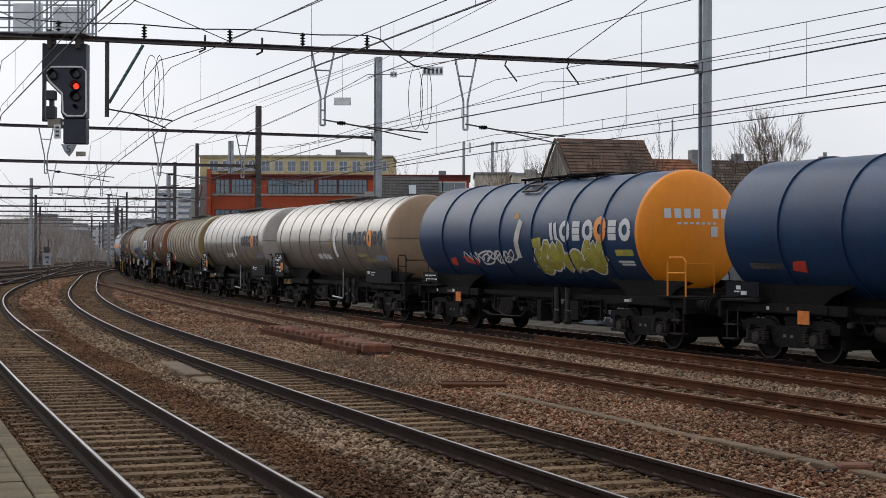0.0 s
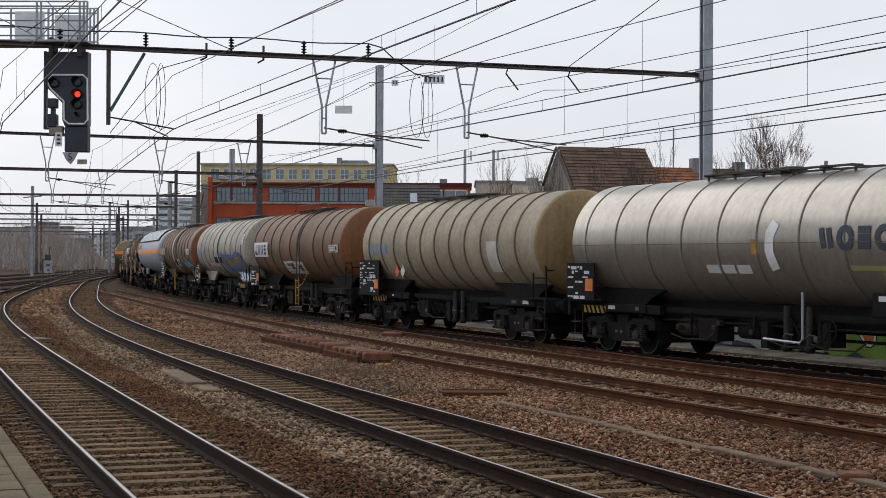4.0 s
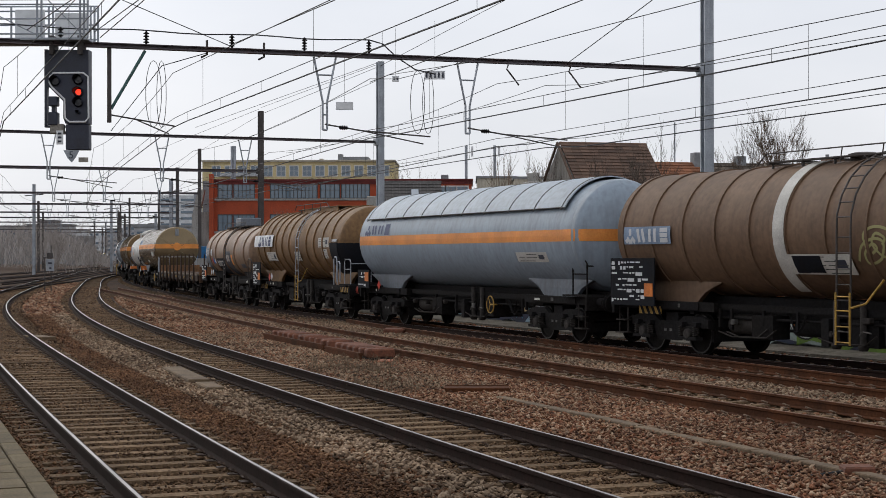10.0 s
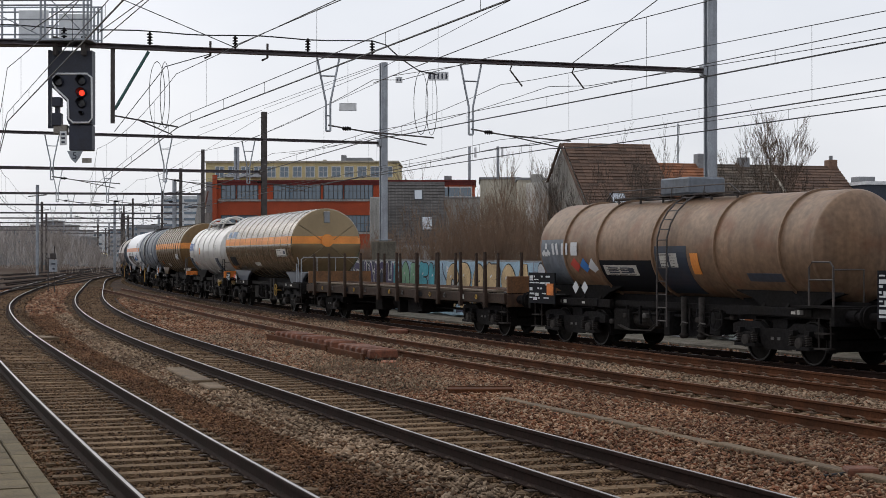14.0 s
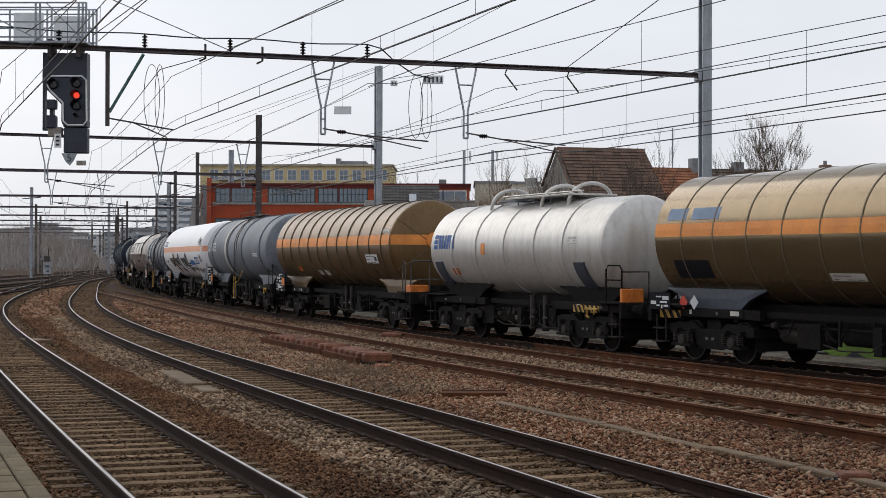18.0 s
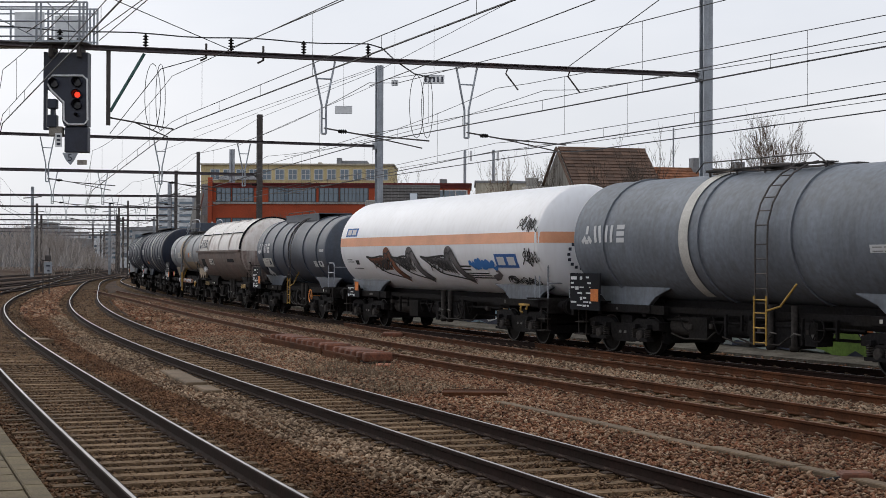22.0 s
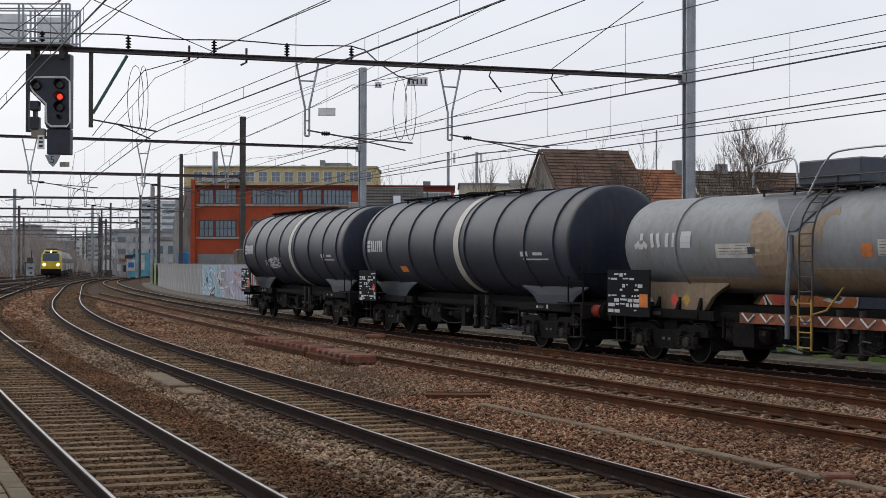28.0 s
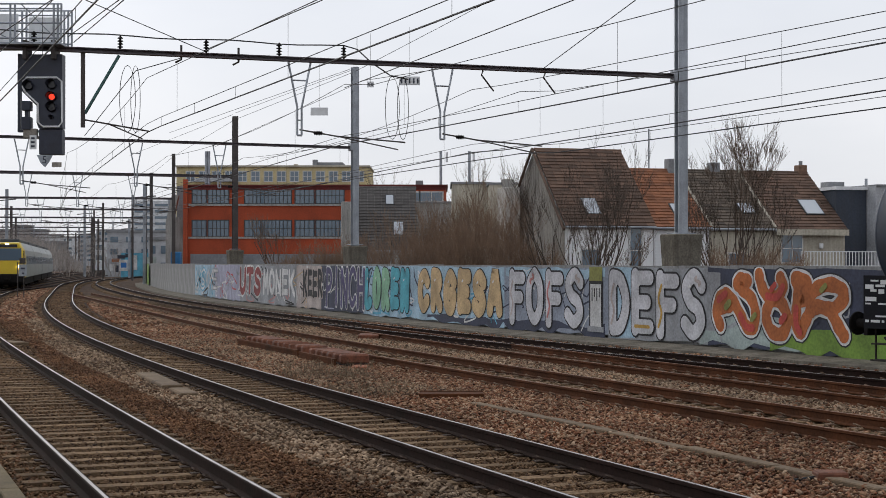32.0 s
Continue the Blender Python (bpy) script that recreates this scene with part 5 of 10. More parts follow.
    for name, w, mt, lift in (("blue spray-painted letter", 0.62, "tag_blue", 0.024), ("brown filling of the letter", 0.36, "earth", 0.036), ("yellow inner line", 0.045, "tag_yellow", 0.048)):
        for x, wd, strokes in letters:
            lines_ = []
            for q, st in enumerate(strokes):
                pts = [(X + x + px_ * wd + 0.5 * (1 - pz_), -40 + 22 * pz_) for px_, pz_ in st]
                lines_.append(ribbon(tk, eased(pts, 4) if len(pts) > 5 else pts, w, lift + 0.0012 * q))
            part("spray_tag", merge(*lines_), M[mt], root, name)
    part("spray_tag", quad_patch(tk, [[(X + 6.4, -11), (X + 11.6, -12), (X + 11.9, -15), (X + 6.5, -15)]], 0.022), M["tag_blue"], root, "blue upper edge of the piece")
    foot_y = -tk.r * math.cos(radians(-51)) - 0.02
    part("spray_tag", box(px - 1.3, px + 1.0, foot_y - 0.012, foot_y, 1.30, 1.62), M["tag_white"], root, "white sprayed foot of the piece")
    for q in range(4):
        part("spray_tag", rod([(px - 1.2 + q * 0.6, foot_y - 0.02, 1.60), (px - 0.9 + q * 0.6, foot_y - 0.02, 1.34)], 0.03, 4), M["tag_blue"], root, "blue sprayed line")
    label_board(root, tk, [(X + 10.3, X + 11.5, -17, -7)], 0.036, "ink_white")
    label_board(root, tk, [(X + 12.05, X + 12.5, 6, 26)], 0.03, "ink_white")
    for k in range(4):
        part("label_plate", patch(tk, [(X + 2.6 + k * 0.75, X + 3.1 + k * 0.75, -36, -28)], 0.03), M["band_white"] if k else M["tag_red"], root)
    part("label_board", patch(tk, [(X + 4.9, X + 5.7, -28, -16), (X + 6.4, X + 7.0, -28, -16)], 0.03), M["panel_black"], root)
    part("spray_tag", scrawl(tk, X + 0.3, X + 1.3, -50, -36, 3, 0.08, 66), M["tag_cyan"], root, "pale blue scribbled tag")
    data_panel(root, -hx + 0.15, -hx + 1.4, 1.0, 2.0, y=-1.36, seed=6)
    hazard_strip(root, hx - 2.6, hx - 1.4)
    end_rails(root, hx - 0.1, 1, M["under"])

    root, tk, L, hx, px, c = brown_tank(7, "brown_two", "red_brown_end", "weathered brown tank wagon with a white band", 10, saddle="brown_two", ring_at=[0.2 + 1.2 * k for k in range(11)], lad=8.1)
    part("white_band", patch(tk, [(tk.x0 + 5.85, tk.x0 + 6.2, -60, 80)], 0.05), M["band_white"], root)
    label_board(root, tk, [(tk.x0 + 6.2, tk.x0 + 8.1, -38, -20)], 0.05, "band_white")
    part("dark_patch", patch(tk, [(tk.x0 + 6.35, tk.x0 + 7.2, -36, -21)], 0.062), M["panel_black"], root)
    part("faded_sign", patch(tk, [(tk.x0 + 0.3, tk.x0 + 2.2, -10, 6)], 0.045), M["faded_blue"], root)
    label_board(root, tk, [(tk.x1 - 1.6, tk.x1 - 0.4, -10, 2)], 0.045, "ink_white")
    part("company_mark", marks(tk, SHORT_MARK, tk.x0 + 0.4, 0.38, -8, 4, 0.10, 0.2, 0.055), M["ink_white"], root)
    part("spray_tag", scrawl(tk, tk.x0 + 9.4, tk.x0 + 12.8, -40, -24, 7, 0.09, 71), M["tag_cyan"], root, "pale blue scribbled tag")
    part("spray_tag", scrawl(tk, tk.x0 + 8.2, tk.x0 + 9.2, -30, -8, 2, 0.06, 72), M["tag_olive"], root, "olive scribbled tag")
    part("spray_tag", scrawl(tk, tk.x0 + 11.6, tk.x0 + 13.2, -52, -44, 4, 0.06, 73), M["tag_yellow"], root, "yellow scribbled tag")
    data_panel(root, -hx + 0.1, -hx + 1.95, 1.05, 2.15, y=-1.36, seed=7)
    hazard_strip(root, -hx + 0.9, -hx + 1.8, 0.95)
    end_rails(root, hx - 0.1, 1, M["under"])

    root, tk, L, hx, px = tank_wagon(8, "blue_grey", "blue-grey gas tank wagon with orange stripe and sun shield", rings=0, stripe=(-6, 6), r=1.43, bulge=0.7, saddle="mid_grey", wheel_mat="hazard_yellow")
    shield = Tank(tk.x0, tk.x1, tk.r + 0.05, tk.zc)
    part("sun_shield", patch(shield, [(tk.x0 + 0.5, tk.x1 - 0.5, 28, 152)], 0.05, 0.03), M["pale_shield"], root, "pale metal sun shield", smooth=False)
    part("shield_rib", patch(shield, [(tk.x0 + 0.6 + k * 1.56, tk.x0 + 0.635 + k * 1.56, 25, 155) for k in range(10)], 0.062, 0.02), M["gear_grey"], root)
    part("shield_edge", patch(shield, [(tk.x0 + 0.5, tk.x1 - 0.5, 27.2, 28)], 0.06, 0.05), M["gear_grey"], root)
    part("company_mark", marks(tk, SHORT_MARK, tk.x0 + 0.5, 0.48, 8, 20, 0.13, 0.2), M["logo_navy"], root, "navy company mark of plain shapes")
    label_board(root, tk, [(tk.x0 + 12.0, tk.x0 + 13.8, -28, -17)], 0.010, "band_white")
    data_panel(root, -hx + 0.1, -hx + 1.2, 1.15, 1.75, y=-1.36, seed=8)
    diamond(root, -hx + 1.5, 1.25, -1.14, M["red_sign"])
    end_rails(root, hx - 0.1, 1, M["under"])

    root, tk, L, hx, px, c = brown_tank(9, "ochre", "ochre", "ochre brown heavily ribbed tank wagon", 11, saddle="ochre", ring_at=(0.5, 1.5, 2.5, 3.5, 4.5, 5.6, 6.7, 8.2, 9.3, 10.5, 11.7), lad=7.3, bulge=0.58, r=1.34, zc=2.68)
    part("company_board", patch(tk, [(tk.x0 - 0.1, tk.x0 + 3.1, -3, 17)], 0.055), M["white_paint"], root, "white board with navy lettering blocks")
    part("company_mark", marks(tk, SHORT_MARK, tk.x0 + 0.7, 0.46, -1, 14, 0.12, 0.2, 0.062), M["logo_navy"], root)
    label_board(root, tk, [(tk.x1 - 2.6, tk.x1 - 1.2, -6, 9)], 0.010, "band_white")
    label_board(root, tk, [(tk.x1 - 2.2, tk.x1 - 1.5, -24, -9)], 0.010, "band_white")
    label_board(root, tk, [(tk.x0 + 2.0, tk.x0 + 3.5, -28, -12)], 0.055, "band_white")
    label_board(root, tk, [(tk.x0 + 6.5, tk.x0 + 7.3, -28, -12)], 0.055, "band_white")
    data_panel(root, -hx + 0.1, -hx + 1.4, 1.0, 1.95, y=-1.36, seed=9)
    diamond(root, tk.x0 + 1.9, 1.35, -1.22, M["red_sign"])
    diamond(root, tk.x0 + 2.3, 1.38, -1.22, M["ink_white"])
    bm = turned([(tk.x1 + 0.66 * math.sin(radians(q)), (tk.r + 0.03) * math.cos(radians(q))) for q in (0, 15, 30, 45, 60, 72, 82, 90)], 64)
    bmesh.ops.delete(bm, geom=[f for f in bm.faces if f.calc_center_median().z > 0.02 or len(f.verts) > 4], context="FACES")
    bmesh.ops.translate(bm, verts=bm.verts[:], vec=(0, 0, tk.zc))
    part("lower_end", bm, M["panel_black"], root, "black painted lower half of the end", smooth=True)
    part("dark_patch", patch(tk, [(tk.x1 - 0.95, tk.x1 + 0.005, -74, 0.5)], 0.05, 0.03), M["panel_black"], root, "black painted field on the shell")
    for xa, xb, zt in ((0.05, 0.42, 2.18), (0.5, 0.82, 2.02)):
        part("hoop_rail", rod([(tk.x1 + xa, -1.50, 1.2), (tk.x1 + xa, -1.50, zt - 0.08), (tk.x1 + xa + 0.07, -1.50, zt), (tk.x1 + xb - 0.07, -1.50, zt), (tk.x1 + xb, -1.50, zt - 0.08), (tk.x1 + xb, -1.50, 1.3)], 0.026), M["galv"], root)
    zt = tk.zc + tk.r
    bm = bmesh.new()
    for yy in (-0.55, 0.55):
        bbox(bm, tk.x0 + 4.9, tk.x0 + 9.9, yy - 0.02, yy + 0.02, zt - 0.14, zt + 0.05)
    bbox(bm, tk.x0 + 4.8, tk.x0 + 10.0, -0.6, 0.6, zt + 0.05, zt + 0.08)
    part("crown_platform", bm, M["ochre"], root, "brown boxed walkway platform")
    hazard_strip(root, hx - 1.5, hx - 0.5)
    hazard_strip(root, -hx + 0.5, -hx + 1.5, 0.95)
    label_board(root, tk, [(tk.x1 - 0.6, tk.x1 + 0.0, 2, 6)], 0.06, "ink_white")
    end_rails(root, hx - 0.1, 1, M["galv"])

    root, tk, L, hx, px = tank_wagon(10, "earth", "short brown tank wagon with dark patches and roof box", rings=4, r=1.17, zc=2.41, ring_r=0.05, ring_at=(1.3, 2.9, 5.4, 7.9, 10.2), saddle="under")
    c = (tk.x0 + tk.x1) / 2
    X = tk.x0
    part("dark_patch", patch(tk, [(X + 0.05, X + 1.25, -50, 12)]), M["mid_grey"], root, "grey field behind the mark")
    part("dark_patch", patch(tk, [(X + 2.95, X + 5.35, -62, -14)]), M["panel_black"], root)
    part("dark_patch", patch(tk, [(X + 5.5, X + 6.8, -62, 2)]), M["black_tank"], root)
    label_board(root, tk, [(X + 3.1, X + 4.6, -33, -20)], 0.016, "band_white")
    part("label_marking", patch(tk, [(X + 3.3 + 0.55 * (k % 2), X + 3.75 + 0.55 * (k % 2), -30 + 3 * (k // 2), -28.6 + 3 * (k // 2)) for k in range(6)], 0.022), M["ink_dark"], root)
    label_board(root, tk, [(X + 5.7, X + 6.0, -22, -6), (X + 6.1, X + 6.4, -22, -6)], 0.016, "band_white")
    part("warning_sign", patch(tk, [(X + 6.95, X + 7.25, -30, -6)], 0.016), M["stripe_orange"], root)
    part("dark_patch", patch(tk, [(X + 8.9, X + 10.1, -38, -28)]), M["slate"], root)
    for k, (cx, mt) in enumerate(((1.75, "tag_red"), (2.2, "tag_blue"), (2.6, "ink_white"))):
        part("hazard_label", quad_patch(tk, [[(X + cx - 0.24, -19 - 2 * k), (X + cx, -30), (X + cx + 0.24, -21 - 2 * k), (X + cx, -11)]], 0.016), M[mt], root)
    part("company_mark", marks(tk, SHORT_MARK, X + 0.15, 0.40, -7, 7, 0.11, 0.2, 0.03), M["ink_white"], root)
    walkway(root, tk, c - 2.9, c + 2.4, M["dark_steel"], rail=True)
    part("top_box", box(c - 0.9, c + 0.35, -0.5, 0.5, tk.zc + tk.r + 0.08, tk.zc + tk.r + 0.48, 0.04), M["mid_grey"], root, "grey box on the walkway")
    ladder(root, tk, X + 6.0, M["dark_steel"])
    data_panel(root, -hx + 0.1, -hx + 1.5, 1.0, 1.8, y=-1.3, seed=10)
    diamond(root, tk.x0 + 1.9, 1.45, -1.2, M["ink_white"])
    diamond(root, tk.x0 + 2.35, 1.45, -1.2, M["ink_white"])
    end_rails(root, hx - 0.1, 1, M["dark_steel"])

    # the empty flat wagon with stakes
    i = 11
    prev, nxt = EDGE[10] + 1.1, EDGE[11] + 1.1
    L, mid = nxt - prev, (nxt + prev) / 2
    root = empty("flat_wagon", "empty rusty flat wagon with upright stakes and a plank deck", "flat wagon", group="wagons of the freight train")
    hx, px = add_underframe(root, L, None, "flat_rust", saddles=False)
    WAGONS.append((root, mid, px))
    for yy in (-1.28, 1.28):
        part("side_sill", box(-hx, hx, yy - 0.05, yy + 0.05, 0.93, 1.20, 0.01), M["sill_dark"], root)
    plank = mesh_of("deck_plank", box(-0.145, 0.145, -1.22, 1.22, 1.17, 1.22), M["plank_grey"])
    for k in range(int(2 * hx / 0.3)):
        shared("deck_plank", plank, root, Matrix.Translation((-hx + 0.15 + k * 0.3, 0, random.uniform(-0.008, 0.008))))
    bm = box(-0.07, 0.07, -0.05, 0.05, 0.80, 2.35)
    for v in bm.verts:
        if v.co.z > 2:
            v.co.x *= 0.55
            v.co.y *= 0.6
    stake = mesh_of("stake", bm, M["sill_dark"])
    for k in range(10):
        for yy in (-1.38, 1.38):
            shared("stake", stake, root, Matrix.Translation((-hx + 1.2 + k * (2 * hx - 2.4) / 9, yy, 0)) @ Matrix.Rotation(random.uniform(-0.015, 0.015), 4, "Y"))
    # deck timbers, a worn edge board, lashing rings and small plates on the sill
    for x0_, x1_ in ((-hx + 0.6, -hx + 5.5), (-hx + 5.6, hx - 6.0), (hx - 5.9, hx - 0.7)):
        part("edge_board", box(x0_, x1_, -1.26, -1.02, 1.23, 1.29, 0.01), M["plank_grey"], root)
    rng = random.Random(31)
    for k in range(14):
        x = -hx + 0.9 + k * (2 * hx - 1.6) / 14
        if k % 3 == 0:
            part("sill_plate", box(x, x + rng.choice((0.25, 0.5, 0.8)), -1.345, -1.332, 1.0, 1.14), M["panel_black"] if k % 2 else M["band_white"], root)
        else:
            part("lashing_ring", rod([(x + 0.06 * math.cos(q * math.pi / 4), -1.36, 1.08 + 0.06 * math.sin(q * math.pi / 4)) for q in range(9)], 0.016, 5), M["hazard_yellow"] if k % 3 == 1 else M["gear_grey"], root)
    for sd in (-1, 1):
        part("end_flap", box(sd * hx - 0.04, sd * hx + 0.04, -1.25, 1.25, 1.22, 1.68, 0.01), M["flap_wood"], root, "rusty orange-brown end board")

    root, tk, L, hx, px = tank_wagon(12, "tan_shell", "tan insulated gas tank wagon with orange stripe", rings=11, ring_r=0.010, ring_w=0.04, ring_mat="tan_seam", stripe=(1, 13), r=1.43, bulge=0.22, end="tan_shell", saddle="slate", wheel_mat="hazard_yellow", ring_at=[1.0 + 1.16 * k for k in range(11)])
    part("faded_sign", patch(tk, [(tk.x0 + 0.4, tk.x0 + 1.1, 16, 27), (tk.x0 + 1.3, tk.x0 + 2.3, 16, 27)]), M["faded_blue"], root)
    label_board(root, tk, [(tk.x0 + 10.6, tk.x0 + 12.3, -19, -7)], 0.02, "band_white")
    label_board(root, tk, [(tk.x0 + 5.7, tk.x0 + 6.7, -38, -31)], 0.02, "band_white")
    part("dark_patch", patch(tk, [(tk.x0 + 0.6, tk.x0 + 1.9, -38, -20)]), M["panel_black"], root)
    end_cross(root, tk, 0.22, M["tan_seam"], "stripe_orange", (1, 13))
    part("end_box", box(tk.x1 + 0.08, tk.x1 + 0.22, -0.12, 0.12, tk.zc + 0.85, tk.zc + 1.3, 0.02), M["dusty_grey"], root)
    data_panel(root, -hx + 0.1, -hx + 0.9, 1.12, 1.5, y=-1.3, orange=False, seed=12)
    diamond(root, -hx + 1.2, 1.3, -1.16, M["red_sign"])
    diamond(root, -hx + 1.6, 1.3, -1.16, M["ink_white"])
    hazard_strip(root, -hx + 0.2, -hx + 1.0)
    wide_rails(root, hx - 0.1, M["galv"])

    root, tk, L, hx, px = tank_wagon(13, "white_tank", "white tank wagon with tubular hoops on its crown", rings=4, r=1.28, zc=2.56, ring_r=0.025, ring_w=0.10, bulge=0.5, ring_at=(1.5, 3.1, 4.9, 6.7, 8.3))
    c = (tk.x0 + tk.x1) / 2
    walkway(root, tk, c - 2.0, c + 1.4, M["galv"])
    for xx in (c - 2.2, c + 0.9, c + 2.4):
        bm = bmesh.new()
        zt = tk.zc + tk.r
        tube(bm, [(xx + 0.12 * math.sin(q * math.pi / 14), -0.66 * math.cos(q * math.pi / 14), zt - 0.20 + 0.60 * math.sin(q * math.pi / 14) ** 0.8) for q in range(15)], 0.05, 8)
        part("crown_hoop", bm, M["white_tank"], root)
    part("crown_shelf", box(c - 1.2, c + 2.6, -0.7, 0.7, tk.zc + tk.r + 0.08, tk.zc + tk.r + 0.13, 0.01), M["white_tank"], root)
    part("crown_rail", rod([(c - 1.6, -0.75, tk.zc + tk.r), (c - 1.2, -0.75, tk.zc + tk.r + 0.16), (c + 3.4, -0.75, tk.zc + tk.r + 0.16)], 0.02), M["white_tank"], root)
    label_board(root, tk, [(tk.x0 + 8.6, tk.x0 + 9.1, 2, 12)], 0.012, "white_tank")
    part("warning_sign", patch(tk, [(tk.x0 + 3.5, tk.x0 + 3.75, -8, 6)], 0.012), M["stripe_orange"], root)
    part("hazard_plate", patch(tk, [(tk.x0 + 1.3, tk.x0 + 1.7, -36, -26)], 0.02), M["orange_plate"], root)
    part("company_mark", marks(tk, FOUR_MARK, tk.x0 + 0.2, 0.34, 0, 18, 0.12, 0.1), M["logo_blue"], root, "blue company mark of plain shapes")
    for xa, xb in ((0.3, 0.75), (8.9, 9.4)):
        part("dark_strap", patch(tk, [(tk.x0 + xa, tk.x0 + xb, -60, -17)], 0.06, 0.06), M["slate"], root)
    hazard_strip(root, hx - 2.6, hx - 1.3)
    end_rails(root, hx - 0.1, 1, M["under"])
    part("end_guard", box(hx - 0.12, hx + 0.0, -1.2, -0.6, 1.2, 1.55, 0.02), M["orange_plate"], root)

    root, tk, L, hx, px = tank_wagon(14, "tan_ribbed", "tan-brown insulated tank wagon with orange stripe", rings=11, ring_r=0.03, ring_w=0.04, ring_mat="tan_seam", stripe=(0, 13), bulge=0.25, saddle="tan_ribbed", ring_at=[0.9 + 1.2 * k for k in range(11)])
    label_board(root, tk, [(tk.x0 + 11.3, tk.x0 + 12.5, -24, -12)], 0.036, "ink_white")
    label_board(root, tk, [(tk.x1 - 0.9, tk.x1 - 0.1, 16, 20)], 0.010, "band_white")
    data_panel(root, -hx + 0.1, -hx + 1.4, 1.0, 1.75, y=-1.34, seed=14)
    part("end_guard", box(hx - 0.5, hx - 0.05, -1.2, -0.6, 1.2, 1.45, 0.02), M["orange_plate"], root)
    wide_rails(root, hx - 0.1, M["gear_grey"])
    end_cross(root, tk, 0.25, M["tan_seam"], "stripe_orange", (0, 13))
    part("label_plate", patch(tk, [(tk.x0 + 5.0, tk.x0 + 5.5, -44, -36), (tk.x0 + 5.8, tk.x0 + 6.3, -44, -36)], 0.036), M["band_white"], root)
    part("hazard_label", patch(tk, [(tk.x0 + 2.6, tk.x0 + 3.0, -38, -30)], 0.036), M["orange_plate"], root)

    def grey_tank(i, shell, label, band=True, rings=3, **k):
        root, tk, L, hx, px = tank_wagon(i, shell, label, rings=rings, ring_r=0.04, ring_w=0.07, **k)
        c = (tk.x0 + tk.x1) / 2
        walkway(root, tk, c - 2.4, c + 1.8, M["dark_steel"], rail=True)
        ladder(root, tk, tk.x0 + (7.6 if i == 15 else 6.0), M["dark_steel"], "hazard_yellow")
        if band:
            part("white_band", patch(tk, [(tk.x0 + 4.5, tk.x0 + 4.85, -62, 85)], 0.03), M["band_white"], root)
        part("company_mark", marks(tk, SHORT_MARK, tk.x0 + 0.35, 0.42, -3, 13, 0.11, 0.2), M["ink_white"], root, "white company mark of plain shapes")
        label_board(root, tk, [(tk.x0 + 10.7, tk.x0 + 11.6, -14, -8)] if i == 15 else [(tk.x0 + 8.9, tk.x0 + 10.1, -28, -18)], 0.010, "ink_white")
        data_panel(root, -hx + 0.1, -hx + 1.5, 1.0, 1.9, y=-1.36, seed=i)
        end_rails(root, hx - 0.1, 1, M["galv"] if i == 17 else M["under"])
        return root, tk, hx, c

    grey_tank(15, "mid_grey", "grey tank wagon with a white band and yellow ladder", rings=4, saddle="mid_grey", bulge=0.58, ring_at=(1.3, 5.2, 8.4, 12.2))

    root, tk, L, hx, px = tank_wagon(16, "bright_white", "white gas tank wagon with orange stripe and graffiti", rings=0, stripe=(-2, 9), r=1.5, zc=2.72, bulge=0.5, saddle="mid_grey", stripe_mat="stripe_salmon")
    c = (tk.x0 + tk.x1) / 2
    X = tk.x0
    for q, (xa, xb) in enumerate(((2.6, 4.5), (4.8, 6.5), (7.4, 9.6))):
        rng = random.Random(160 + q)
        smoke = "tag_rust" if q == 0 else "tag_smoke"
        heads, x = [], X + xa
        while x < X + xb - 0.25:
            u, w = (x - X - xa) / (xb - xa), rng.uniform(0.22, 0.4)
            heads.append([(x, -15.5 - rng.uniform(0, 2)), (x + w, -15 - rng.uniform(0, 2)), (x + w + 0.2, -19 - 17 * u - rng.uniform(0, 7)), (x + 0.16, -18 - 15 * u - rng.uniform(0, 5))])
            x += w * 0.85
        part("spray_tag", merge(*[quad_patch(tk, [h], 0.012 + 0.0006 * k) for k, h in enumerate(heads)]), M[smoke], root, "smoky sprayed letter")
        tail = eased([(X + xb - 0.25, -22), (X + xb - 0.2, -13), (X + xb + 0.05, -10), (X + xb + 0.25, -18), (X + xb + 0.5, -34), (X + xb + 1.0, -46)])
        part("spray_tag", ribbon(tk, tail, 0.34, 0.018), M[smoke], root, "smoky sprayed tail")
        part("spray_tag", merge(*[ribbon(tk, [(x + dx, g + da) for x, g in tail], 0.05, 0.021) for dx, da in ((-0.17, -1), (0.17, 1))],
                                ribbon(tk, eased([(X + xa - 0.1, -15), (X + xa + 0.5, -16.5), (X + xb - 0.6, -14.5), (X + xb - 0.3, -16)]), 0.06, 0.020),
                                ribbon(tk, eased([(X + xa - 0.1, -15), (X + xa + 0.5, -24), (X + xa + 1.2, -36), (X + xb + 0.2, -42), (X + xb + 1.0, -47)]), 0.06, 0.020)), M["tag_black"], root, "black outline of the letter")
        part("spray_tag", scrawl(tk, X + xa + 0.5, X + xb - 0.1, -33, -19, 4, 0.05, 160 + q, 0.023), M["tag_black"], root)
    part("company_mark", patch(tk, [(X + 0.5, X + 1.6, 11, 22)]), M["logo_blue"], root, "blue company panel with white squares")
    part("company_mark", patch(tk, [(X + 12.7, X + 14.1, -28, -13)]), M["logo_blue"], root, "blue company panel with white squares")
    part("company_mark_field", patch(tk, [(X + 0.65, X + 1.0, 13, 20), (X + 1.1, X + 1.45, 13, 20), (X + 12.85, X + 13.3, -25, -16), (X + 13.5, X + 13.95, -25, -16)], 0.014), M["ink_white"], root)
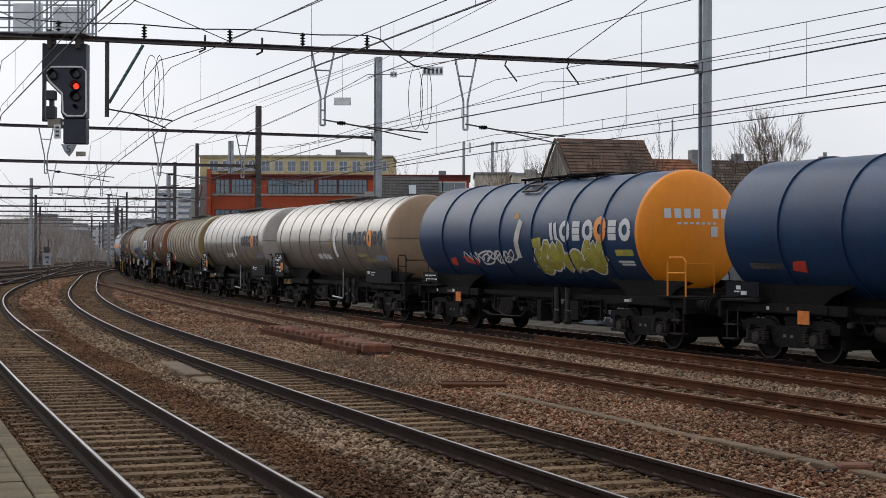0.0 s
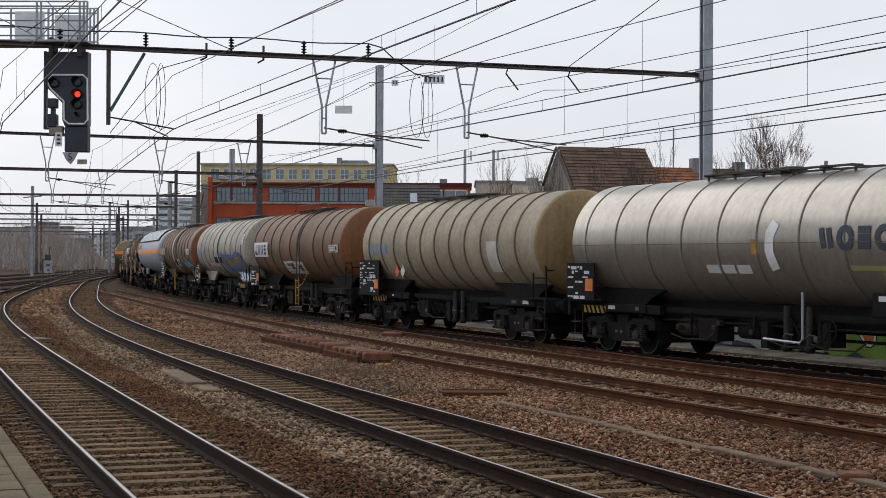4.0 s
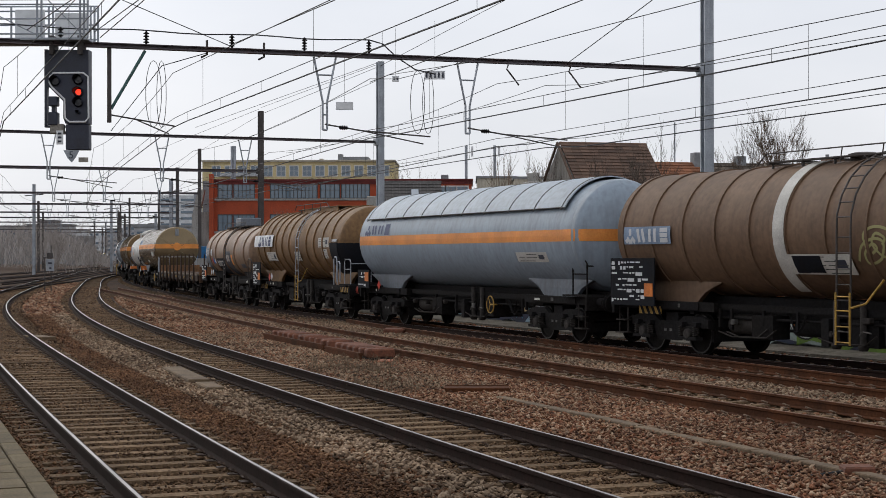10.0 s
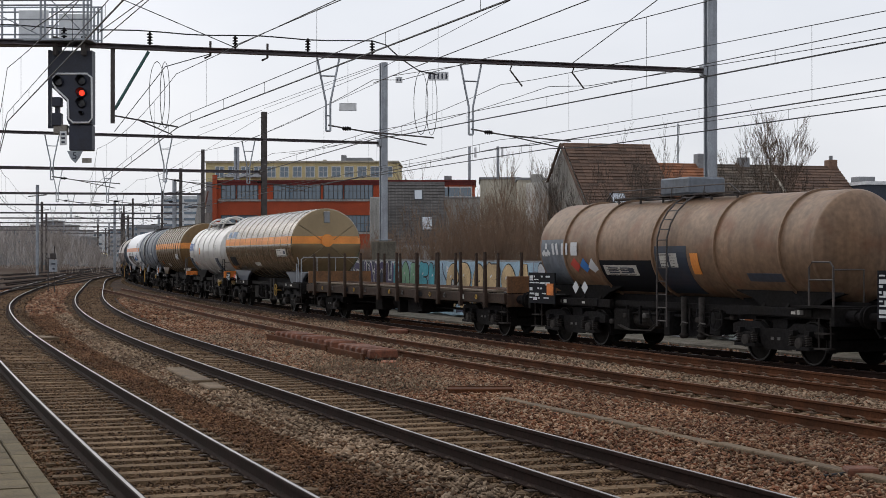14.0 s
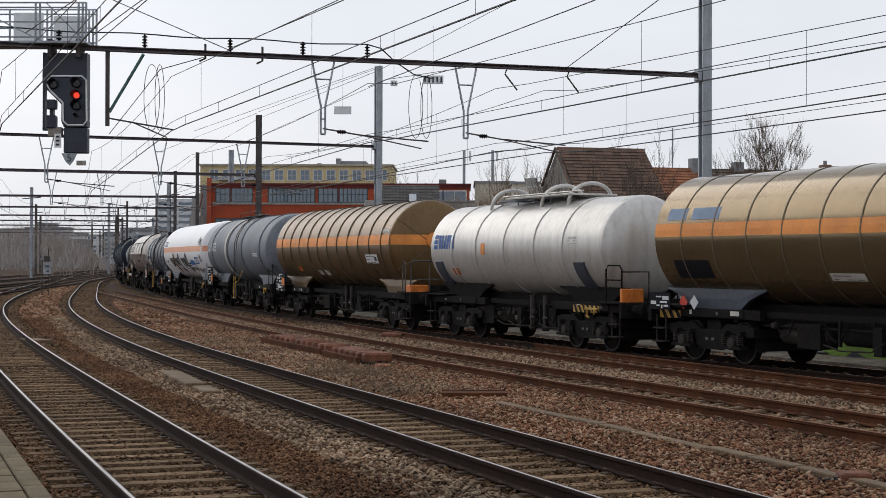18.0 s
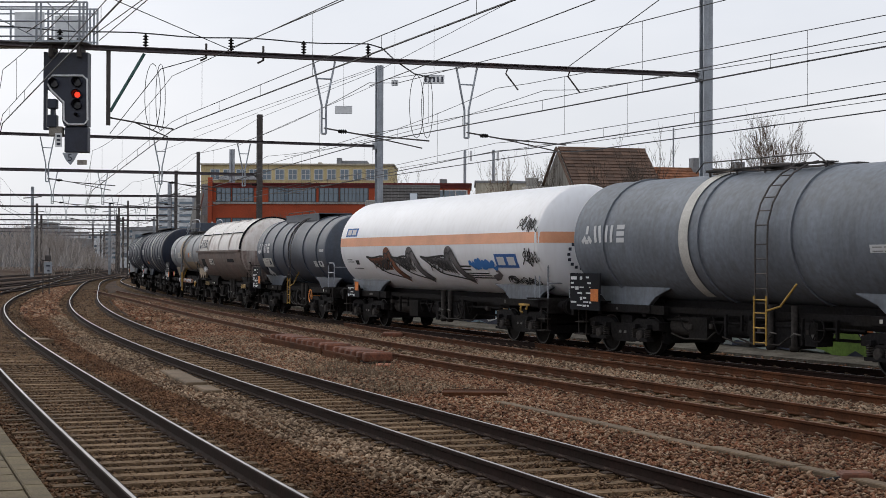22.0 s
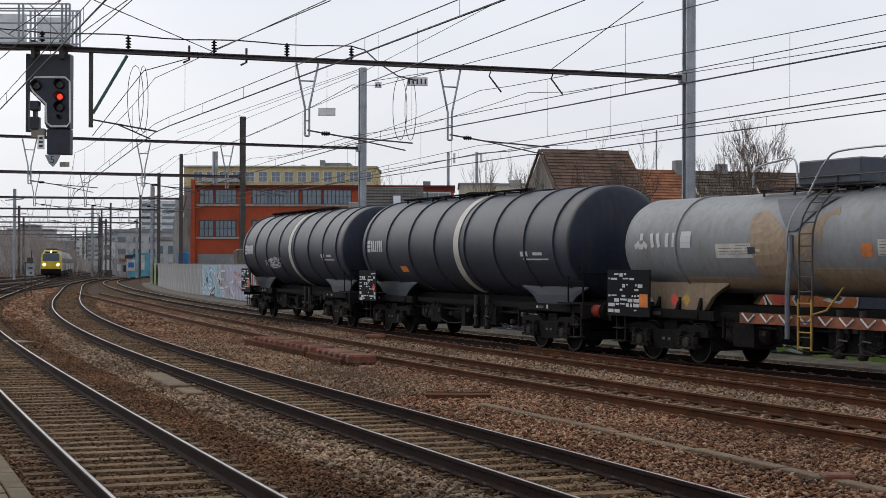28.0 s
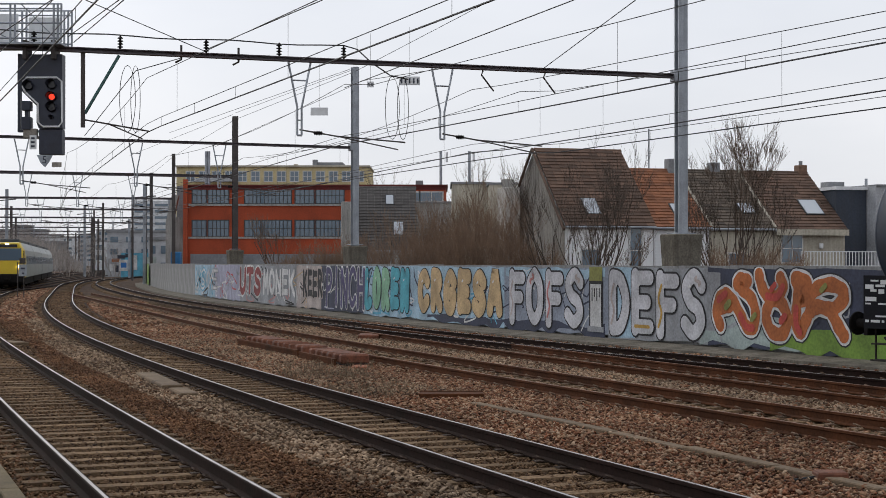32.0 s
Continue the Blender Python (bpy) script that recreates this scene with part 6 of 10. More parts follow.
    part("spray_tag", scrawl(tk, X + 14.4, X + 15.3, -24, -8, 3, 0.035, 171), M["tag_black"], root, "black outlined tag")
    part("spray_tag", scrawl(tk, X + 14.2, X + 15.3, 10, 24, 4, 0.035, 172), M["tag_black"], root, "black outlined tag")
    part("spray_tag", scrawl(tk, X + 12.9, X + 14.8, -50, -40, 5, 0.05, 173), M["tag_black"], root, "black outlined tag")
    part("spray_tag", scrawl(tk, X + 11.0, X + 12.4, -29, -21, 4, 0.12, 174), M["tag_blue"], root, "blue sprayed tag")
    part("spray_tag", ribbon(tk, [(X + 12.5, -30), (X + 12.7, -36), (X + 12.4, -40), (X + 12.1, -42)], 0.2), M["tag_smoke"], root)
    part("label_marking", patch(tk, [(X + 9.9, X + 10.9, -28, -26), (X + 9.9, X + 10.8, -32, -30)] + [(X + 10.0 + 0.1 * k, X + 11.9 + 0.1 * k, -36.5 - k * 3, -35 - k * 3) for k in range(3)]), M["tag_black"], root)
    part("label_marking", patch(tk, [(X + 0.5, X + 1.0, -20, -19), (X + 0.5, X + 1.1, -23, -22), (X + 1.3, X + 1.6, -26, -20), (X + 0.9, X + 1.8, -32, -31)]), M["tag_black"], root)
    end_marks(root, tk, 0.5, [(-0.35 + 0.36 * math.cos(q * math.pi / 8), -0.35 + 0.36 * math.sin(q * math.pi / 8), 0.04, 0.04) for q in range(16)], M["ink_dark"], "ring of dark dots")
    data_panel(root, -hx + 0.4, -hx + 1.6, 0.95, 1.35, y=-1.2, seed=16)
    wide_rails(root, hx - 0.1, M["galv"])

    root, tk, hx, c = grey_tank(17, "slate", "dark slate tank wagon with white lettering", band=False, rings=5, r=1.30, zc=2.58, bulge=0.35, saddle="slate", wheel_mat="stripe_orange", ring_at=(1.1, 2.9, 4.6, 5.4, 7.6, 9.5))
    zt = tk.zc + tk.r
    bm = bmesh.new()
    for yy, zz in ((-0.62, 0.10), (0.62, 0.10)):
        bbox(bm, tk.x0 + 2.5, tk.x0 + 7.5, yy - 0.02, yy + 0.02, zt - 0.14, zt + zz)
    bbox(bm, tk.x0 + 2.4, tk.x0 + 7.6, -0.66, 0.66, zt + 0.10, zt + 0.14)
    part("crown_platform", bm, M["slate"], root, "dark boxed walkway platform")
    for dx, da in ((1.55, -37), (1.3, -44), (1.8, -44)):
        part("hazard_label", quad_patch(tk, [[(tk.x0 + dx - 0.22, da), (tk.x0 + dx, da + 7.5), (tk.x0 + dx + 0.22, da), (tk.x0 + dx, da - 7.5)]], 0.05), M["ink_white"], root, "white hazard diamond")
    label_board(root, tk, [(tk.x1 - 0.6, tk.x1 - 0.02, -3, 1)], 0.010, "ink_white")
    label_board(root, tk, [(tk.x0 + 1.1, tk.x0 + 2.6, -29, -13)], 0.045, "band_white")

    # covered wagon with a white rounded top on a brown tapering body
    i = 18
    root, tk, L, hx, px = tank_wagon(18, "rusty_white", "round-topped covered wagon, rusty white above and mud brown below", rings=0, r=1.46, zc=2.62, bulge=0.62, end="rust_end")
    c = (tk.x0 + tk.x1) / 2
    lower = Tank(tk.x0, tk.x1, tk.r + 0.03, tk.zc)
    part("lower_body", patch(lower, [(tk.x0 - 0.02, tk.x1 + 0.02, -70, 0)], 0.02, 0.03), M["mud_brown"], root, "mud-stained brown lower body", smooth=False)
    for sd, x in ((1, tk.x1), (-1, tk.x0)):
        bm = turned([(x + sd * 0.67 * math.sin(radians(q)), (tk.r + 0.035) * math.cos(radians(q))) for q in (0, 15, 30, 45, 60, 72, 82, 90)], 64)
        bmesh.ops.delete(bm, geom=[f for f in bm.faces if f.calc_center_median().z > 0 or len(f.verts) > 4], context="FACES")
        bmesh.ops.translate(bm, verts=bm.verts[:], vec=(0, 0, tk.zc))
        part("lower_end", bm, M["mud_end"], root, "scuffed brown lower end")
    part("ledge", patch(lower, [(tk.x0 - 0.1, tk.x1 + 0.1, -1.5, 1.5)], 0.10, 0.1), M["mud_brown"], root)
    for k in range(5):
        x = tk.x0 + 0.3 + k * (SHELL[18] - 0.6) / 4
        part("roof_rib", patch(tk, [(x - 0.06, x + 0.06, 2, 178)], 0.05, 0.05), M["rusty_white"], root)
    for k in range(4):
        x = tk.x0 + 0.3 + (k + 0.5) * (SHELL[18] - 0.6) / 4
        part("roof_hatch", patch(tk, [(x - 1.3, x + 1.3, 34, 62)], 0.045, 0.03), M["rusty_white"], root)
        part("hatch_edge", patch(tk, [(x + 1.3, x + 1.36, 30, 66), (x - 1.3, x + 1.3, 33, 34)], 0.05, 0.03), M["panel_black"], root, "dark edge of the hatch")
    part("rib_edge", patch(tk, [(tk.x1 - 0.16, tk.x1 - 0.02, 2, 178)], 0.07, 0.06), M["panel_black"], root)
    part("company_mark", marks(tk, SHORT_MARK, tk.x0 + 0.7, 0.45, 7, 22, 0.11, 0.2, 0.07), M["ink_dark"], root, "dark company mark of plain shapes")
    label_board(root, lower, [(c - 2.6, c - 1.5, -26, -14)], 0.03, "band_white")
    part("dark_patch", patch(lower, [(tk.x0 + 0.9, tk.x0 + 1.9, -34, -14), (tk.x1 - 3.4, tk.x1 - 1.8, -20, -14)], 0.03), M["panel_black"], root)
    for k in range(3):
        diamond(root, tk.x0 + 2.3 + k * 0.4, 1.75, -1.56, M["ink_white"], 0.15)
    hazard_strip(root, -hx + 0.5, -hx + 1.5)
    hazard_strip(root, hx - 2.6, hx - 1.6)
    end_rails(root, hx - 0.1, 1, M["under"])

    root, tk, L, hx, px = tank_wagon(19, "dusty_grey", "short dusty grey tank wagon with a dark box on its crown", rings=3, r=1.08, zc=2.62, saddle="dust_tan", bulge=0.5)
    c = (tk.x0 + tk.x1) / 2
    part("top_box", box(c - 0.25, c + 1.6, -0.6, 0.6, tk.zc + tk.r + 0.08, tk.zc + tk.r + 0.58, 0.03), M["slate"], root)
    walkway(root, tk, c - 1.6, c + 3.4, M["dark_steel"], rail=True)
    ladder(root, tk, c + 0.7, M["dark_steel"], "hazard_yellow")
    part("company_mark", marks(tk, SHORT_MARK, tk.x0 + 0.35, 0.48, -3, 14, 0.12, 0.2), M["ink_white"], root, "white company mark of plain shapes")
    label_board(root, tk, [(tk.x0 + 3.4, tk.x0 + 4.9, -16, 0), (c + 2.6, c + 3.3, -14, 2)], 0.010, "band_white")
    part("hazard_label", patch(tk, [(c + 2.15, c + 2.45, -15, -9), (c + 2.15, c + 2.45, -8, -2)], 0.011), M["orange_plate"], root)
    for sd in (-1, 1):
        part("crown_rail", rod(eased([(c - 1.7, sd * 0.62, tk.zc + tk.r + 0.1), (c - 1.6, sd * 0.62, tk.zc + tk.r + 0.5), (c - 0.9, sd * 0.62, tk.zc + tk.r + 0.62), (c - 0.3, sd * 0.66, tk.zc + tk.r + 0.62), (c + 0.1, sd * 0.9, tk.zc + tk.r + 0.1)]), 0.022), M["galv"], root)
        part("crown_rail", rod(eased([(c + 0.5, sd * 0.95, tk.zc + tk.r - 0.1), (c + 0.7, sd * 0.72, tk.zc + tk.r + 0.5), (c + 1.2, sd * 0.66, tk.zc + tk.r + 0.72), (c + 3.3, sd * 0.62, tk.zc + tk.r + 0.66), (c + 3.4, sd * 0.62, tk.zc + tk.r + 0.1)]), 0.022), M["galv"], root)
    part("stain", merge(quad_patch(tk, [[(c - 1.25, 34), (c - 0.9, 40), (c + 0.1, 6), (c + 0.05, -62)]], 0.012), quad_patch(tk, [[(c - 1.3, 34), (c - 1.1, 36), (c + 0.1, -60), (c - 1.0, -62)]], 0.014),
                        quad_patch(tk, [[(c + 0.2, 6), (c + 1.3, 40), (c + 1.4, 30), (c + 0.2, -62)]], 0.012)), M["dust_tan"], root, "dusty tan spill stains")
    part("splash_guard", quad_patch(tk, [[(c - 0.85, 55), (c + 1.1, 55), (c + 0.26, 12), (c + 0.02, 12)]], 0.03), M["slate"], root, "dark funnel-shaped splash guard")
    part("drain_pipe", rod([tuple(tk.point(c + 0.14, 8, 0.05)), tuple(tk.point(c + 0.14, -10, 0.06)), (c + 0.14, -1.2, 1.6), (c + 0.14, -1.2, 0.7)], 0.05, 8), M["mid_grey"], root)
    part("stain", patch(tk, [(tk.x0 + 2.0, c - 0.2, -60, -42), (c + 0.6, tk.x1 - 0.9, -60, -28)], 0.011), M["dust_tan"], root)
    data_panel(root, -hx + 0.0, -hx + 1.75, 0.98, 2.05, y=-1.3, seed=19)
    diamond(root, tk.x0 + 2.0, 1.4, -1.15, M["red_sign"])
    diamond(root, tk.x0 + 2.45, 1.4, -1.15, M["hazard_yellow"])
    part("graffiti_beam", box(c - 1.5, c + 4.2, -1.12, -1.08, 0.96, 1.18), M["tag_rust"], root, "red sill with white scribbles")
    part("spray_tag", merge(*[rod([(c - 1.4 + q * 0.6, -1.13, 1.16), (c - 1.2 + q * 0.6, -1.13, 1.0), (c - 1.0 + q * 0.6, -1.13, 1.14)], 0.02) for q in range(9)]), M["tag_white"], root)
    end_rails(root, hx - 0.1, 1, M["under"])

    for i, lab in ((20, "black tank wagon with a white band"), (21, "black tank wagon with a white band, last of the train")):
        root, tk, L, hx, px = tank_wagon(i, "black_tank", lab, rings=7, ring_r=0.04, ring_w=0.07, r=1.43, end="black_end", saddle="black_tank", ring_at=(0.3, 2.1, 3.9, 5.8, 7.9, 9.8, 11.6, 13.2))
        c = (tk.x0 + tk.x1) / 2
        part("white_band", patch(tk, [(tk.x0 + 7.2, tk.x0 + 7.55, -70, 80)], 0.02), M["band_white"], root)
        walkway(root, tk, tk.x0 + 1.4, c + 3.0, M["under"])
        part("company_mark", marks(tk, FOUR_MARK, tk.x0 + 0.45, 0.31, -7, 7, 0.11, 0.08), M["ink_white"], root, "white company mark of plain shapes")
        part("label_marking", patch(tk, [(c + 4.4, c + 4.8, -14, -9), (c + 5.1, c + 5.6, -13, -10), (c + 4.5, c + 5.9, -18, -16.5)]), M["ink_white"], root)
        data_panel(root, -hx + 0.1, -hx + 1.6, 0.98, 1.95, y=-1.38, orange=i == 21, seed=i)
        if i == 20:
            diamond(root, -hx + 1.4, 1.4, -1.4, M["red_sign"], 0.14)
            part("hazard_plate", patch(tk, [(tk.x0 + 2.9, tk.x0 + 3.4, -34, -26)]), M["stripe_orange"], root)
        else:
            part("spray_tag", scrawl(tk, tk.x0 + 3.4, tk.x0 + 5.6, -26, -14, 5, 0.04, 91), M["tag_white"], root, "white scribbled tag")
            part("spray_tag", ribbon(tk, eased([(tk.x0 + 3.8, -28), (tk.x0 + 4.6, -30), (tk.x0 + 5.5, -27), (tk.x0 + 4.4, -27)]), 0.035), M["tag_white"], root, "white underline of the tag")
            diamond(root, -hx + 1.3, 1.25, -1.41, M["red_sign"], 0.13)
        end_rails(root, hx - 0.1, 1, M["under"])


build_train()


# ---------------------------------------------------------------- overhead line: masts, portals, wires
BEAM_Z = 7.54
# right-hand mast (x, y), direction of the beam to the left end, length of the beam
PORTALS = (((6.85, 45.5), (-0.942, -0.335), 26.0, "galv", 0.34), ((-4.11, 73.8), (-0.912, -0.41), 25.0, "galv", 0.30), ((-12.96, 98.6), (-0.935, -0.35), 26.0, "dark_steel", 0.32),
           ((-22.6, 132.7), (-0.986, -0.165), 26.0, "dark_steel", 0.30), ((-29.6, 160.5), (-0.985, -0.17), 28.0, "dark_steel", 0.32), ((-35.7, 190.0), (-0.985, -0.17), 34.0, "dark_steel", 0.30),
           ((-42.0, 214.0), (-0.99, -0.14), 40.0, "dark_steel", 0.28), ((-52.0, 242.0), (-0.99, -0.14), 46.0, "dark_steel", 0.28), ((-60.0, 272.0), (-0.99, -0.14), 50.0, "dark_steel", 0.28),
           ((-68.0, 306.0), (-0.99, -0.14), 55.0, "dark_steel", 0.28), ((-76.0, 345.0), (-0.99, -0.14), 60.0, "dark_steel", 0.28))

# where the drop brackets hang, metres from the mast
DROPS = ((11.29, 7.29), (15.23, 10.31, 6.52), (12.62, 9.64, 6.32), (10.84, 4.28, 6.82), (12.67, 8.25, 3.8), (13.05, 7.81))


def h_mast(w, z0, z1):
    """A rolled H-section post."""
    a, t, k = w / 2, w / 2 - 0.05, 0.06
    prof = ((-a, -a), (a, -a), (a, -t), (k, -t), (k, t), (a, t), (a, a), (-a, a), (-a, t), (-k, t), (-k, -t), (-a, -t))
    bm = bmesh.new()
    lo, hi = [bm.verts.new((x, y, z0)) for x, y in prof], [bm.verts.new((x, y, z1)) for x, y in prof]
    for i in range(12):
        bm.faces.new((lo[i], lo[(i + 1) % 12], hi[(i + 1) % 12], hi[i]))
    bm.faces.new(hi)
    bm.faces.new(lo[::-1])
    return bm


def insulator(x, y, z, n=4, h=0.34):
    prof = [(0.0, 0.025)]
    for k in range(n):
        a = 0.04 + k * (h - 0.06) / n
        prof += [(a, 0.03), (a + 0.01, 0.075), (a + 0.03, 0.07), (a + 0.045, 0.03)]
    prof += [(h, 0.02)]
    bm = turned(prof, 10, "Z")
    bmesh.ops.translate(bm, verts=bm.verts[:], vec=(x, y, z))
    return bm


def build_portals():
    for k, ((mx, my), (dx, dy), ln, mt, w) in enumerate(PORTALS):
        ang = math.atan2(-dy, -dx)
        top = 13.5 if k == 0 else 11.3
        mast = empty("catenary_mast", "tall steel overhead-line mast on a concrete block" if k < 3 else "distant steel overhead-line mast", "mast", group="overhead-line masts",
                     m=Matrix.Translation((mx, my, 0)) @ Matrix.Rotation(ang, 4, "Z"))
        part("post", h_mast(w * (0.84 if k == 0 else 1.0), 2.0 if k < 3 else -0.3, top), M[mt], mast)
        if k < 3:
            bm = box(-0.46, 0.46, -0.46, 0.46, -0.4, 3.0 if k == 0 else 2.95, 0.0)
            for v in bm.verts:
                if v.co.z < 0:
                    v.co.z = 2.05
                    v.co.x *= 0.9
                    v.co.y *= 0.9
            bbox(bm, -0.30, 0.30, -0.30, 0.30, -0.4, 2.049)
            bmesh.ops.bevel(bm, geom=bm.edges[:], offset=0.03, segments=1, affect="EDGES")
            part("foundation", bm, M["old_concrete"], mast)
            part("cap_plate", box(-0.3, 0.3, -0.3, 0.3, 3.0, 3.04), M["galv"], mast)
            part("bracket", box(-0.28, -w / 2, -0.16, 0.16, BEAM_Z - 0.16, BEAM_Z + 0.18, 0.02), M[mt], mast)
        # the beam
        beam = empty("portal_beam", "dark steel portal beam carrying the overhead wires", "portal beam", group="overhead-line portals",
                     m=Matrix.Translation((mx, my, BEAM_Z)) @ Matrix.Rotation(ang + math.pi, 4, "Z"))
        bm = bmesh.new()
        hb = 0.06 if k < 2 else 0.09
        bbox(bm, w / 2, ln, -0.11, 0.11, hb - 0.025, hb)
        bbox(bm, w / 2, ln, -0.11, 0.11, -hb, -hb + 0.025)
        bbox(bm, w / 2, ln, -0.02, 0.02, -hb + 0.025, hb - 0.025)
        part("girder", bm, M["beam_steel"], beam)
        far = empty("catenary_mast", "steel overhead-line mast beside the platform line", "mast", group="overhead-line masts",
                    m=Matrix.Translation((mx + dx * ln, my + dy * ln, 0)) @ Matrix.Rotation(ang, 4, "Z"))
        part("post", h_mast(w, -0.3, top if k > 4 else 8.6), M[mt], far)
        # V-shaped drop brackets over each track
        for u in DROPS[k] if k < len(DROPS) else ():
            rods = rod([(u - 0.30, 0, -0.08), (u - 0.06, 0, -1.25), (u - 0.06, 0, -2.0)], 0.028)
            tube(rods, [(u + 0.30, 0, -0.08), (u + 0.06, 0, -1.25), (u + 0.06, 0, -2.0)], 0.028)
            tube(rods, [(u - 0.2, 0, -0.55), (u + 0.2, 0, -0.55)], 0.022)
            tube(rods, [(u - 0.06, 0, -2.0), (u + 0.06, 0, -2.0)], 0.03)
            tube(rods, [(u - 0.06, 0, -1.6), (u + 0.06, 0, -1.6)], 0.02)
            drop = part("drop_bracket", rods, M["galv"], beam)
            if k < 4:
                arm = rod([(u, 0, -1.85), (u - 1.0, 0.05, -2.0), (u - 2.9, 0.1, -2.12)], 0.022)
                tube(arm, [(u - 0.9, 0.05, -1.98), (u - 2.7, 0.1, -2.32)], 0.018)
                part("steady_arm", arm, M["dark_steel"], drop)
                ins = turned([(0.0, 0.02), (0.03, 0.06), (0.06, 0.03), (0.09, 0.07), (0.12, 0.03), (0.15, 0.07), (0.18, 0.03), (0.21, 0.06), (0.24, 0.02)], 10, "X")
                bmesh.ops.translate(ins, verts=ins.verts[:], vec=(u - 0.62, 0.03, -1.93))
                part("insulator", ins, M["under"], drop)
        if k == 0:
            for u in (10.08, 11.84, 13.77, 15.97, 18.1):
                part("insulator", insulator(u, 0, hb, 4, 0.36), M["under"], beam)
            cable = [(10.08 + i * 0.62, 0, hb + 0.37 - 0.05 * math.sin(i / 20 * math.pi * 4) ** 2) for i in range(21)]
            cable = [(8.3, 0.1, -0.42), (8.8, 0.05, -0.32), (9.3, 0, 0.0), (9.7, 0, 0.34)] + cable
            part("feeder_cable", rod(cable, 0.018), M["wire"], beam)
            for u in (14.4, 12.9):
                part("wire_bracket", rod([(u, -0.1, 0.25), (u, -0.1, -0.12), (u + 0.15, -0.1, -0.2)], 0.03), M["dark_steel"], beam)
            for u in (6.1, 4.25):
                part("wire_bracket", rod([(u, 0.0, -0.08), (u + 0.05, 0.0, -0.2), (u - 0.35, -0.1, -0.62)], 0.022), M["dark_steel"], beam)
            for u, r in ((8.75, 0.2), (8.45, 0.16), (15.6, 0.12), (15.8, 0.2)):
                loop = [(u + r * math.sin(a * math.pi / 9), 0.1, -1.2 + 0.85 * math.cos(a * math.pi / 9)) for a in range(19)]
                part("slack_loop", rod(loop, 0.009, 5), M["wire"], beam)
            # frame bracket beside the signal
            part("frame_post", box(16.85, 16.95, -0.05, 0.05, -1.95, -0.06), M["dark_steel"], beam)
            part("frame_brace", rod([(16.0, 0, -0.1), (16.85, 0, -1.6)], 0.045), M["green_steel"], beam)
            part("steady_arm", merge(rod([(16.9, 0, -1.75), (15.25, 0, -2.0)], 0.022), rod([(16.3, 0, -1.83), (15.4, 0, -2.2)], 0.018)), M["dark_steel"], beam)


build_portals()


# height of contact and messenger wire at the nearest portal, and their rise over the 60 m before it
NEAR_SPAN = {"B": (5.55, -0.68, 6.92, -1.74), "C": (5.31, 0.06, 6.72, -0.34), "D": (5.13, 0.30, 6.88, -0.96), "E": (5.09, 0.90, 6.76, -0.34)}


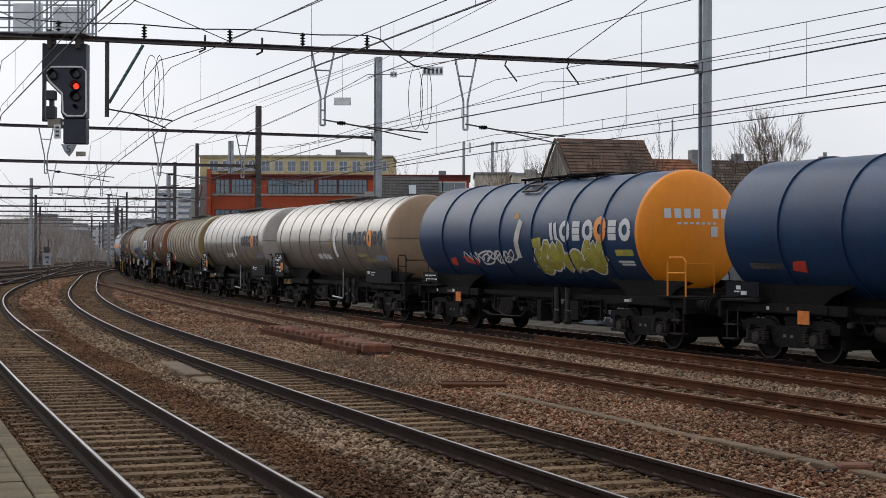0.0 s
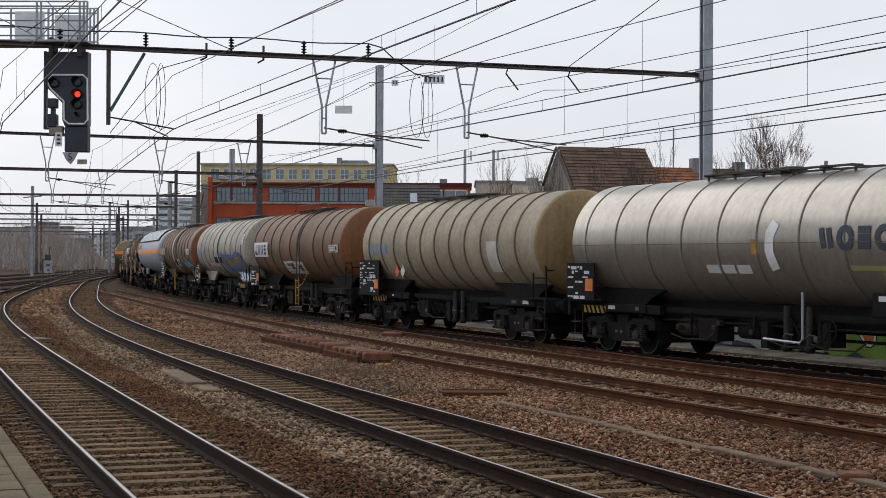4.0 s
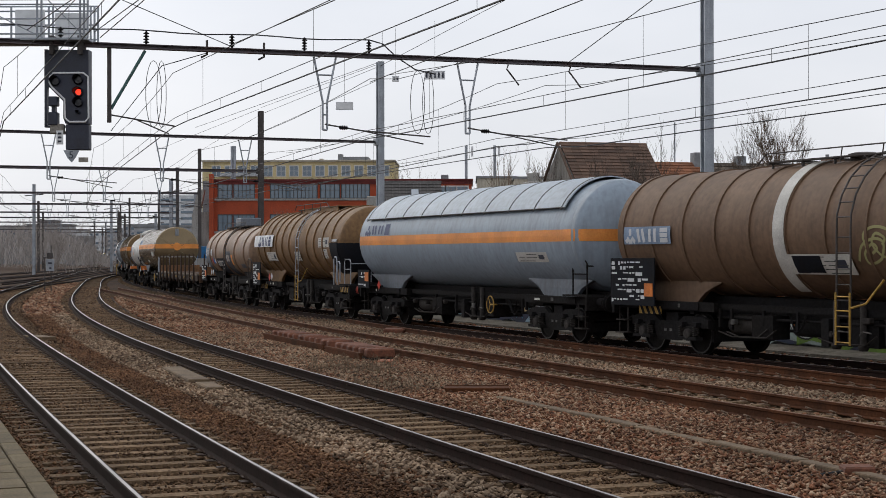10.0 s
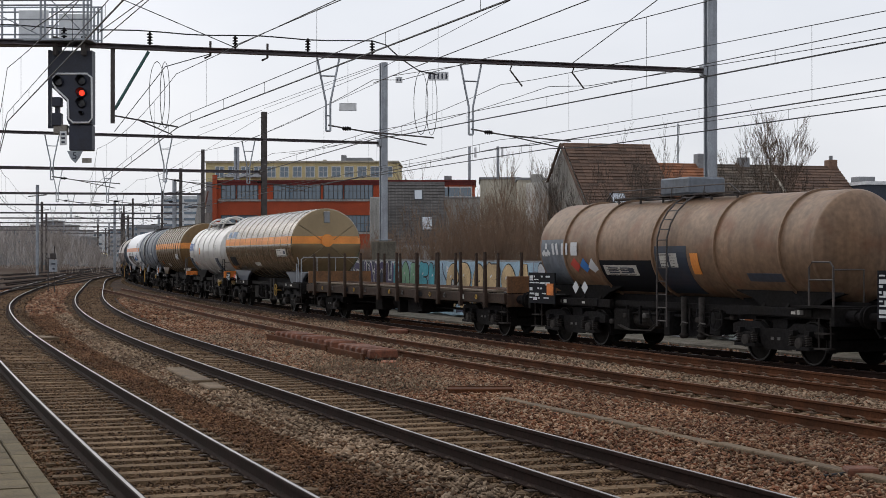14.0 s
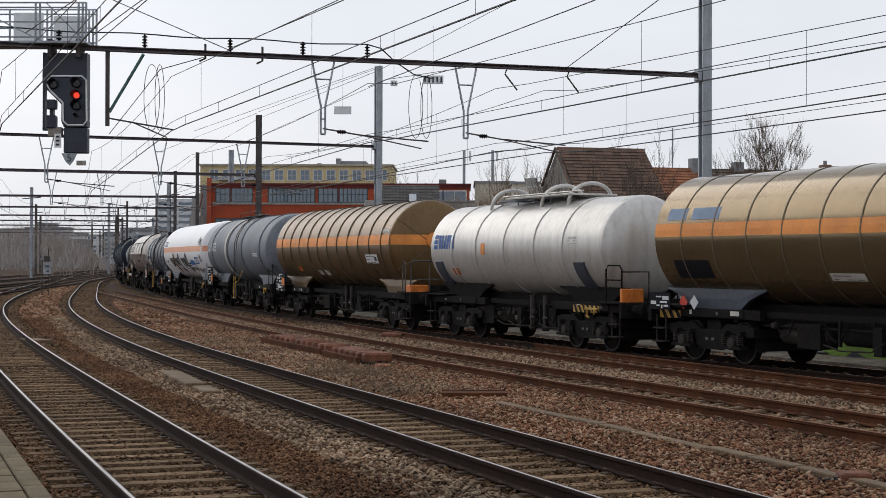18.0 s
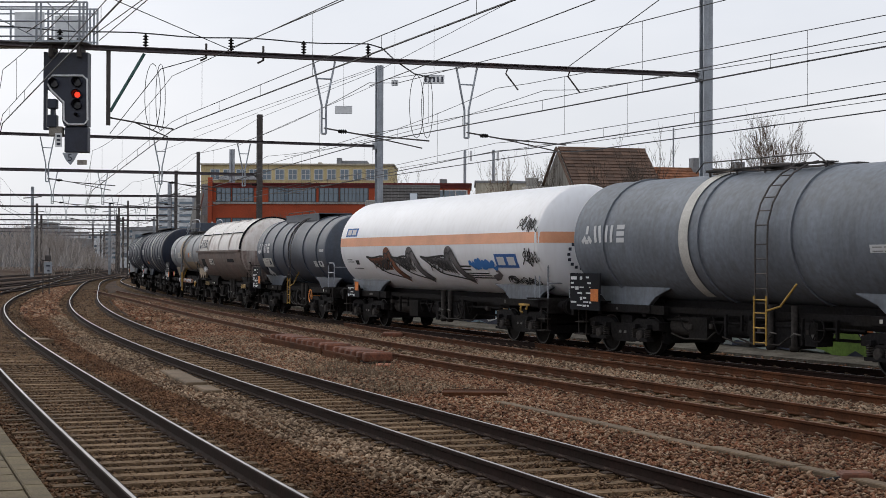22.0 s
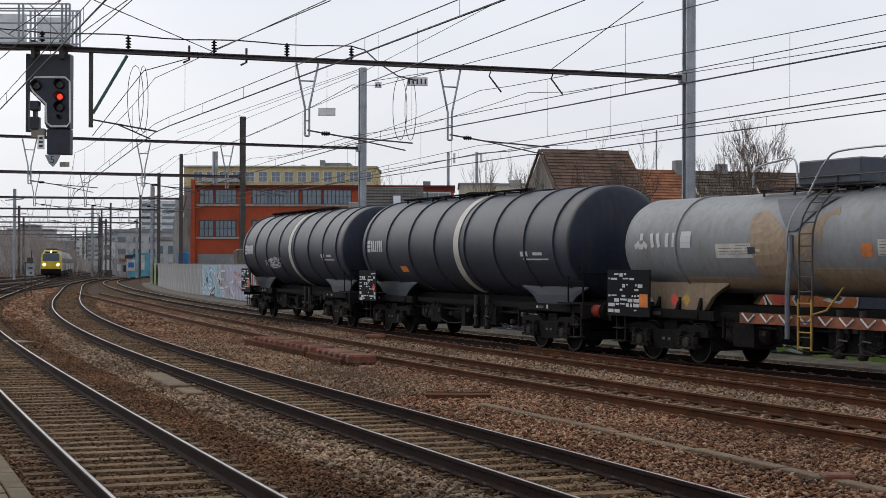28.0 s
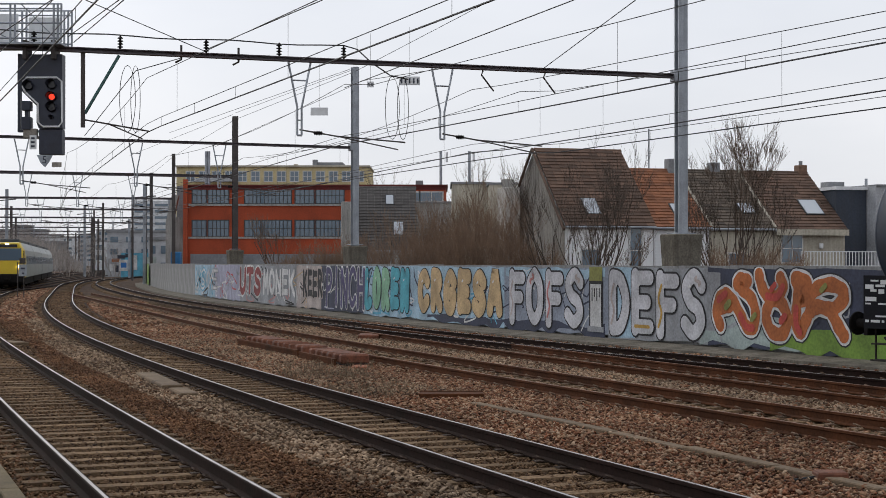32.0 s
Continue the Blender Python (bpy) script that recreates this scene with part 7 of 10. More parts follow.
def build_wires():
    """Contact wire, auxiliary and messenger wire over each electrified track, with droppers."""
    for key in ("A", "B", "C", "D", "E"):
        line = LINE[key]
        stops = []
        for (mx, my), (dx, dy), ln, _, _ in PORTALS[:8]:
            d = (line.x - mx) * -dy + (line.y - my) * dx
            ok = (line.s > -20) & (line.s < 260)
            stops.append(float(line.s[int(np.argmin(np.where(ok, abs(d), 1e9)))]))
        if key == "C":
            stops = stops[:4]
        if key == "D":
            stops = stops[:2]
        stops = [stops[0] - 60] + stops
        ob = empty("overhead_line", "thin dark contact and messenger wires hung over the track", "overhead wires", group="overhead wires")
        contact, aux, mess, drops = [], [], [], []
        high, aside = {"A": (0.38, -0.3), "B": (0.32, 0.0), "C": (0.14, 0.0)}.get(key, (0.0, 0.0))
        for i, (a, b) in enumerate(zip(stops, stops[1:])):
            pa, pb = Vector(line.at(a)[:2]), Vector(line.at(b)[:2])
            n = 16 if b - a < 40 else 30
            sag = 0.80 * ((b - a) / 60) ** 1.3
            for j in range(n + (1 if i == len(stops) - 2 else 0)):
                f = j / n
                p = pa.lerp(pb, f)
                zm = 6.92 - 4 * sag * f * (1 - f)
                h = high * (1.0 if i == 0 else 1.0 - f if i == 1 else 0.0)
                if i == 0 and key in NEAR_SPAN:
                    c0, c1, m0, m1 = NEAR_SPAN[key]
                    h, zm = c0 + c1 * (1 - f) - 5.2, m0 + m1 * (1 - f)
                p.x += aside * (1.0 if i == 0 else 1.0 - f if i == 1 else 0.0)
                contact.append((p.x, p.y, 5.2 + h))
                aux.append((p.x, p.y, 5.42 + h))
                mess.append((p.x, p.y, zm))
                if j % 2 == 1:
                    drops.append(((p.x, p.y, 5.2 + h), (p.x, p.y, 5.42 + h)))
                if j % 5 == 3:
                    drops.append(((p.x, p.y, 5.42 + h), (p.x, p.y, zm)))
        part("contact_wire", rod(contact, 0.014, 5), M["wire"], ob)
        part("auxiliary_wire", rod(aux, 0.008, 5), M["wire"], ob)
        part("messenger_wire", rod(mess, 0.009, 5), M["wire"], ob)
        for p, q in drops:
            if p[1] < 110:
                part("dropper", rod([p, q], 0.005, 4), M["wire"], ob)
    # wires between the mast heads and pull-offs
    for lab, pts in (("feeder wire between mast heads", [(6.85, 45.5, 12.6), (-4.11, 73.8, 11.1), (-12.96, 98.6, 11.1), (-22.6, 132.7, 11.1), (-29.6, 160.5, 11.1)]),
                     ("anchor wire to the mast", [(-4.11, 73.80, 10.49), (-13.71, 95.00, 9.14)]), ("anchor wire to the mast", [(-4.01, 73.80, 11.33), (-15.56, 90.00, 9.58)]),
                     ("anchor wire above the beam", [(-8.60, 38.00, 8.50), (-6.14, 41.00, 7.65)]), ("anchor wire above the beam", [(-6.14, 41.00, 7.71), (-2.29, 30.00, 7.17)]),
                     ("anchor wire above the beam", [(2.77, 44.00, 7.57), (4.38, 36.00, 8.16)]), ("anchor wire to the mast", [(-13.10, 98.60, 11.41), (-23.74, 120.00, 10.32)]),
                     ("anchor wire", [(-12.96, 98.60, 11.51), (-4.11, 73.80, 11.22)]), ("guy wire", [(-10.64, 38.00, 7.68), (-8.43, 34.00, 7.83)]), ("guy wire", [(-9.25, 39.00, 7.76), (-6.71, 33.00, 7.71)]),
                     ("guy wire", [(-9.11, 39.00, 7.62), (-6.62, 33.00, 7.71)]), ("pull-off wire", [(-7.77, 40.00, 7.04), (-6.79, 41.00, 7.49)]), ("pull-off wire", [(-7.77, 40.00, 7.04), (-10.42, 46.00, 5.88)]),
                     ("pull-off wire", [(-3.09, 60.00, 9.08), (0.09, 43.00, 7.48)]),
                     ("messenger wire run out to the next portal", [(-2.61, 42.0, 6.83), (*LINE["C"].at(2.0)[:2], 7.06), (*LINE["C"].at(-13.0)[:2], 7.54), (*LINE["C"].at(-30.0)[:2], 8.3)])):
        ob = tagged(part("guy_wire", rod(pts, 0.012, 5), M["wire"]), "thin dark " + lab, "wire", group="overhead wires")


build_wires()


def build_signal():
    y = 39.55
    sig = empty("railway_signal", "black hanging colour-light signal with white border, red lamp lit", "signal")
    shape = [(37, 97), (111, 97), (111, 228), (70, 228), (66, 218), (66, 188), (44, 166), (37, 160)]
    bm = bmesh.new()
    front = [bm.verts.new(((u - 784) * 39.55 / 2800, y - 0.1, 2.187 + (464.85 - v) * 39.55 / 2800)) for u, v in shape]
    f = bm.faces.new(front)
    g = bmesh.ops.extrude_face_region(bm, geom=[f])
    for q in g["geom"]:
        if isinstance(q, bmesh.types.BMVert):
            q.co.y += 0.35
    bmesh.ops.recalc_face_normals(bm, faces=bm.faces[:])
    part("housing", bm, M["signal_black"], sig)
    for u in (48, 98):
        x = (u - 784) * 39.55 / 2800
        part("hanger", box(x - 0.05, x + 0.05, y - 0.3, y + 0.25, 7.25, 7.72, 0.01), M["dark_steel"], sig)
    part("hanger", box(-10.64, -10.57, y, y + 0.15, 5.49, 7.41), M["signal_black"], sig)
    part("hanger_foot", box(-10.64, -10.14, y, y + 0.15, 5.45, 5.50), M["signal_black"], sig)
    part("lower_housing", box(-10.09, -9.51, y - 0.08, y + 0.25, 4.88, 5.52, 0.02), M["signal_black"], sig)
    # white border of the lamp board
    border = [(46, 137), (100, 137), (108, 144), (109, 216), (103, 224), (75, 224), (67, 217), (66, 184), (44, 163), (39, 154), (40, 143), (46, 137)]
    pts = [(-784 * 39.4 / 2800 + u * 39.4 / 2800, y - 0.125, 2.187 + (464.85 - v) * 39.4 / 2800) for u, v in border]
    part("border", rod(pts, 0.026, 6), M["white_paint"], sig)
    for u, v, lit in ((52, 152, 0), (93, 150, 0), (93, 172, 1), (93, 190, 0), (93, 208, 0)):
        x, z, r = -11.07 + u * 39.55 / 2800, 8.75 - v * 39.55 / 2800, 0.10 if v < 200 else 0.04
        hood = turned([(y - 0.30, r * 1.25), (y - 0.10, r * 1.25), (y - 0.10, r * 1.05), (y - 0.29, r * 1.05)], 20, "Y", closed=False)
        bmesh.ops.translate(hood, verts=hood.verts[:], vec=(x, 0, z))
        for v_ in [w for w in hood.verts if w.co.z < z - r * 0.3]:
            v_.co.y = max(v_.co.y, y - 0.16)
        part("lamp_hood", hood, M["signal_black"], sig)
        k_ = 0.72 if lit else 0.95
        lens = turned([(y - 0.135, 0.0), (y - 0.13, r * k_), (y - 0.10, r * k_)], 20, "Y")
        bmesh.ops.translate(lens, verts=lens.verts[:], vec=(x, 0, z))
        part("lamp", lens, M["signal_red"] if lit else M["lens_dark"], sig, "glowing red lamp" if lit else "")
    # small plates and box below
    part("shunt_lamp", box(-10.50, -10.27, y - 0.2, y + 0.05, 5.97, 6.21, 0.02), M["signal_black"], sig)
    part("shunt_neck", box(-10.43, -10.34, y - 0.12, y + 0.05, 5.80, 5.98), M["signal_black"], sig)
    part("relay_box", box(-10.52, -10.28, y - 0.15, y + 0.1, 5.50, 5.82, 0.02), M["signal_black"], sig)
    part("support_bracket", box(-10.48, -10.14, y - 0.1, y + 0.1, 5.29, 5.53, 0.02), M["concrete"], sig)
    bm = bmesh.new()
    v = [bm.verts.new(c) for c in ((-10.13, y - 0.1, 4.87), (-9.73, y - 0.1, 4.87), (-9.82, y - 0.1, 4.69),
                                   (-9.92, y - 0.1, 4.56), (-10.03, y - 0.1, 4.66))]
    bm.faces.new(v)
    bm.normal_update()
    bmesh.ops.solidify(bm, geom=bm.faces[:], thickness=0.02)
    part("speed_plate", bm, M["galv"], sig, "pointed grey plate with the figure 5")
    fig = part("figure", glyph("5", 0.0, 0.0, 0.26), M["ink_dark"], sig)
    fig.matrix_basis = Matrix.Translation((-10.00, y - 0.126, 4.66))
    part("plate", box(-9.77, -9.53, y - 0.05, y - 0.03, 4.57, 4.69), M["concrete"], sig)
    part("number_plate", box(-10.31, -10.14, y - 0.12, y - 0.1, 5.01, 5.36), M["white_paint"], sig)
    bm = bmesh.new()
    for q in range(3):
        bbox(bm, -10.27, -10.18, y - 0.125, y - 0.121, 5.26 - q * 0.1, 5.31 - q * 0.1)
    part("plate_marks", bm, M["ink_dark"], sig)
    # caged maintenance platform on the beam
    cage = empty("signal_platform", "galvanised railed platform with mesh panel above the signal", "platform cage")
    bx0, bx1, zb, zt = -12.64, -9.43, 7.63, 8.58
    part("deck", box(bx0, bx1, 39.0, 40.2, zb - 0.06, zb, 0.01), M["galv"], cage)
    for xx in (bx0, -11.65, -10.69, -10.58, -9.62, -9.52, bx1):
        for yy in (39.05, 40.15):
            part("rail_post", rod([(xx, yy, zb), (xx, yy, zt)], 0.03, 6), M["galv"], cage)
    for zz in (zt, (zt + zb) / 2, zb + 0.1, zt - 0.12):
        for yy in (39.05, 40.15):
            part("rail", rod([(bx0, yy, zz), (bx1, yy, zz)], 0.022, 6), M["galv"], cage)
    for a, b in ((-110, 28), (36, 104)):
        part("brace", rod([((a - 784) * 39.05 / 2800, 39.06, zt), ((b - 784) * 39.05 / 2800, 39.06, zb)], 0.014, 5), M["galv"], cage)
    part("mesh_panel", box(-10.49, -9.67, 40.0, 40.02, 7.77, 8.39), M["white_paint"], cage, "pale mesh panel")
    part("mesh_panel", box(-11.51, -10.75, 40.0, 40.02, 7.77, 8.48), M["white_paint"], cage, "pale mesh panel")
    # hanging number plates, their marks too small to read
    for px0, px1, z0, z1, yy, nb in ((-1.65, -0.88, 8.93, 9.23, 60, 5), (-5.52, -4.81, 8.34, 8.64, 66, 0),
                                     (-2.97, -2.72, 9.07, 9.27, 62, 2)):
        pl = empty("line_plate", "small white plate hung on the overhead wires", "sign", group="hanging line plates")
        part("plate", box(px0, px1, yy - 0.01, yy + 0.01, z0, z1), M["white_paint"], pl)
        part("frame", merge(rod([(px0, yy, z0), (px1, yy, z0), (px1, yy, z1), (px0, yy, z1), (px0, yy, z0)], 0.014, 4)), M["galv"], pl)
        part("hook", rod([((px0 + px1) / 2, yy, z1), ((px0 + px1) / 2, yy, z1 + 1.9)], 0.008, 4), M["wire"], pl)
        if nb:
            bm = bmesh.new()
            for q in range(nb):
                w = (px1 - px0) / nb
                bbox(bm, px0 + w * (q + 0.3), px0 + w * (q + 0.7), yy - 0.016, yy - 0.011, z0 + 0.05, z1 - 0.05)
            part("marks", bm, M["ink_dark"], pl)


build_signal()

# ---------------------------------------------------------------- graffiti on the wall
SPRAY = {"sky": (0.30, 0.43, 0.53), "navy_bg": (0.035, 0.042, 0.075), "purple": (0.07, 0.06, 0.14), "teal": (0.07, 0.34, 0.42), "mint": (0.22, 0.42, 0.28), "tan": (0.48, 0.34, 0.18),
         "silver": (0.50, 0.50, 0.53), "rust": (0.40, 0.115, 0.03), "white": (0.58, 0.58, 0.58), "black": (0.018, 0.018, 0.022), "crimson": (0.24, 0.05, 0.05), "pale": (0.42, 0.36, 0.34),
         "green": (0.16, 0.27, 0.04), "grey_green": (0.30, 0.36, 0.35), "pink": (0.50, 0.20, 0.19), "gold": (0.48, 0.29, 0.06), "cyan": (0.10, 0.34, 0.48), "lilac": (0.34, 0.34, 0.44),
         "pink_red": (0.44, 0.06, 0.045), "olive": (0.22, 0.22, 0.06), "midgrey": (0.27, 0.28, 0.30), "bluegrey": (0.22, 0.25, 0.31)}
for k_, c_ in SPRAY.items():
    M["spray_" + k_] = mat("spray_" + k_, c_, 0.8, vary=0.3, scale=1.3, fine=14, bump=0.12)


def wall_pose(s, lift=0.0):
    """A pose on the wall's near face: x runs along it towards the platform end, y out of it, z up."""
    a, b = LINE["E"].at(s + 0.4, wall_off(s + 0.4)), LINE["E"].at(s - 0.4, wall_off(s - 0.4))
    c = LINE["E"].at(s, wall_off(s) - lift)
    ang = math.atan2(b[1] - a[1], b[0] - a[0])
    return Matrix.Translation((c[0], c[1], 0)) @ Matrix.Rotation(ang, 4, "Z")


def wall_sheet(name, s0, s1, z0, z1, colour, parent, lift=0.01, ragged=0.0, label=""):
    """A painted field that follows the wall, with a ragged edge."""
    bm = bmesh.new()
    n = max(1, int(abs(s1 - s0) / 0.6))
    rows = []
    for i in range(n + 1):
        s = s0 + (s1 - s0) * i / n
        m = wall_pose(s, 0.145 + lift)
        r0, r1 = random.uniform(-ragged, ragged), random.uniform(-ragged, 0)
        rows.append((bm.verts.new(m @ Vector((0, 0, z0 + r0))), bm.verts.new(m @ Vector((0, 0, z1 + r1)))))
    for p, q in zip(rows, rows[1:]):
        bm.faces.new((p[0], q[0], q[1], p[1]))
    return part(name, bm, M["spray_" + colour], parent, label)


# letter shapes as strokes in a unit box; curved ones are smoothed
LETTERS = {
    "A": (((0.05, 0), (0.45, 1), (0.55, 1), (0.95, 0)), ((0.25, 0.35), (0.75, 0.35))), "C": (((0.95, 0.8), (0.6, 1), (0.15, 0.8), (0.1, 0.3), (0.5, 0), (0.95, 0.2)),),
    "D": (((0.15, 0), (0.15, 1)), ((0.15, 1), (0.65, 0.92), (0.95, 0.5), (0.65, 0.08), (0.15, 0))), "E": (((0.12, 0), (0.12, 1)), ((0.12, 0.95), (0.95, 0.95)), ((0.12, 0.5), (0.8, 0.5)), ((0.12, 0.05), (0.95, 0.05))),
    "F": (((0.15, 0), (0.15, 1)), ((0.15, 0.93), (0.95, 0.93)), ((0.15, 0.5), (0.8, 0.5))), "G": (((0.95, 0.8), (0.5, 1), (0.1, 0.6), (0.2, 0.1), (0.7, 0), (0.95, 0.4), (0.6, 0.45)),),
    "H": (((0.1, 0), (0.1, 1)), ((0.9, 0), (0.9, 1)), ((0.1, 0.5), (0.9, 0.5))), "I": (((0.5, 0), (0.5, 1)),), "K": (((0.1, 0), (0.1, 1)), ((0.9, 1), (0.15, 0.45)), ((0.3, 0.55), (0.95, 0))),
    "L": (((0.2, 1), (0.15, 0.05), (0.95, 0.05)),), "M": (((0.05, 0), (0.15, 1)), ((0.15, 1), (0.5, 0.3)), ((0.5, 0.3), (0.85, 1)), ((0.85, 1), (0.95, 0))),
    "N": (((0.1, 0), (0.1, 1)), ((0.1, 1), (0.9, 0)), ((0.9, 0), (0.9, 1))), "O": (((0.5, 1), (0.12, 0.75), (0.12, 0.25), (0.5, 0), (0.88, 0.25), (0.88, 0.75), (0.5, 1)),),
    "P": (((0.15, 0), (0.15, 1)), ((0.15, 1), (0.7, 0.95), (0.9, 0.72), (0.6, 0.48), (0.15, 0.45))), "R": (((0.15, 0), (0.15, 1)), ((0.15, 1), (0.7, 0.95), (0.85, 0.72), (0.5, 0.5), (0.2, 0.48)), ((0.4, 0.5), (0.95, 0))),
    "S": (((0.92, 0.82), (0.55, 1), (0.15, 0.8), (0.35, 0.55), (0.75, 0.42), (0.88, 0.18), (0.5, 0), (0.08, 0.16)),), "T": (((0.5, 0), (0.5, 1)), ((0.05, 0.95), (0.95, 0.95))),
    "U": (((0.1, 1), (0.12, 0.25), (0.5, 0), (0.88, 0.25), (0.9, 1)),), "X": (((0.05, 0), (0.95, 1)), ((0.05, 1), (0.95, 0))), "Y": (((0.05, 1), (0.5, 0.5)), ((0.95, 1), (0.5, 0.5)), ((0.5, 0.5), (0.5, 0)))}
ORANGE_PIECE = (
    ((5.18, 0.50), (5.36, 0.80), (5.25, 1.19), (4.93, 1.35)),
    ((4.93, 1.35), (4.63, 1.20), (4.25, 0.80), (4.00, 0.51), (3.71, 0.48), (3.59, 0.82), (3.75, 1.22), (4.16, 1.47), (4.41, 1.62), (4.25, 1.75), (3.93, 1.70)),
    ((5.22, 0.96), (4.83, 1.01), (4.63, 1.09)),
    ((3.44, 1.87), (3.34, 1.60), (3.08, 1.32), (2.66, 1.31), (2.43, 1.57), (2.54, 1.79)),
    ((2.84, 1.31), (3.08, 1.01), (3.14, 0.76), (2.90, 0.42), (2.46, 0.38), (2.25, 0.71), (2.43, 1.10), (2.78, 1.24)),
    ((1.93, 1.79), (1.82, 1.47), (1.89, 1.04), (1.89, 0.65), (1.74, 0.44), (1.52, 0.74), (1.35, 0.99)),
    ((1.91, 1.79), (1.52, 1.72), (1.46, 1.51), (1.74, 1.26), (1.41, 1.30), (1.08, 1.55), (0.54, 1.65), (0.12, 1.51), (0.07, 1.30)),
    ((0.07, 1.30), (0.49, 1.05), (1.02, 1.10), (1.30, 0.99)),
    ((0.54, 1.01), (0.33, 0.71), (0.07, 0.42)),
)


def smooth_line(pts, n=5):
    """A rounded curve through points."""
    if len(pts) < 3:
        return list(pts)
    out = []
    for i in range(len(pts) - 1):
        p = [pts[max(i - 1, 0)], pts[i], pts[i + 1], pts[min(i + 2, len(pts) - 1)]]
        for k in range(n):
            t = k / n
            out.append(tuple(0.5 * (2 * p[1][c] + (p[2][c] - p[0][c]) * t + (2 * p[0][c] - 5 * p[1][c] + 4 * p[2][c] - p[3][c]) * t * t
                                    + (3 * p[1][c] - p[0][c] - 3 * p[2][c] + p[3][c]) * t ** 3) for c in (0, 1)))
    out.append(tuple(pts[-1]))
    return out


def stroke(pts, width, lift, colour, parent, name="paint_stroke", vary=0.0):
    """A broad painted stroke with round ends on the wall, along (s, z) points."""
    pts = smooth_line(pts)
    bm = bmesh.new()
    flat = []
    for i, (s, z) in enumerate(pts):
        a, b = pts[max(i - 1, 0)], pts[min(i + 1, len(pts) - 1)]
        dx, dz = b[0] - a[0], b[1] - a[1]
        ln = math.hypot(dx, dz) or 1.0
        w = width / 2 * (1 + vary * math.sin(i * 1.3))
        flat.append(((s - dz / ln * w, z + dx / ln * w), (s + dz / ln * w, z - dx / ln * w), (dx / ln, dz / ln)))
    on = lambda q: bm.verts.new(wall_pose(q[0], 0.145 + lift) @ Vector((0, 0, min(2.07, max(-0.05, q[1])))))
    rows = [(on(a), on(b)) for a, b, _ in flat]
    for p, q in zip(rows, rows[1:]):
        bm.faces.new((p[0], p[1], q[1], q[0]))
    for e, sgn in ((0, -1), (-1, 1)):
        c, (dx, dz) = pts[e], flat[e][2]
        fan = [rows[e][0]]
        for k in range(1, 6):
            a = math.pi * k / 6
            vx, vz = -dz * math.cos(a) + dx * sgn * math.sin(a), dx * math.cos(a) + dz * sgn * math.sin(a)
            fan.append(on((c[0] + vx * width / 2, c[1] + vz * width / 2)))
        fan.append(rows[e][1])
        bm.faces.new(fan if sgn > 0 else fan[::-1])
    return part(name, bm, M["spray_" + colour], parent)


def wall_text(text, s0, s1, z0, z1, fill, line, parent, slant=0.0, inner=None, fat=0.2, edge=0.07):
    """A painted word: every letter of broad strokes over a wider outline."""
    n = len(text)
    for i, ch in enumerate(text):
        w = (s0 - s1) / n
        left = s0 - w * i
        zz0, zz1 = z0 + (i % 2) * 0.05 + fat / 2, z1 - ((i + 1) % 2) * 0.05 - fat / 2
        put = lambda q: (left - fat * 0.5 - (w * 1.04 - fat) * (q[0] + slant * (q[1] - 0.5)), zz0 + (zz1 - zz0) * q[1])
        for j, st in enumerate(LETTERS[ch]):
            stroke([put(q) for q in st], fat + 2 * edge, 0.020 + 0.0007 * (j + 4 * (i % 2)), line, parent, "letter_outline")
        for j, st in enumerate(LETTERS[ch]):
            tone = fill if isinstance(fill, str) else fill[i % len(fill)]
            stroke([put(q) for q in st], fat, 0.030 + 0.0007 * (j + 4 * (i % 2)), tone, parent, "letter_stroke")
        if fat > 0.4:
            q = put((0.3, 0.8))
            stroke([q, (q[0] - 0.1, q[1] + 0.05)], 0.07, 0.041, "white", parent, "highlight")
        if inner:
            st = LETTERS[ch][-1] if i % 2 else LETTERS[ch][0]
            a, b = put(st[0]), put(st[min(1, len(st) - 1)])
            mid = [(a[0] + (b[0] - a[0]) * f + 0.08 * (-1) ** k, a[1] + (b[1] - a[1]) * f) for k, f in enumerate((0.1, 0.35, 0.6, 0.85))]
            stroke(mid, 0.10, 0.040, inner if i % 3 else "pale", parent, "inner_streak")


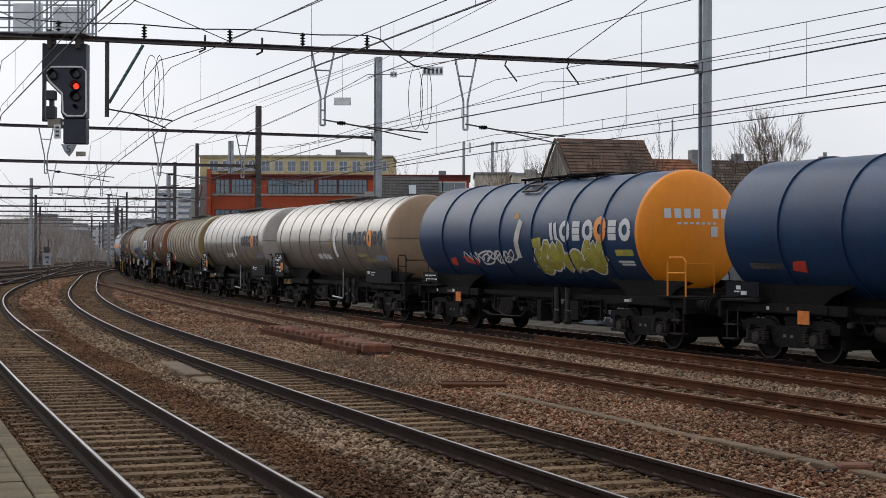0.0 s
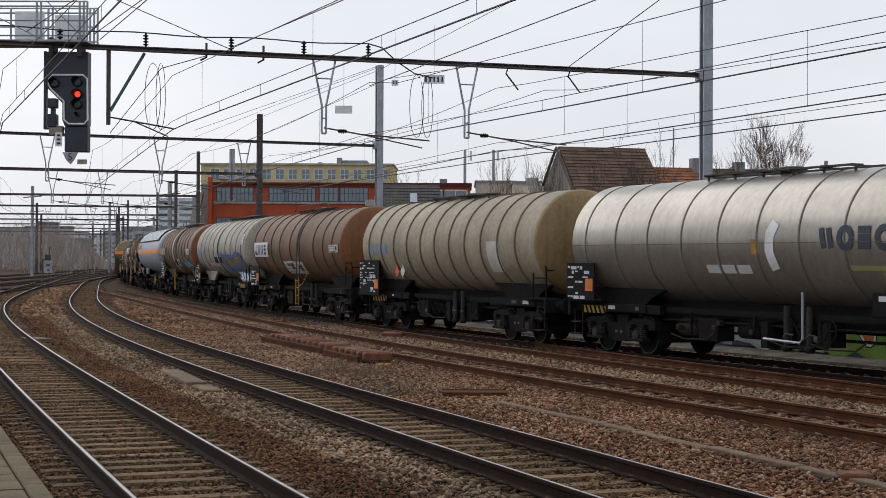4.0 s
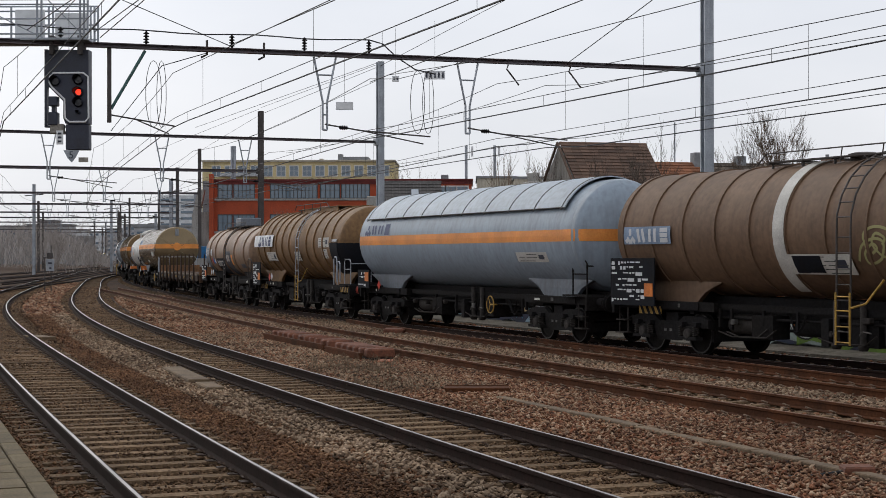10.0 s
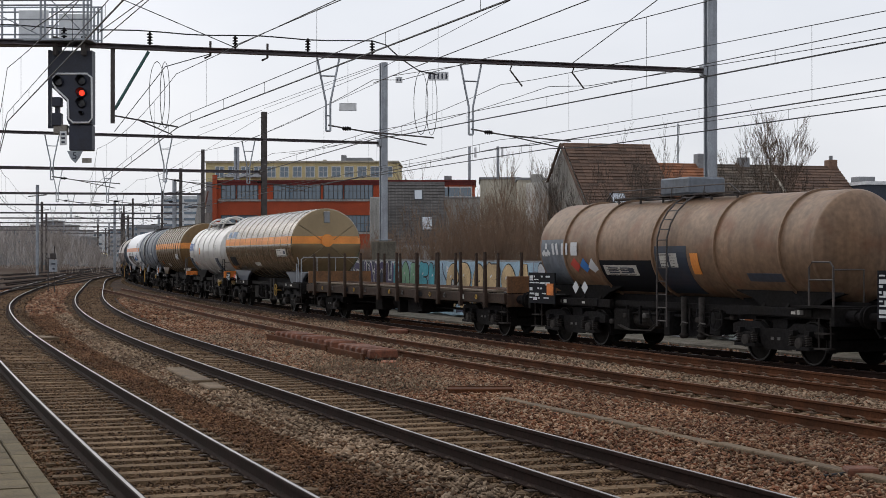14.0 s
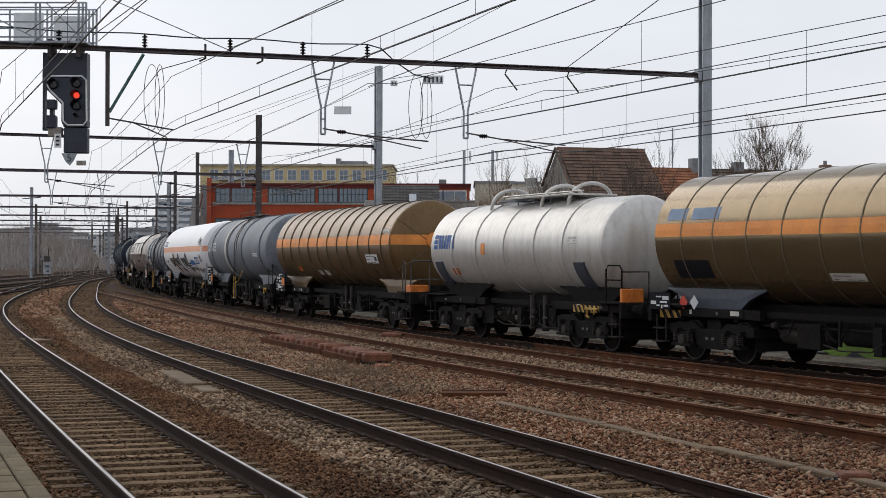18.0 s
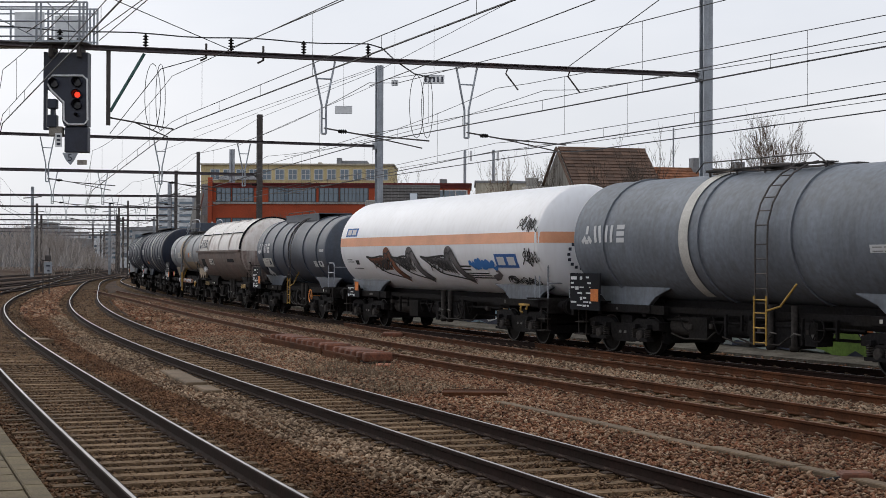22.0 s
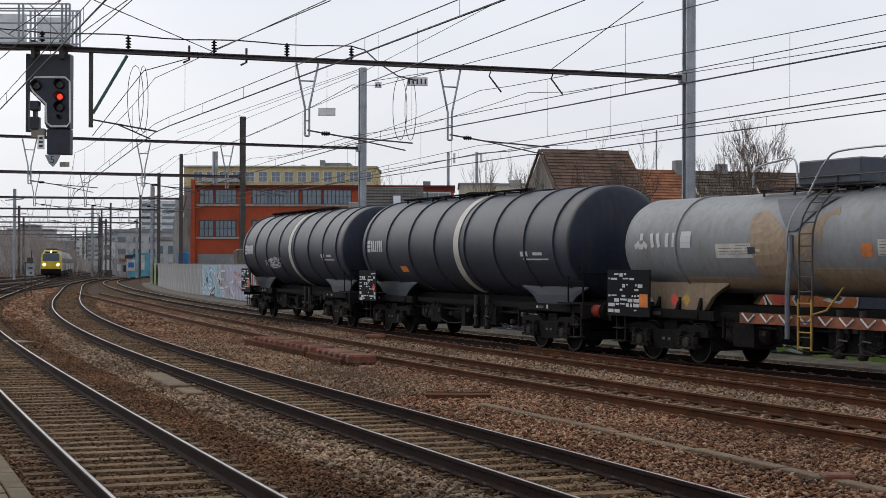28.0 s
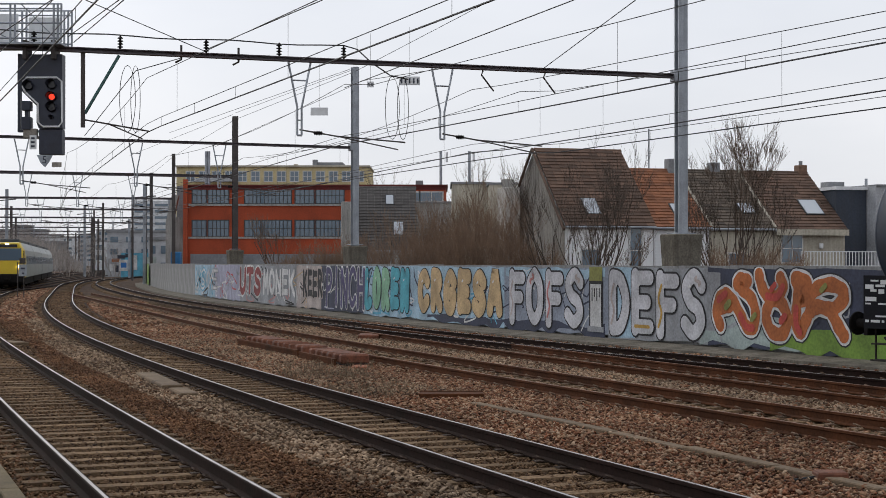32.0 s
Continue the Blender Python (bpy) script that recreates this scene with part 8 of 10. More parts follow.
def build_graffiti():
    g = empty("graffiti", "row of large colourful painted letters along the wall", "graffiti", kind="structure")
    for s0, s1, c in ((150, 140, "green"), (133, 126, "green"), (77.5, 68, "sky"), (68, 59, "lilac"), (59, 46.2, "midgrey"), (46.2, 41.3, "pale"), (41.3, 34.2, "navy_bg"), (34.2, 27.3, "sky"), (27.3, 18.6, "sky"),
                      (18.6, 11.2, "bluegrey"), (11.2, 5.8, "midgrey"), (5.8, -1.8, "navy_bg"), (-1.8, -12, "navy_bg"), (-12, -40, "midgrey")):
        wall_sheet("field", s0, s1, -0.05, 2.06, c, g, 0.008, 0.06)
    wall_sheet("field", 34.4, 18.6, 1.55, 2.07, "sky", g, 0.012, 0.10)
    wall_sheet("field", 26, 19, -0.05, 0.30, "navy_bg", g, 0.012, 0.18)
    wall_sheet("field", 20.5, 11.4, -0.05, 0.35, "navy_bg", g, 0.0125, 0.2)
    wall_sheet("field", 11.0, 9.6, -0.05, 2.05, "sky", g, 0.0128, 0.03)
    wall_sheet("field", 18.5, 11.4, 1.7, 2.07, "sky", g, 0.012, 0.12)
    wall_sheet("field", 6.2, 1.8, -0.05, 0.85, "grey_green", g, 0.012, 0.14)
    wall_sheet("field", 3.0, -12, -0.05, 0.55, "green", g, 0.016, 0.16)
    wall_sheet("field", 6.1, 5.2, 0.4, 2.0, "midgrey", g, 0.013, 0.1)
    # loose sprayed loops between and behind the words
    rng = random.Random(44)
    for s0, s1, n, w, tones in ((77, 68, 10, 0.13, ("white", "black", "cyan")), (68, 59, 16, 0.09, ("midgrey", "white", "lilac", "pink_red")), (59, 46, 14, 0.08, ("white", "black", "pink")),
                                (46, 41.3, 8, 0.07, ("white", "tan", "black")), (41, 34.3, 8, 0.06, ("lilac", "white")), (34, 27.5, 16, 0.07, ("navy_bg", "white", "cyan")),
                                (27.3, 18.8, 16, 0.07, ("navy_bg", "white", "cyan")), (18.5, 11.5, 8, 0.05, ("white", "navy_bg")), (5.5, -2, 10, 0.05, ("navy_bg", "midgrey"))):
        for k in range(n):
            c, zc = s1 + (s0 - s1) * (k + rng.random()) / n, rng.uniform(0.15, 1.7)
            pts = [(c + rng.uniform(-0.7, 0.7) * (1 + s0 / 90), min(1.95, max(0.05, zc + rng.uniform(-0.6, 0.6)))) for q in range(5)]
            stroke(pts, w * rng.uniform(0.7, 1.3), 0.0145 + 0.0003 * (k % 8), tones[k % len(tones)], g, "sprayed_loop")
    for text, s0, s1, z0, z1, fill, line, slant, inner, fat, edge in WORDS:
        wall_text(text, s0, s1, z0, z1, fill, line, g, slant, inner, fat, edge)
    for k, st in enumerate(ORANGE_PIECE):
        stroke(st, 0.58, 0.0195 + 0.0004 * k, "black", g, "letter_shade")
        stroke(st, 0.50, 0.0235 + 0.0004 * k, "white", g, "letter_outline")
    for k, st in enumerate(ORANGE_PIECE):
        stroke(st, 0.37, 0.030 + 0.0007 * k, "rust", g, "letter_stroke", 0.08)
        if k in (0, 1, 3, 5):
            stroke(st[2:5], 0.2, 0.040 + 0.0007 * k, "pink_red", g, "colour_fade")
    for k, (q, w, c) in enumerate((((4.9, 1.0), 0.2, "olive"), ((3.75, 0.7), 0.16, "olive"), ((2.5, 0.7), 0.2, "pink_red"), ((0.9, 1.5), 0.15, "olive"), ((2.9, 1.5), 0.16, "pink_red"))):
        stroke([q, (q[0] - 0.15, q[1] + 0.12)], w, 0.046 + 0.0005 * k, c, g, "colour_fade")
    # a white drip-topped post between the two words
    m = wall_pose(11.95, 0.145)
    for nm, mt, x0, x1, z0, z1, d in (("painted_post_edge", "black", -0.42, 0.42, 0.05, 1.62, 0.02), ("painted_post", "white", -0.33, 0.33, 0.2, 1.52, 0.028), ("painted_base", "midgrey", -0.5, 0.5, 0.05, 0.22, 0.034)):
        bm = box(x0, x1, -d - 0.004, -d, z0, z1)
        bmesh.ops.transform(bm, matrix=m, verts=bm.verts[:])
        part(nm, bm, M["spray_" + mt], g)
    bm = bmesh.new()
    for q in range(4):
        bbox(bm, -0.24 + q * 0.15, -0.19 + q * 0.15, -0.038, -0.034, 1.0 + 0.12 * (q % 2), 1.4)
    bmesh.ops.transform(bm, matrix=m, verts=bm.verts[:])
    part("painted_drips", bm, M["spray_black"], g)
    bm = box(-0.4, 0.4, -0.03, -0.026, 1.62, 2.05)
    bmesh.ops.transform(bm, matrix=m, verts=bm.verts[:])
    part("painted_flame", bm, M["spray_olive"], g)


build_graffiti()


# ---------------------------------------------------------------- buildings behind the wall
def facade(name, colour, **k):
    M[name] = mat(name, colour, 0.9, **{"vary": 0.22, "scale": 0.5, "fine": 8, "bump": 0.15, "streak": 0.25, **k})


facade("red_cladding", (0.36, 0.062, 0.022), streak=0.12)
facade("dark_red", (0.13, 0.02, 0.018))
facade("yellow_render", (0.58, 0.48, 0.26), streak=0.15)
facade("white_render", (0.84, 0.84, 0.84), streak=0.1, vary=0.1)
facade("cream_render", (0.46, 0.42, 0.34))
facade("grey_render", (0.33, 0.32, 0.30), streak=0.4)
facade("gable_render", (0.50, 0.47, 0.43), streak=0.5, bump=0.4)
facade("slate_render", (0.045, 0.055, 0.075))
facade("far_grey", (0.40, 0.41, 0.43), streak=0.1)
facade("far_white", (0.62, 0.64, 0.66), streak=0.1)
facade("far_dark", (0.22, 0.225, 0.235), streak=0.1)
M["tile_brown"] = mat("brown_roof_tile", (0.125, 0.072, 0.048), 0.85, vary=0.35, scale=1.2, fine=12, bump=0.3, random_tone=0.38)
M["tile_orange"] = mat("orange_roof_tile", (0.26, 0.10, 0.045), 0.85, vary=0.3, scale=1.2, fine=12, bump=0.3, random_tone=0.3)
M["tile_grey"] = mat("mossy_grey_tile", (0.115, 0.088, 0.066), 0.9, vary=0.4, scale=0.9, fine=12, bump=0.3, random_tone=0.42)
M["tile_slate"] = mat("slate_roofing", (0.10, 0.092, 0.088), 0.8, vary=0.35, scale=0.9, fine=10, bump=0.3, random_tone=0.2)
M["window_frame"] = plain("window_frame_white", (0.55, 0.55, 0.54), 0.5)
M["frame_dark"] = plain("window_frame_dark", (0.03, 0.035, 0.04), 0.5)
M["bark"] = mat("bark", (0.075, 0.056, 0.043), 0.95, vary=0.4, scale=3, fine=20, bump=0.4)
M["twig"] = mat("twig", (0.14, 0.098, 0.07), 0.95, vary=0.35, scale=1.5, fine=12, bump=0.1)
M["twig_brown"] = mat("brown_twig", (0.21, 0.135, 0.088), 0.95, vary=0.35, scale=1.0, fine=12, bump=0.1)
M["dry_stalk"] = mat("dry_stalk", (0.16, 0.115, 0.07), 0.95, vary=0.4, scale=3, fine=20)
# far twigs: haze of distance is mixed into these two pale colours
M["bank_twig"] = mat("haze_paled_bank_twig", (0.40, 0.36, 0.335), 0.95, vary=0.25, scale=0.3, fine=6, bump=0.05)
M["far_twig"] = mat("haze_paled_twig", (0.27, 0.235, 0.21), 0.95, vary=0.25, scale=1.0, fine=12, bump=0.05)
M["blue_tank"] = mat("blue_plastic", (0.015, 0.14, 0.33), 0.5, vary=0.2)
M["grass"] = mat("grass", (0.09, 0.13, 0.025), 0.95, vary=0.4, scale=6, fine=40, bump=0.4)


def window(parent, x0, x1, z0, z1, y, nx=2, nz=1, frame="window_frame", t=0.07):
    """A window in a wall that faces -y: pane, frame and bars."""
    win = part("window", box(x0, x1, y - 0.02, y + 0.06, z0, z1), M["pane"], parent)
    fr = bmesh.new()
    bbox(fr, x0 - t, x1 + t, y - 0.05, y + 0.02, z1, z1 + t)
    bbox(fr, x0 - t, x1 + t, y - 0.07, y + 0.02, z0 - t, z0)
    bbox(fr, x0 - t, x0, y - 0.05, y + 0.02, z0, z1)
    bbox(fr, x1, x1 + t, y - 0.05, y + 0.02, z0, z1)
    for i in range(1, nx):
        xx = x0 + (x1 - x0) * i / nx
        bbox(fr, xx - t / 3, xx + t / 3, y - 0.045, y - 0.02, z0, z1)
    for i in range(1, nz):
        zz = z0 + (z1 - z0) * i / nz
        bbox(fr, x0, x1, y - 0.04, y - 0.02, zz - t / 4, zz + t / 4)
    part("window_frame", fr, M[frame], win)
    return win


def build_red_building():
    Y = 165.0
    b = empty("office_building", "red-clad three-storey office block with strips of gridded windows", "building")
    x0, x1 = -26.93, 0.35
    z = lambda v: 2.187 + (464.85 - v) * Y / 2800
    part("wall", box(x0, x1, Y, Y + 14, -0.3, z(330)), M["red_cladding"], b)
    part("roof_edge", box(x0 - 0.15, x1 + 0.15, Y - 0.2, Y + 14.2, z(330), z(327)), M["dark_red"], b, "dark red roof edging")
    part("parapet_band", box(x0 - 0.05, x1, Y - 0.08, Y - 0.002, z(332) - 0.25, z(330)), M["dark_red"], b, "dark red band")
    part("corner_fin", box(x0 - 0.1, x0 + 0.35, Y - 0.45, Y, -0.3, z(318)), M["red_cladding"], b)
    for v0, v1 in ((360, 333), (418, 391)):
        part("sill_band", box(x0 + 0.4, -10.14, Y - 0.12, Y - 0.004, z(v0) - 0.28, z(v0) - 0.08), M["grey_render"], b, "pale sill band")
        for a, c, n in ((341, 364, 3), (369, 404, 5), (434, 515, 12), (523, 555, 4), (560, 608, 7)):
            window(b, (a - 784) * Y / 2800, (c - 784) * Y / 2800, z(v0), z(v1), Y, max(2, n), 2, "frame_dark", 0.11)
    for a, c in ((640, 655), (660, 672), (726, 742), (744, 783)):
        window(b, (a - 784) * Y / 2800, (c - 784) * Y / 2800, z(356), z(341), Y, 2, 1, "window_frame", 0.12)
    part("ground_floor_band", box(x0 + 0.6, -10.14, Y - 0.06, Y - 0.003, -0.3, z(450)), M["far_dark"], b)
    part("roof_hut", box(-2.89, -2.12, Y + 2, Y + 4, z(330), z(318)), M["far_dark"], b)
    for u in (352, 357, 780, 832):
        part("roof_mast", rod([((u - 784) * Y / 2800, Y + 5, z(330)), ((u - 784) * Y / 2800, Y + 5, z(262))], 0.16, 6), M["galv"], b)
    part("roof_lattice", merge(*[rod([(-25.46, Y + 5, z(320 - q * 12)), (-25.16, Y + 5, z(308 - q * 12))], 0.05, 4) for q in range(4)]), M["galv"], b)
    for u in (785, 834):
        part("antenna", box((u - 1.2 - 784) * Y / 2800 + 0.3, (u + 3 - 784) * Y / 2800 + 0.3, Y + 4.8, Y + 5.1, z(282), z(264)), M["white_paint"], b)
    # the stair tower at its end
    t = empty("stair_tower", "pale grey concrete stair tower beside the red block", "building")
    part("wall", box(-28.69, -27.15, 166, 176, -0.3, 6.92), M["grey_render"], t)
    part("upper_wall", box(-28.60, -27.69, 170, 178, 1.87, 10.37), M["far_dark"], t)
    part("buttress", merge(rod([(-28.69, 166.00, 1.88), (-28.69, 166.00, 6.33), (-28.04, 166.00, 9.29)], 0.5, 4)), M["grey_render"], t)


def build_yellow_building():
    Y = 235.0
    b = empty("apartment_building", "pale yellow flat-roofed apartment block", "building")
    z = lambda v: 2.187 + (464.85 - v) * Y / 2800
    part("wall", box(-39.61, -10.99, Y, Y + 14, -0.3, z(296)), M["yellow_render"], b)
    part("roof_edge", box(-39.70, -10.83, Y - 0.3, Y + 14.3, z(296), z(293)), M["cream_render"], b)
    part("lift_hut", box(-19.47, -15.02, Y + 2, Y + 8, z(293), z(286)), M["far_dark"], b)
    part("chimney", box(-19.47, -18.80, Y + 1, Y + 3, z(293), z(282)), M["far_dark"], b)
    part("chimney", box(-22.24, -21.74, Y + 1, Y + 3, z(293), z(290)), M["cream_render"], b)
    for a in range(330, 650, 23):
        window(b, (a - 784) * Y / 2800, (a + 14 - 784) * Y / 2800, z(321), z(304), Y, 2, 2, "window_frame", 0.12)
    part("balcony_band", box(-36.84, -30.55, Y - 0.8, Y - 0.01, z(322), z(316)), M["far_grey"], b)


def tiled_roof(parent, u0, u1, va, za, vb, zb, material, dz=0.30, name="roof_tile", wide=0.5):
    """A roof slope covered with overlapping courses; tiles are parts."""
    n = max(2, int(math.hypot(vb - va, zb - za) / dz))
    slope = math.atan2(zb - za, vb - va)
    rowlen = math.hypot(vb - va, zb - za) / n
    cols = max(1, int((u1 - u0) / wide))
    w = (u1 - u0) / cols
    bm = bmesh.new()
    bbox(bm, -w / 2 + 0.006, w / 2 - 0.006, -0.03, rowlen + 0.05, 0.0, 0.085)
    me = mesh_of(name, bm, material)
    for i in range(n):
        f = i / n
        for j in range(cols):
            m = Matrix.Translation((u0 + w * (j + 0.5), va + (vb - va) * f, za + (zb - za) * f + 0.035)) @ Matrix.Rotation(slope - 0.15, 4, "X")
            shared(name, me, parent, m @ Matrix.Translation((0, 0, random.uniform(0, 0.012))))


def house(label, origin, ang, width, depth, eave, ridge, wall_mat, tile_mat, side=True, back=2.0):
    """A terraced house: walls, a pitched roof of tiles with its ridge along the front."""
    h = empty("terraced_house", label, "house", group="terraced houses", m=Matrix.Translation(origin) @ Matrix.Rotation(ang, 4, "Z"))
    bm = bmesh.new()
    pts = [(0, -0.4), (depth * 2, -0.4), (depth * 2, eave), (depth, ridge - 0.06), (0, eave - 0.02)]
    a = [bm.verts.new((0, v, z)) for v, z in pts]
    b = [bm.verts.new((width, v, z)) for v, z in pts]
    bm.faces.new(a)
    bm.faces.new(b[::-1])
    for k in range(5):
        q = (k + 1) % 5
        bm.faces.new((a[k], b[k], b[q], a[q]))
    bmesh.ops.recalc_face_normals(bm, faces=bm.faces[:])
    part("wall", bm, M[wall_mat], h)
    tiled_roof(h, -0.06, width + 0.06, -0.25, eave - 0.18, depth, ridge, M[tile_mat])
    part("ridge_cap", rod([(-0.08, depth, ridge + 0.03), (width + 0.08, depth, ridge + 0.03)], 0.1, 8), M[tile_mat], h)
    part("gutter", rod([(-0.05, -0.32, eave - 0.2), (width + 0.05, -0.32, eave - 0.2)], 0.07, 8), M["galv"], h)
    return h


def roof_window(h, u, f, depth, eave, ridge, w=0.7, hgt=1.0):
    slope = math.atan2(ridge - eave, depth)
    m = Matrix.Translation((u, depth * f, eave + (ridge - eave) * f + 0.05)) @ Matrix.Rotation(slope, 4, "X")
    bm = bmesh.new()
    bbox(bm, -w / 2 - 0.06, w / 2 + 0.06, -hgt / 2 - 0.06, hgt / 2 + 0.06, 0, 0.12)
    win = part("roof_window", bm, M["frame_dark"], h)
    win.matrix_basis = m
    pn = part("pane", box(-w / 2, w / 2, -hgt / 2, hgt / 2, 0.12, 0.135), M["sky_pane"], win)


def build_houses():
    # pale skylight glass: the sky's reflection is put into its colour
    M["sky_pane"] = glass_like("sky_tinted_roof_pane", (0.45, 0.48, 0.52), 0.15)
    ang = radians(16)
    c, s = math.cos(ang), math.sin(ang)
    o = Vector((6.79, 88, 0))
    at = lambda u: (o.x + c * u, o.y + s * u, 0)
    e, r = 4.36, 8.80
    h = house("tall house with brown tiled roof and white rendered front", at(0), ang, 5.3, 5.0, e, r, "white_render", "tile_brown")
    # rough grey party wall at its side, with a flue
    v = bmesh.new()
    q = [v.verts.new(p) for p in ((-0.1, -0.2, -0.4), (-0.1, 10.2, -0.4), (-0.1, 10.2, e), (-0.1, 5.0, r - 0.02), (-0.1, -0.2, e - 0.2))]
    v.faces.new(q)
    bmesh.ops.solidify(v, geom=v.faces[:], thickness=0.25)
    part("gable_wall", v, M["gable_render"], h, "rough pale rendered gable")
    part("verge", rod([(-0.2, -0.35, e - 0.35), (-0.2, 5.0, r + 0.04), (-0.2, 10.2, e)], 0.09, 6), M["tile_brown"], h)
    part("party_wall", box(-1.3, -0.4, 6.6, 8.2, -0.4, e + 2.3, 0.03), M["gable_render"], h)
    part("flue", box(-0.75, -0.2, 8.3, 9.0, -0.4, e + 2.9, 0.03), M["grey_render"], h)
    window(h, 3.9, 4.55, 1.6, e - 0.25, 0.0, 1, 2, "window_frame", 0.12)
    window(h, 1.0, 2.0, 2.0, 2.9, 0.0, 2, 1)
    roof_window(h, 1.9, 0.2, 5.0, e, r, 0.8, 1.3)
    part("aerial", rod([(7.2, 5, r - 1.0), (7.2, 5, r + 1.4)], 0.05, 5), M["galv"], h)
    e2, r2 = 4.32, 7.68
    h = house("low house with bright orange tiled roof and white boarded front", at(5.35), ang, 3.4, 4.6, e2, r2, "white_render", "tile_orange")
    roof_window(h, 2.0, 0.25, 4.6, e2, r2, 0.8, 0.9)
    boards = mesh_of("board", box(0, 3.3, -0.06, -0.02, 0.0, 0.19), M["white_paint"])
    for k in range(14):
        shared("board", boards, h, Matrix.Translation((0.05, 0, e2 - 0.45 - k * 0.2)))
    part("chimney", box(2.8, 3.4, 4.2, 4.9, r2 - 0.4, r2 + 0.7, 0.03), M["far_dark"], h)
    e3, r3 = 4.28, 7.67
    h = house("house with mossy grey-brown tiled roof", at(8.8), ang, 4.0, 4.6, e3, r3, "cream_render", "tile_grey")
    window(h, 1.2, 2.2, 1.4, 2.7, 0.0, 2, 2)
    part("verge", rod([(0, -0.25, e3 - 0.05), (0, 4.6, r3 + 0.1)], 0.11, 5), M["cream_render"], h)
    part("chimney", box(2.2, 2.8, 4.4, 5.0, r3 - 0.3, r3 + 0.55, 0.03), M["far_dark"], h)
    roof_window(h, 2.9, 0.28, 4.6, e3, r3, 0.8, 0.9)
    e4, r4 = 4.21, 7.66
    h = house("house with red-brown tiled roof, skylight and cream front", at(12.85), ang, 4.6, 4.6, e4, r4, "cream_render", "tile_brown")
    part("verge", rod([(0, -0.25, e4 - 0.05), (0, 4.6, r4 + 0.1)], 0.11, 5), M["cream_render"], h)
    roof_window(h, 3.2, 0.33, 4.6, e4, r4, 1.1, 1.4)
    part("chimney", box(4.0, 4.55, 4.3, 5.0, r4 - 0.5, r4 + 0.5, 0.04), M["tile_brown"], h)
    part("chimney_pot", rod([(4.25, 4.6, r4 + 0.45), (4.25, 4.6, r4 + 0.75)], 0.12, 8), M["far_dark"], h)
    window(h, 0.5, 1.8, 2.2, 3.8, 0.0, 2, 2)
    part("wall_lamp", box(2.9, 3.1, -0.2, -0.01, 3.0, 3.3, 0.02), M["white_paint"], h)
    part("fascia", box(-0.02, 4.65, -0.42, -0.33, e4 - 0.45, e4 - 0.1), M["cream_render"], h)
    # dark flat-roofed block and its pale neighbour at the end of the row
    b = empty("flat_roofed_house", "dark slate flat-roofed house with white roof edge", "house", m=Matrix.Translation((23.37, 94, 0)) @ Matrix.Rotation(ang, 4, "Z"))
    part("wall", box(0, 2.0, 0, 8, -0.4, 6.51), M["slate_render"], b)
    part("roof_edge", box(-0.1, 2.05, -0.1, 8.1, 6.51, 6.71), M["white_paint"], b)
    part("side_wing", box(2.05, 7.0, -1.0, 8, -0.4, 6.71), M["far_grey"], b)
    part("wing_edge", box(2.05, 7.1, -1.1, 8.1, 6.71, 6.81), M["far_dark"], b)
    part("chimney", box(1.2, 2.3, 3, 4, 6.71, 7.15, 0.02), M["far_dark"], b)
    part("flue_pipe", rod([(3.2, 2, 6.71), (3.2, 2, 7.32)], 0.09, 8), M["galv"], b)
    window(b, 2.5, 3.4, 3.3, 4.8, -1.0, 1, 1, "frame_dark")
    # white balcony rail in front of the last houses
    rail = empty("balcony_railing", "white-painted balcony railing behind the wall", "railing")
    x0, x1, z0, z1 = 19.47, 23.83, 1.97, 2.80
    part("top_rail", box(x0, x1, 86.0, 86.06, z1 - 0.05, z1), M["white_paint"], rail)
    part("low_rail", box(x0, x1, 86.0, 86.06, z0, z0 + 0.05), M["white_paint"], rail)
    bar = mesh_of("baluster", box(-0.02, 0.02, 85.99, 86.03, z0, z1), M["white_paint"])
    for k in range(26):
        shared("baluster", bar, rail, Matrix.Translation((x0 + (x1 - x0) * k / 25, 0, 0)))
    # slate-hung house before the red block, and cream flat-roofed annexes
    e5, r5 = 3.23, 7.93
    h = house("old house with dark slate roof and small skylights", (-6.57, 118, 0), radians(4), 4.7, 4.0, e5, r5, "grey_render", "tile_slate")
    roof_window(h, 2.7, 0.78, 4.0, e5, r5, 0.55, 0.9)
    roof_window(h, 3.3, 0.30, 4.0, e5, r5, 0.7, 1.3)
    part("gable_wall", box(-1.0, -0.1, 0.0, 5.0, -0.4, r5 - 1.2, 0.05), M["grey_render"], h)
    part("ground_wall", box(0.0, 4.7, -1.2, -0.3, -0.4, e5 - 0.2), M["grey_render"], h)
    for a, b_, v, Y, mt in ((730, 800, 360, 125, "grey_render"), (800, 868, 326, 112, "cream_render"), (866, 914, 327, 108, "cream_render")):
        bld = empty("annex_building", "plain flat-roofed rendered annex", "building", group="annexes behind the wall")
        x0, x1, zt = (a - 784) * Y / 2800, (b_ - 784) * Y / 2800, 2.187 + (464.85 - v) * Y / 2800
        part("wall", box(x0, x1, Y, Y + 8, -0.4, zt), M[mt], bld)
        part("roof_edge", box(x0 - 0.1, x1 + 0.1, Y - 0.1, Y + 8.1, zt, zt + 0.15), M["far_dark"], bld)
        if b_ == 914:
            window(bld, 4.40, 4.82, 5.46, 6.35, Y, 1, 2, "frame_dark")


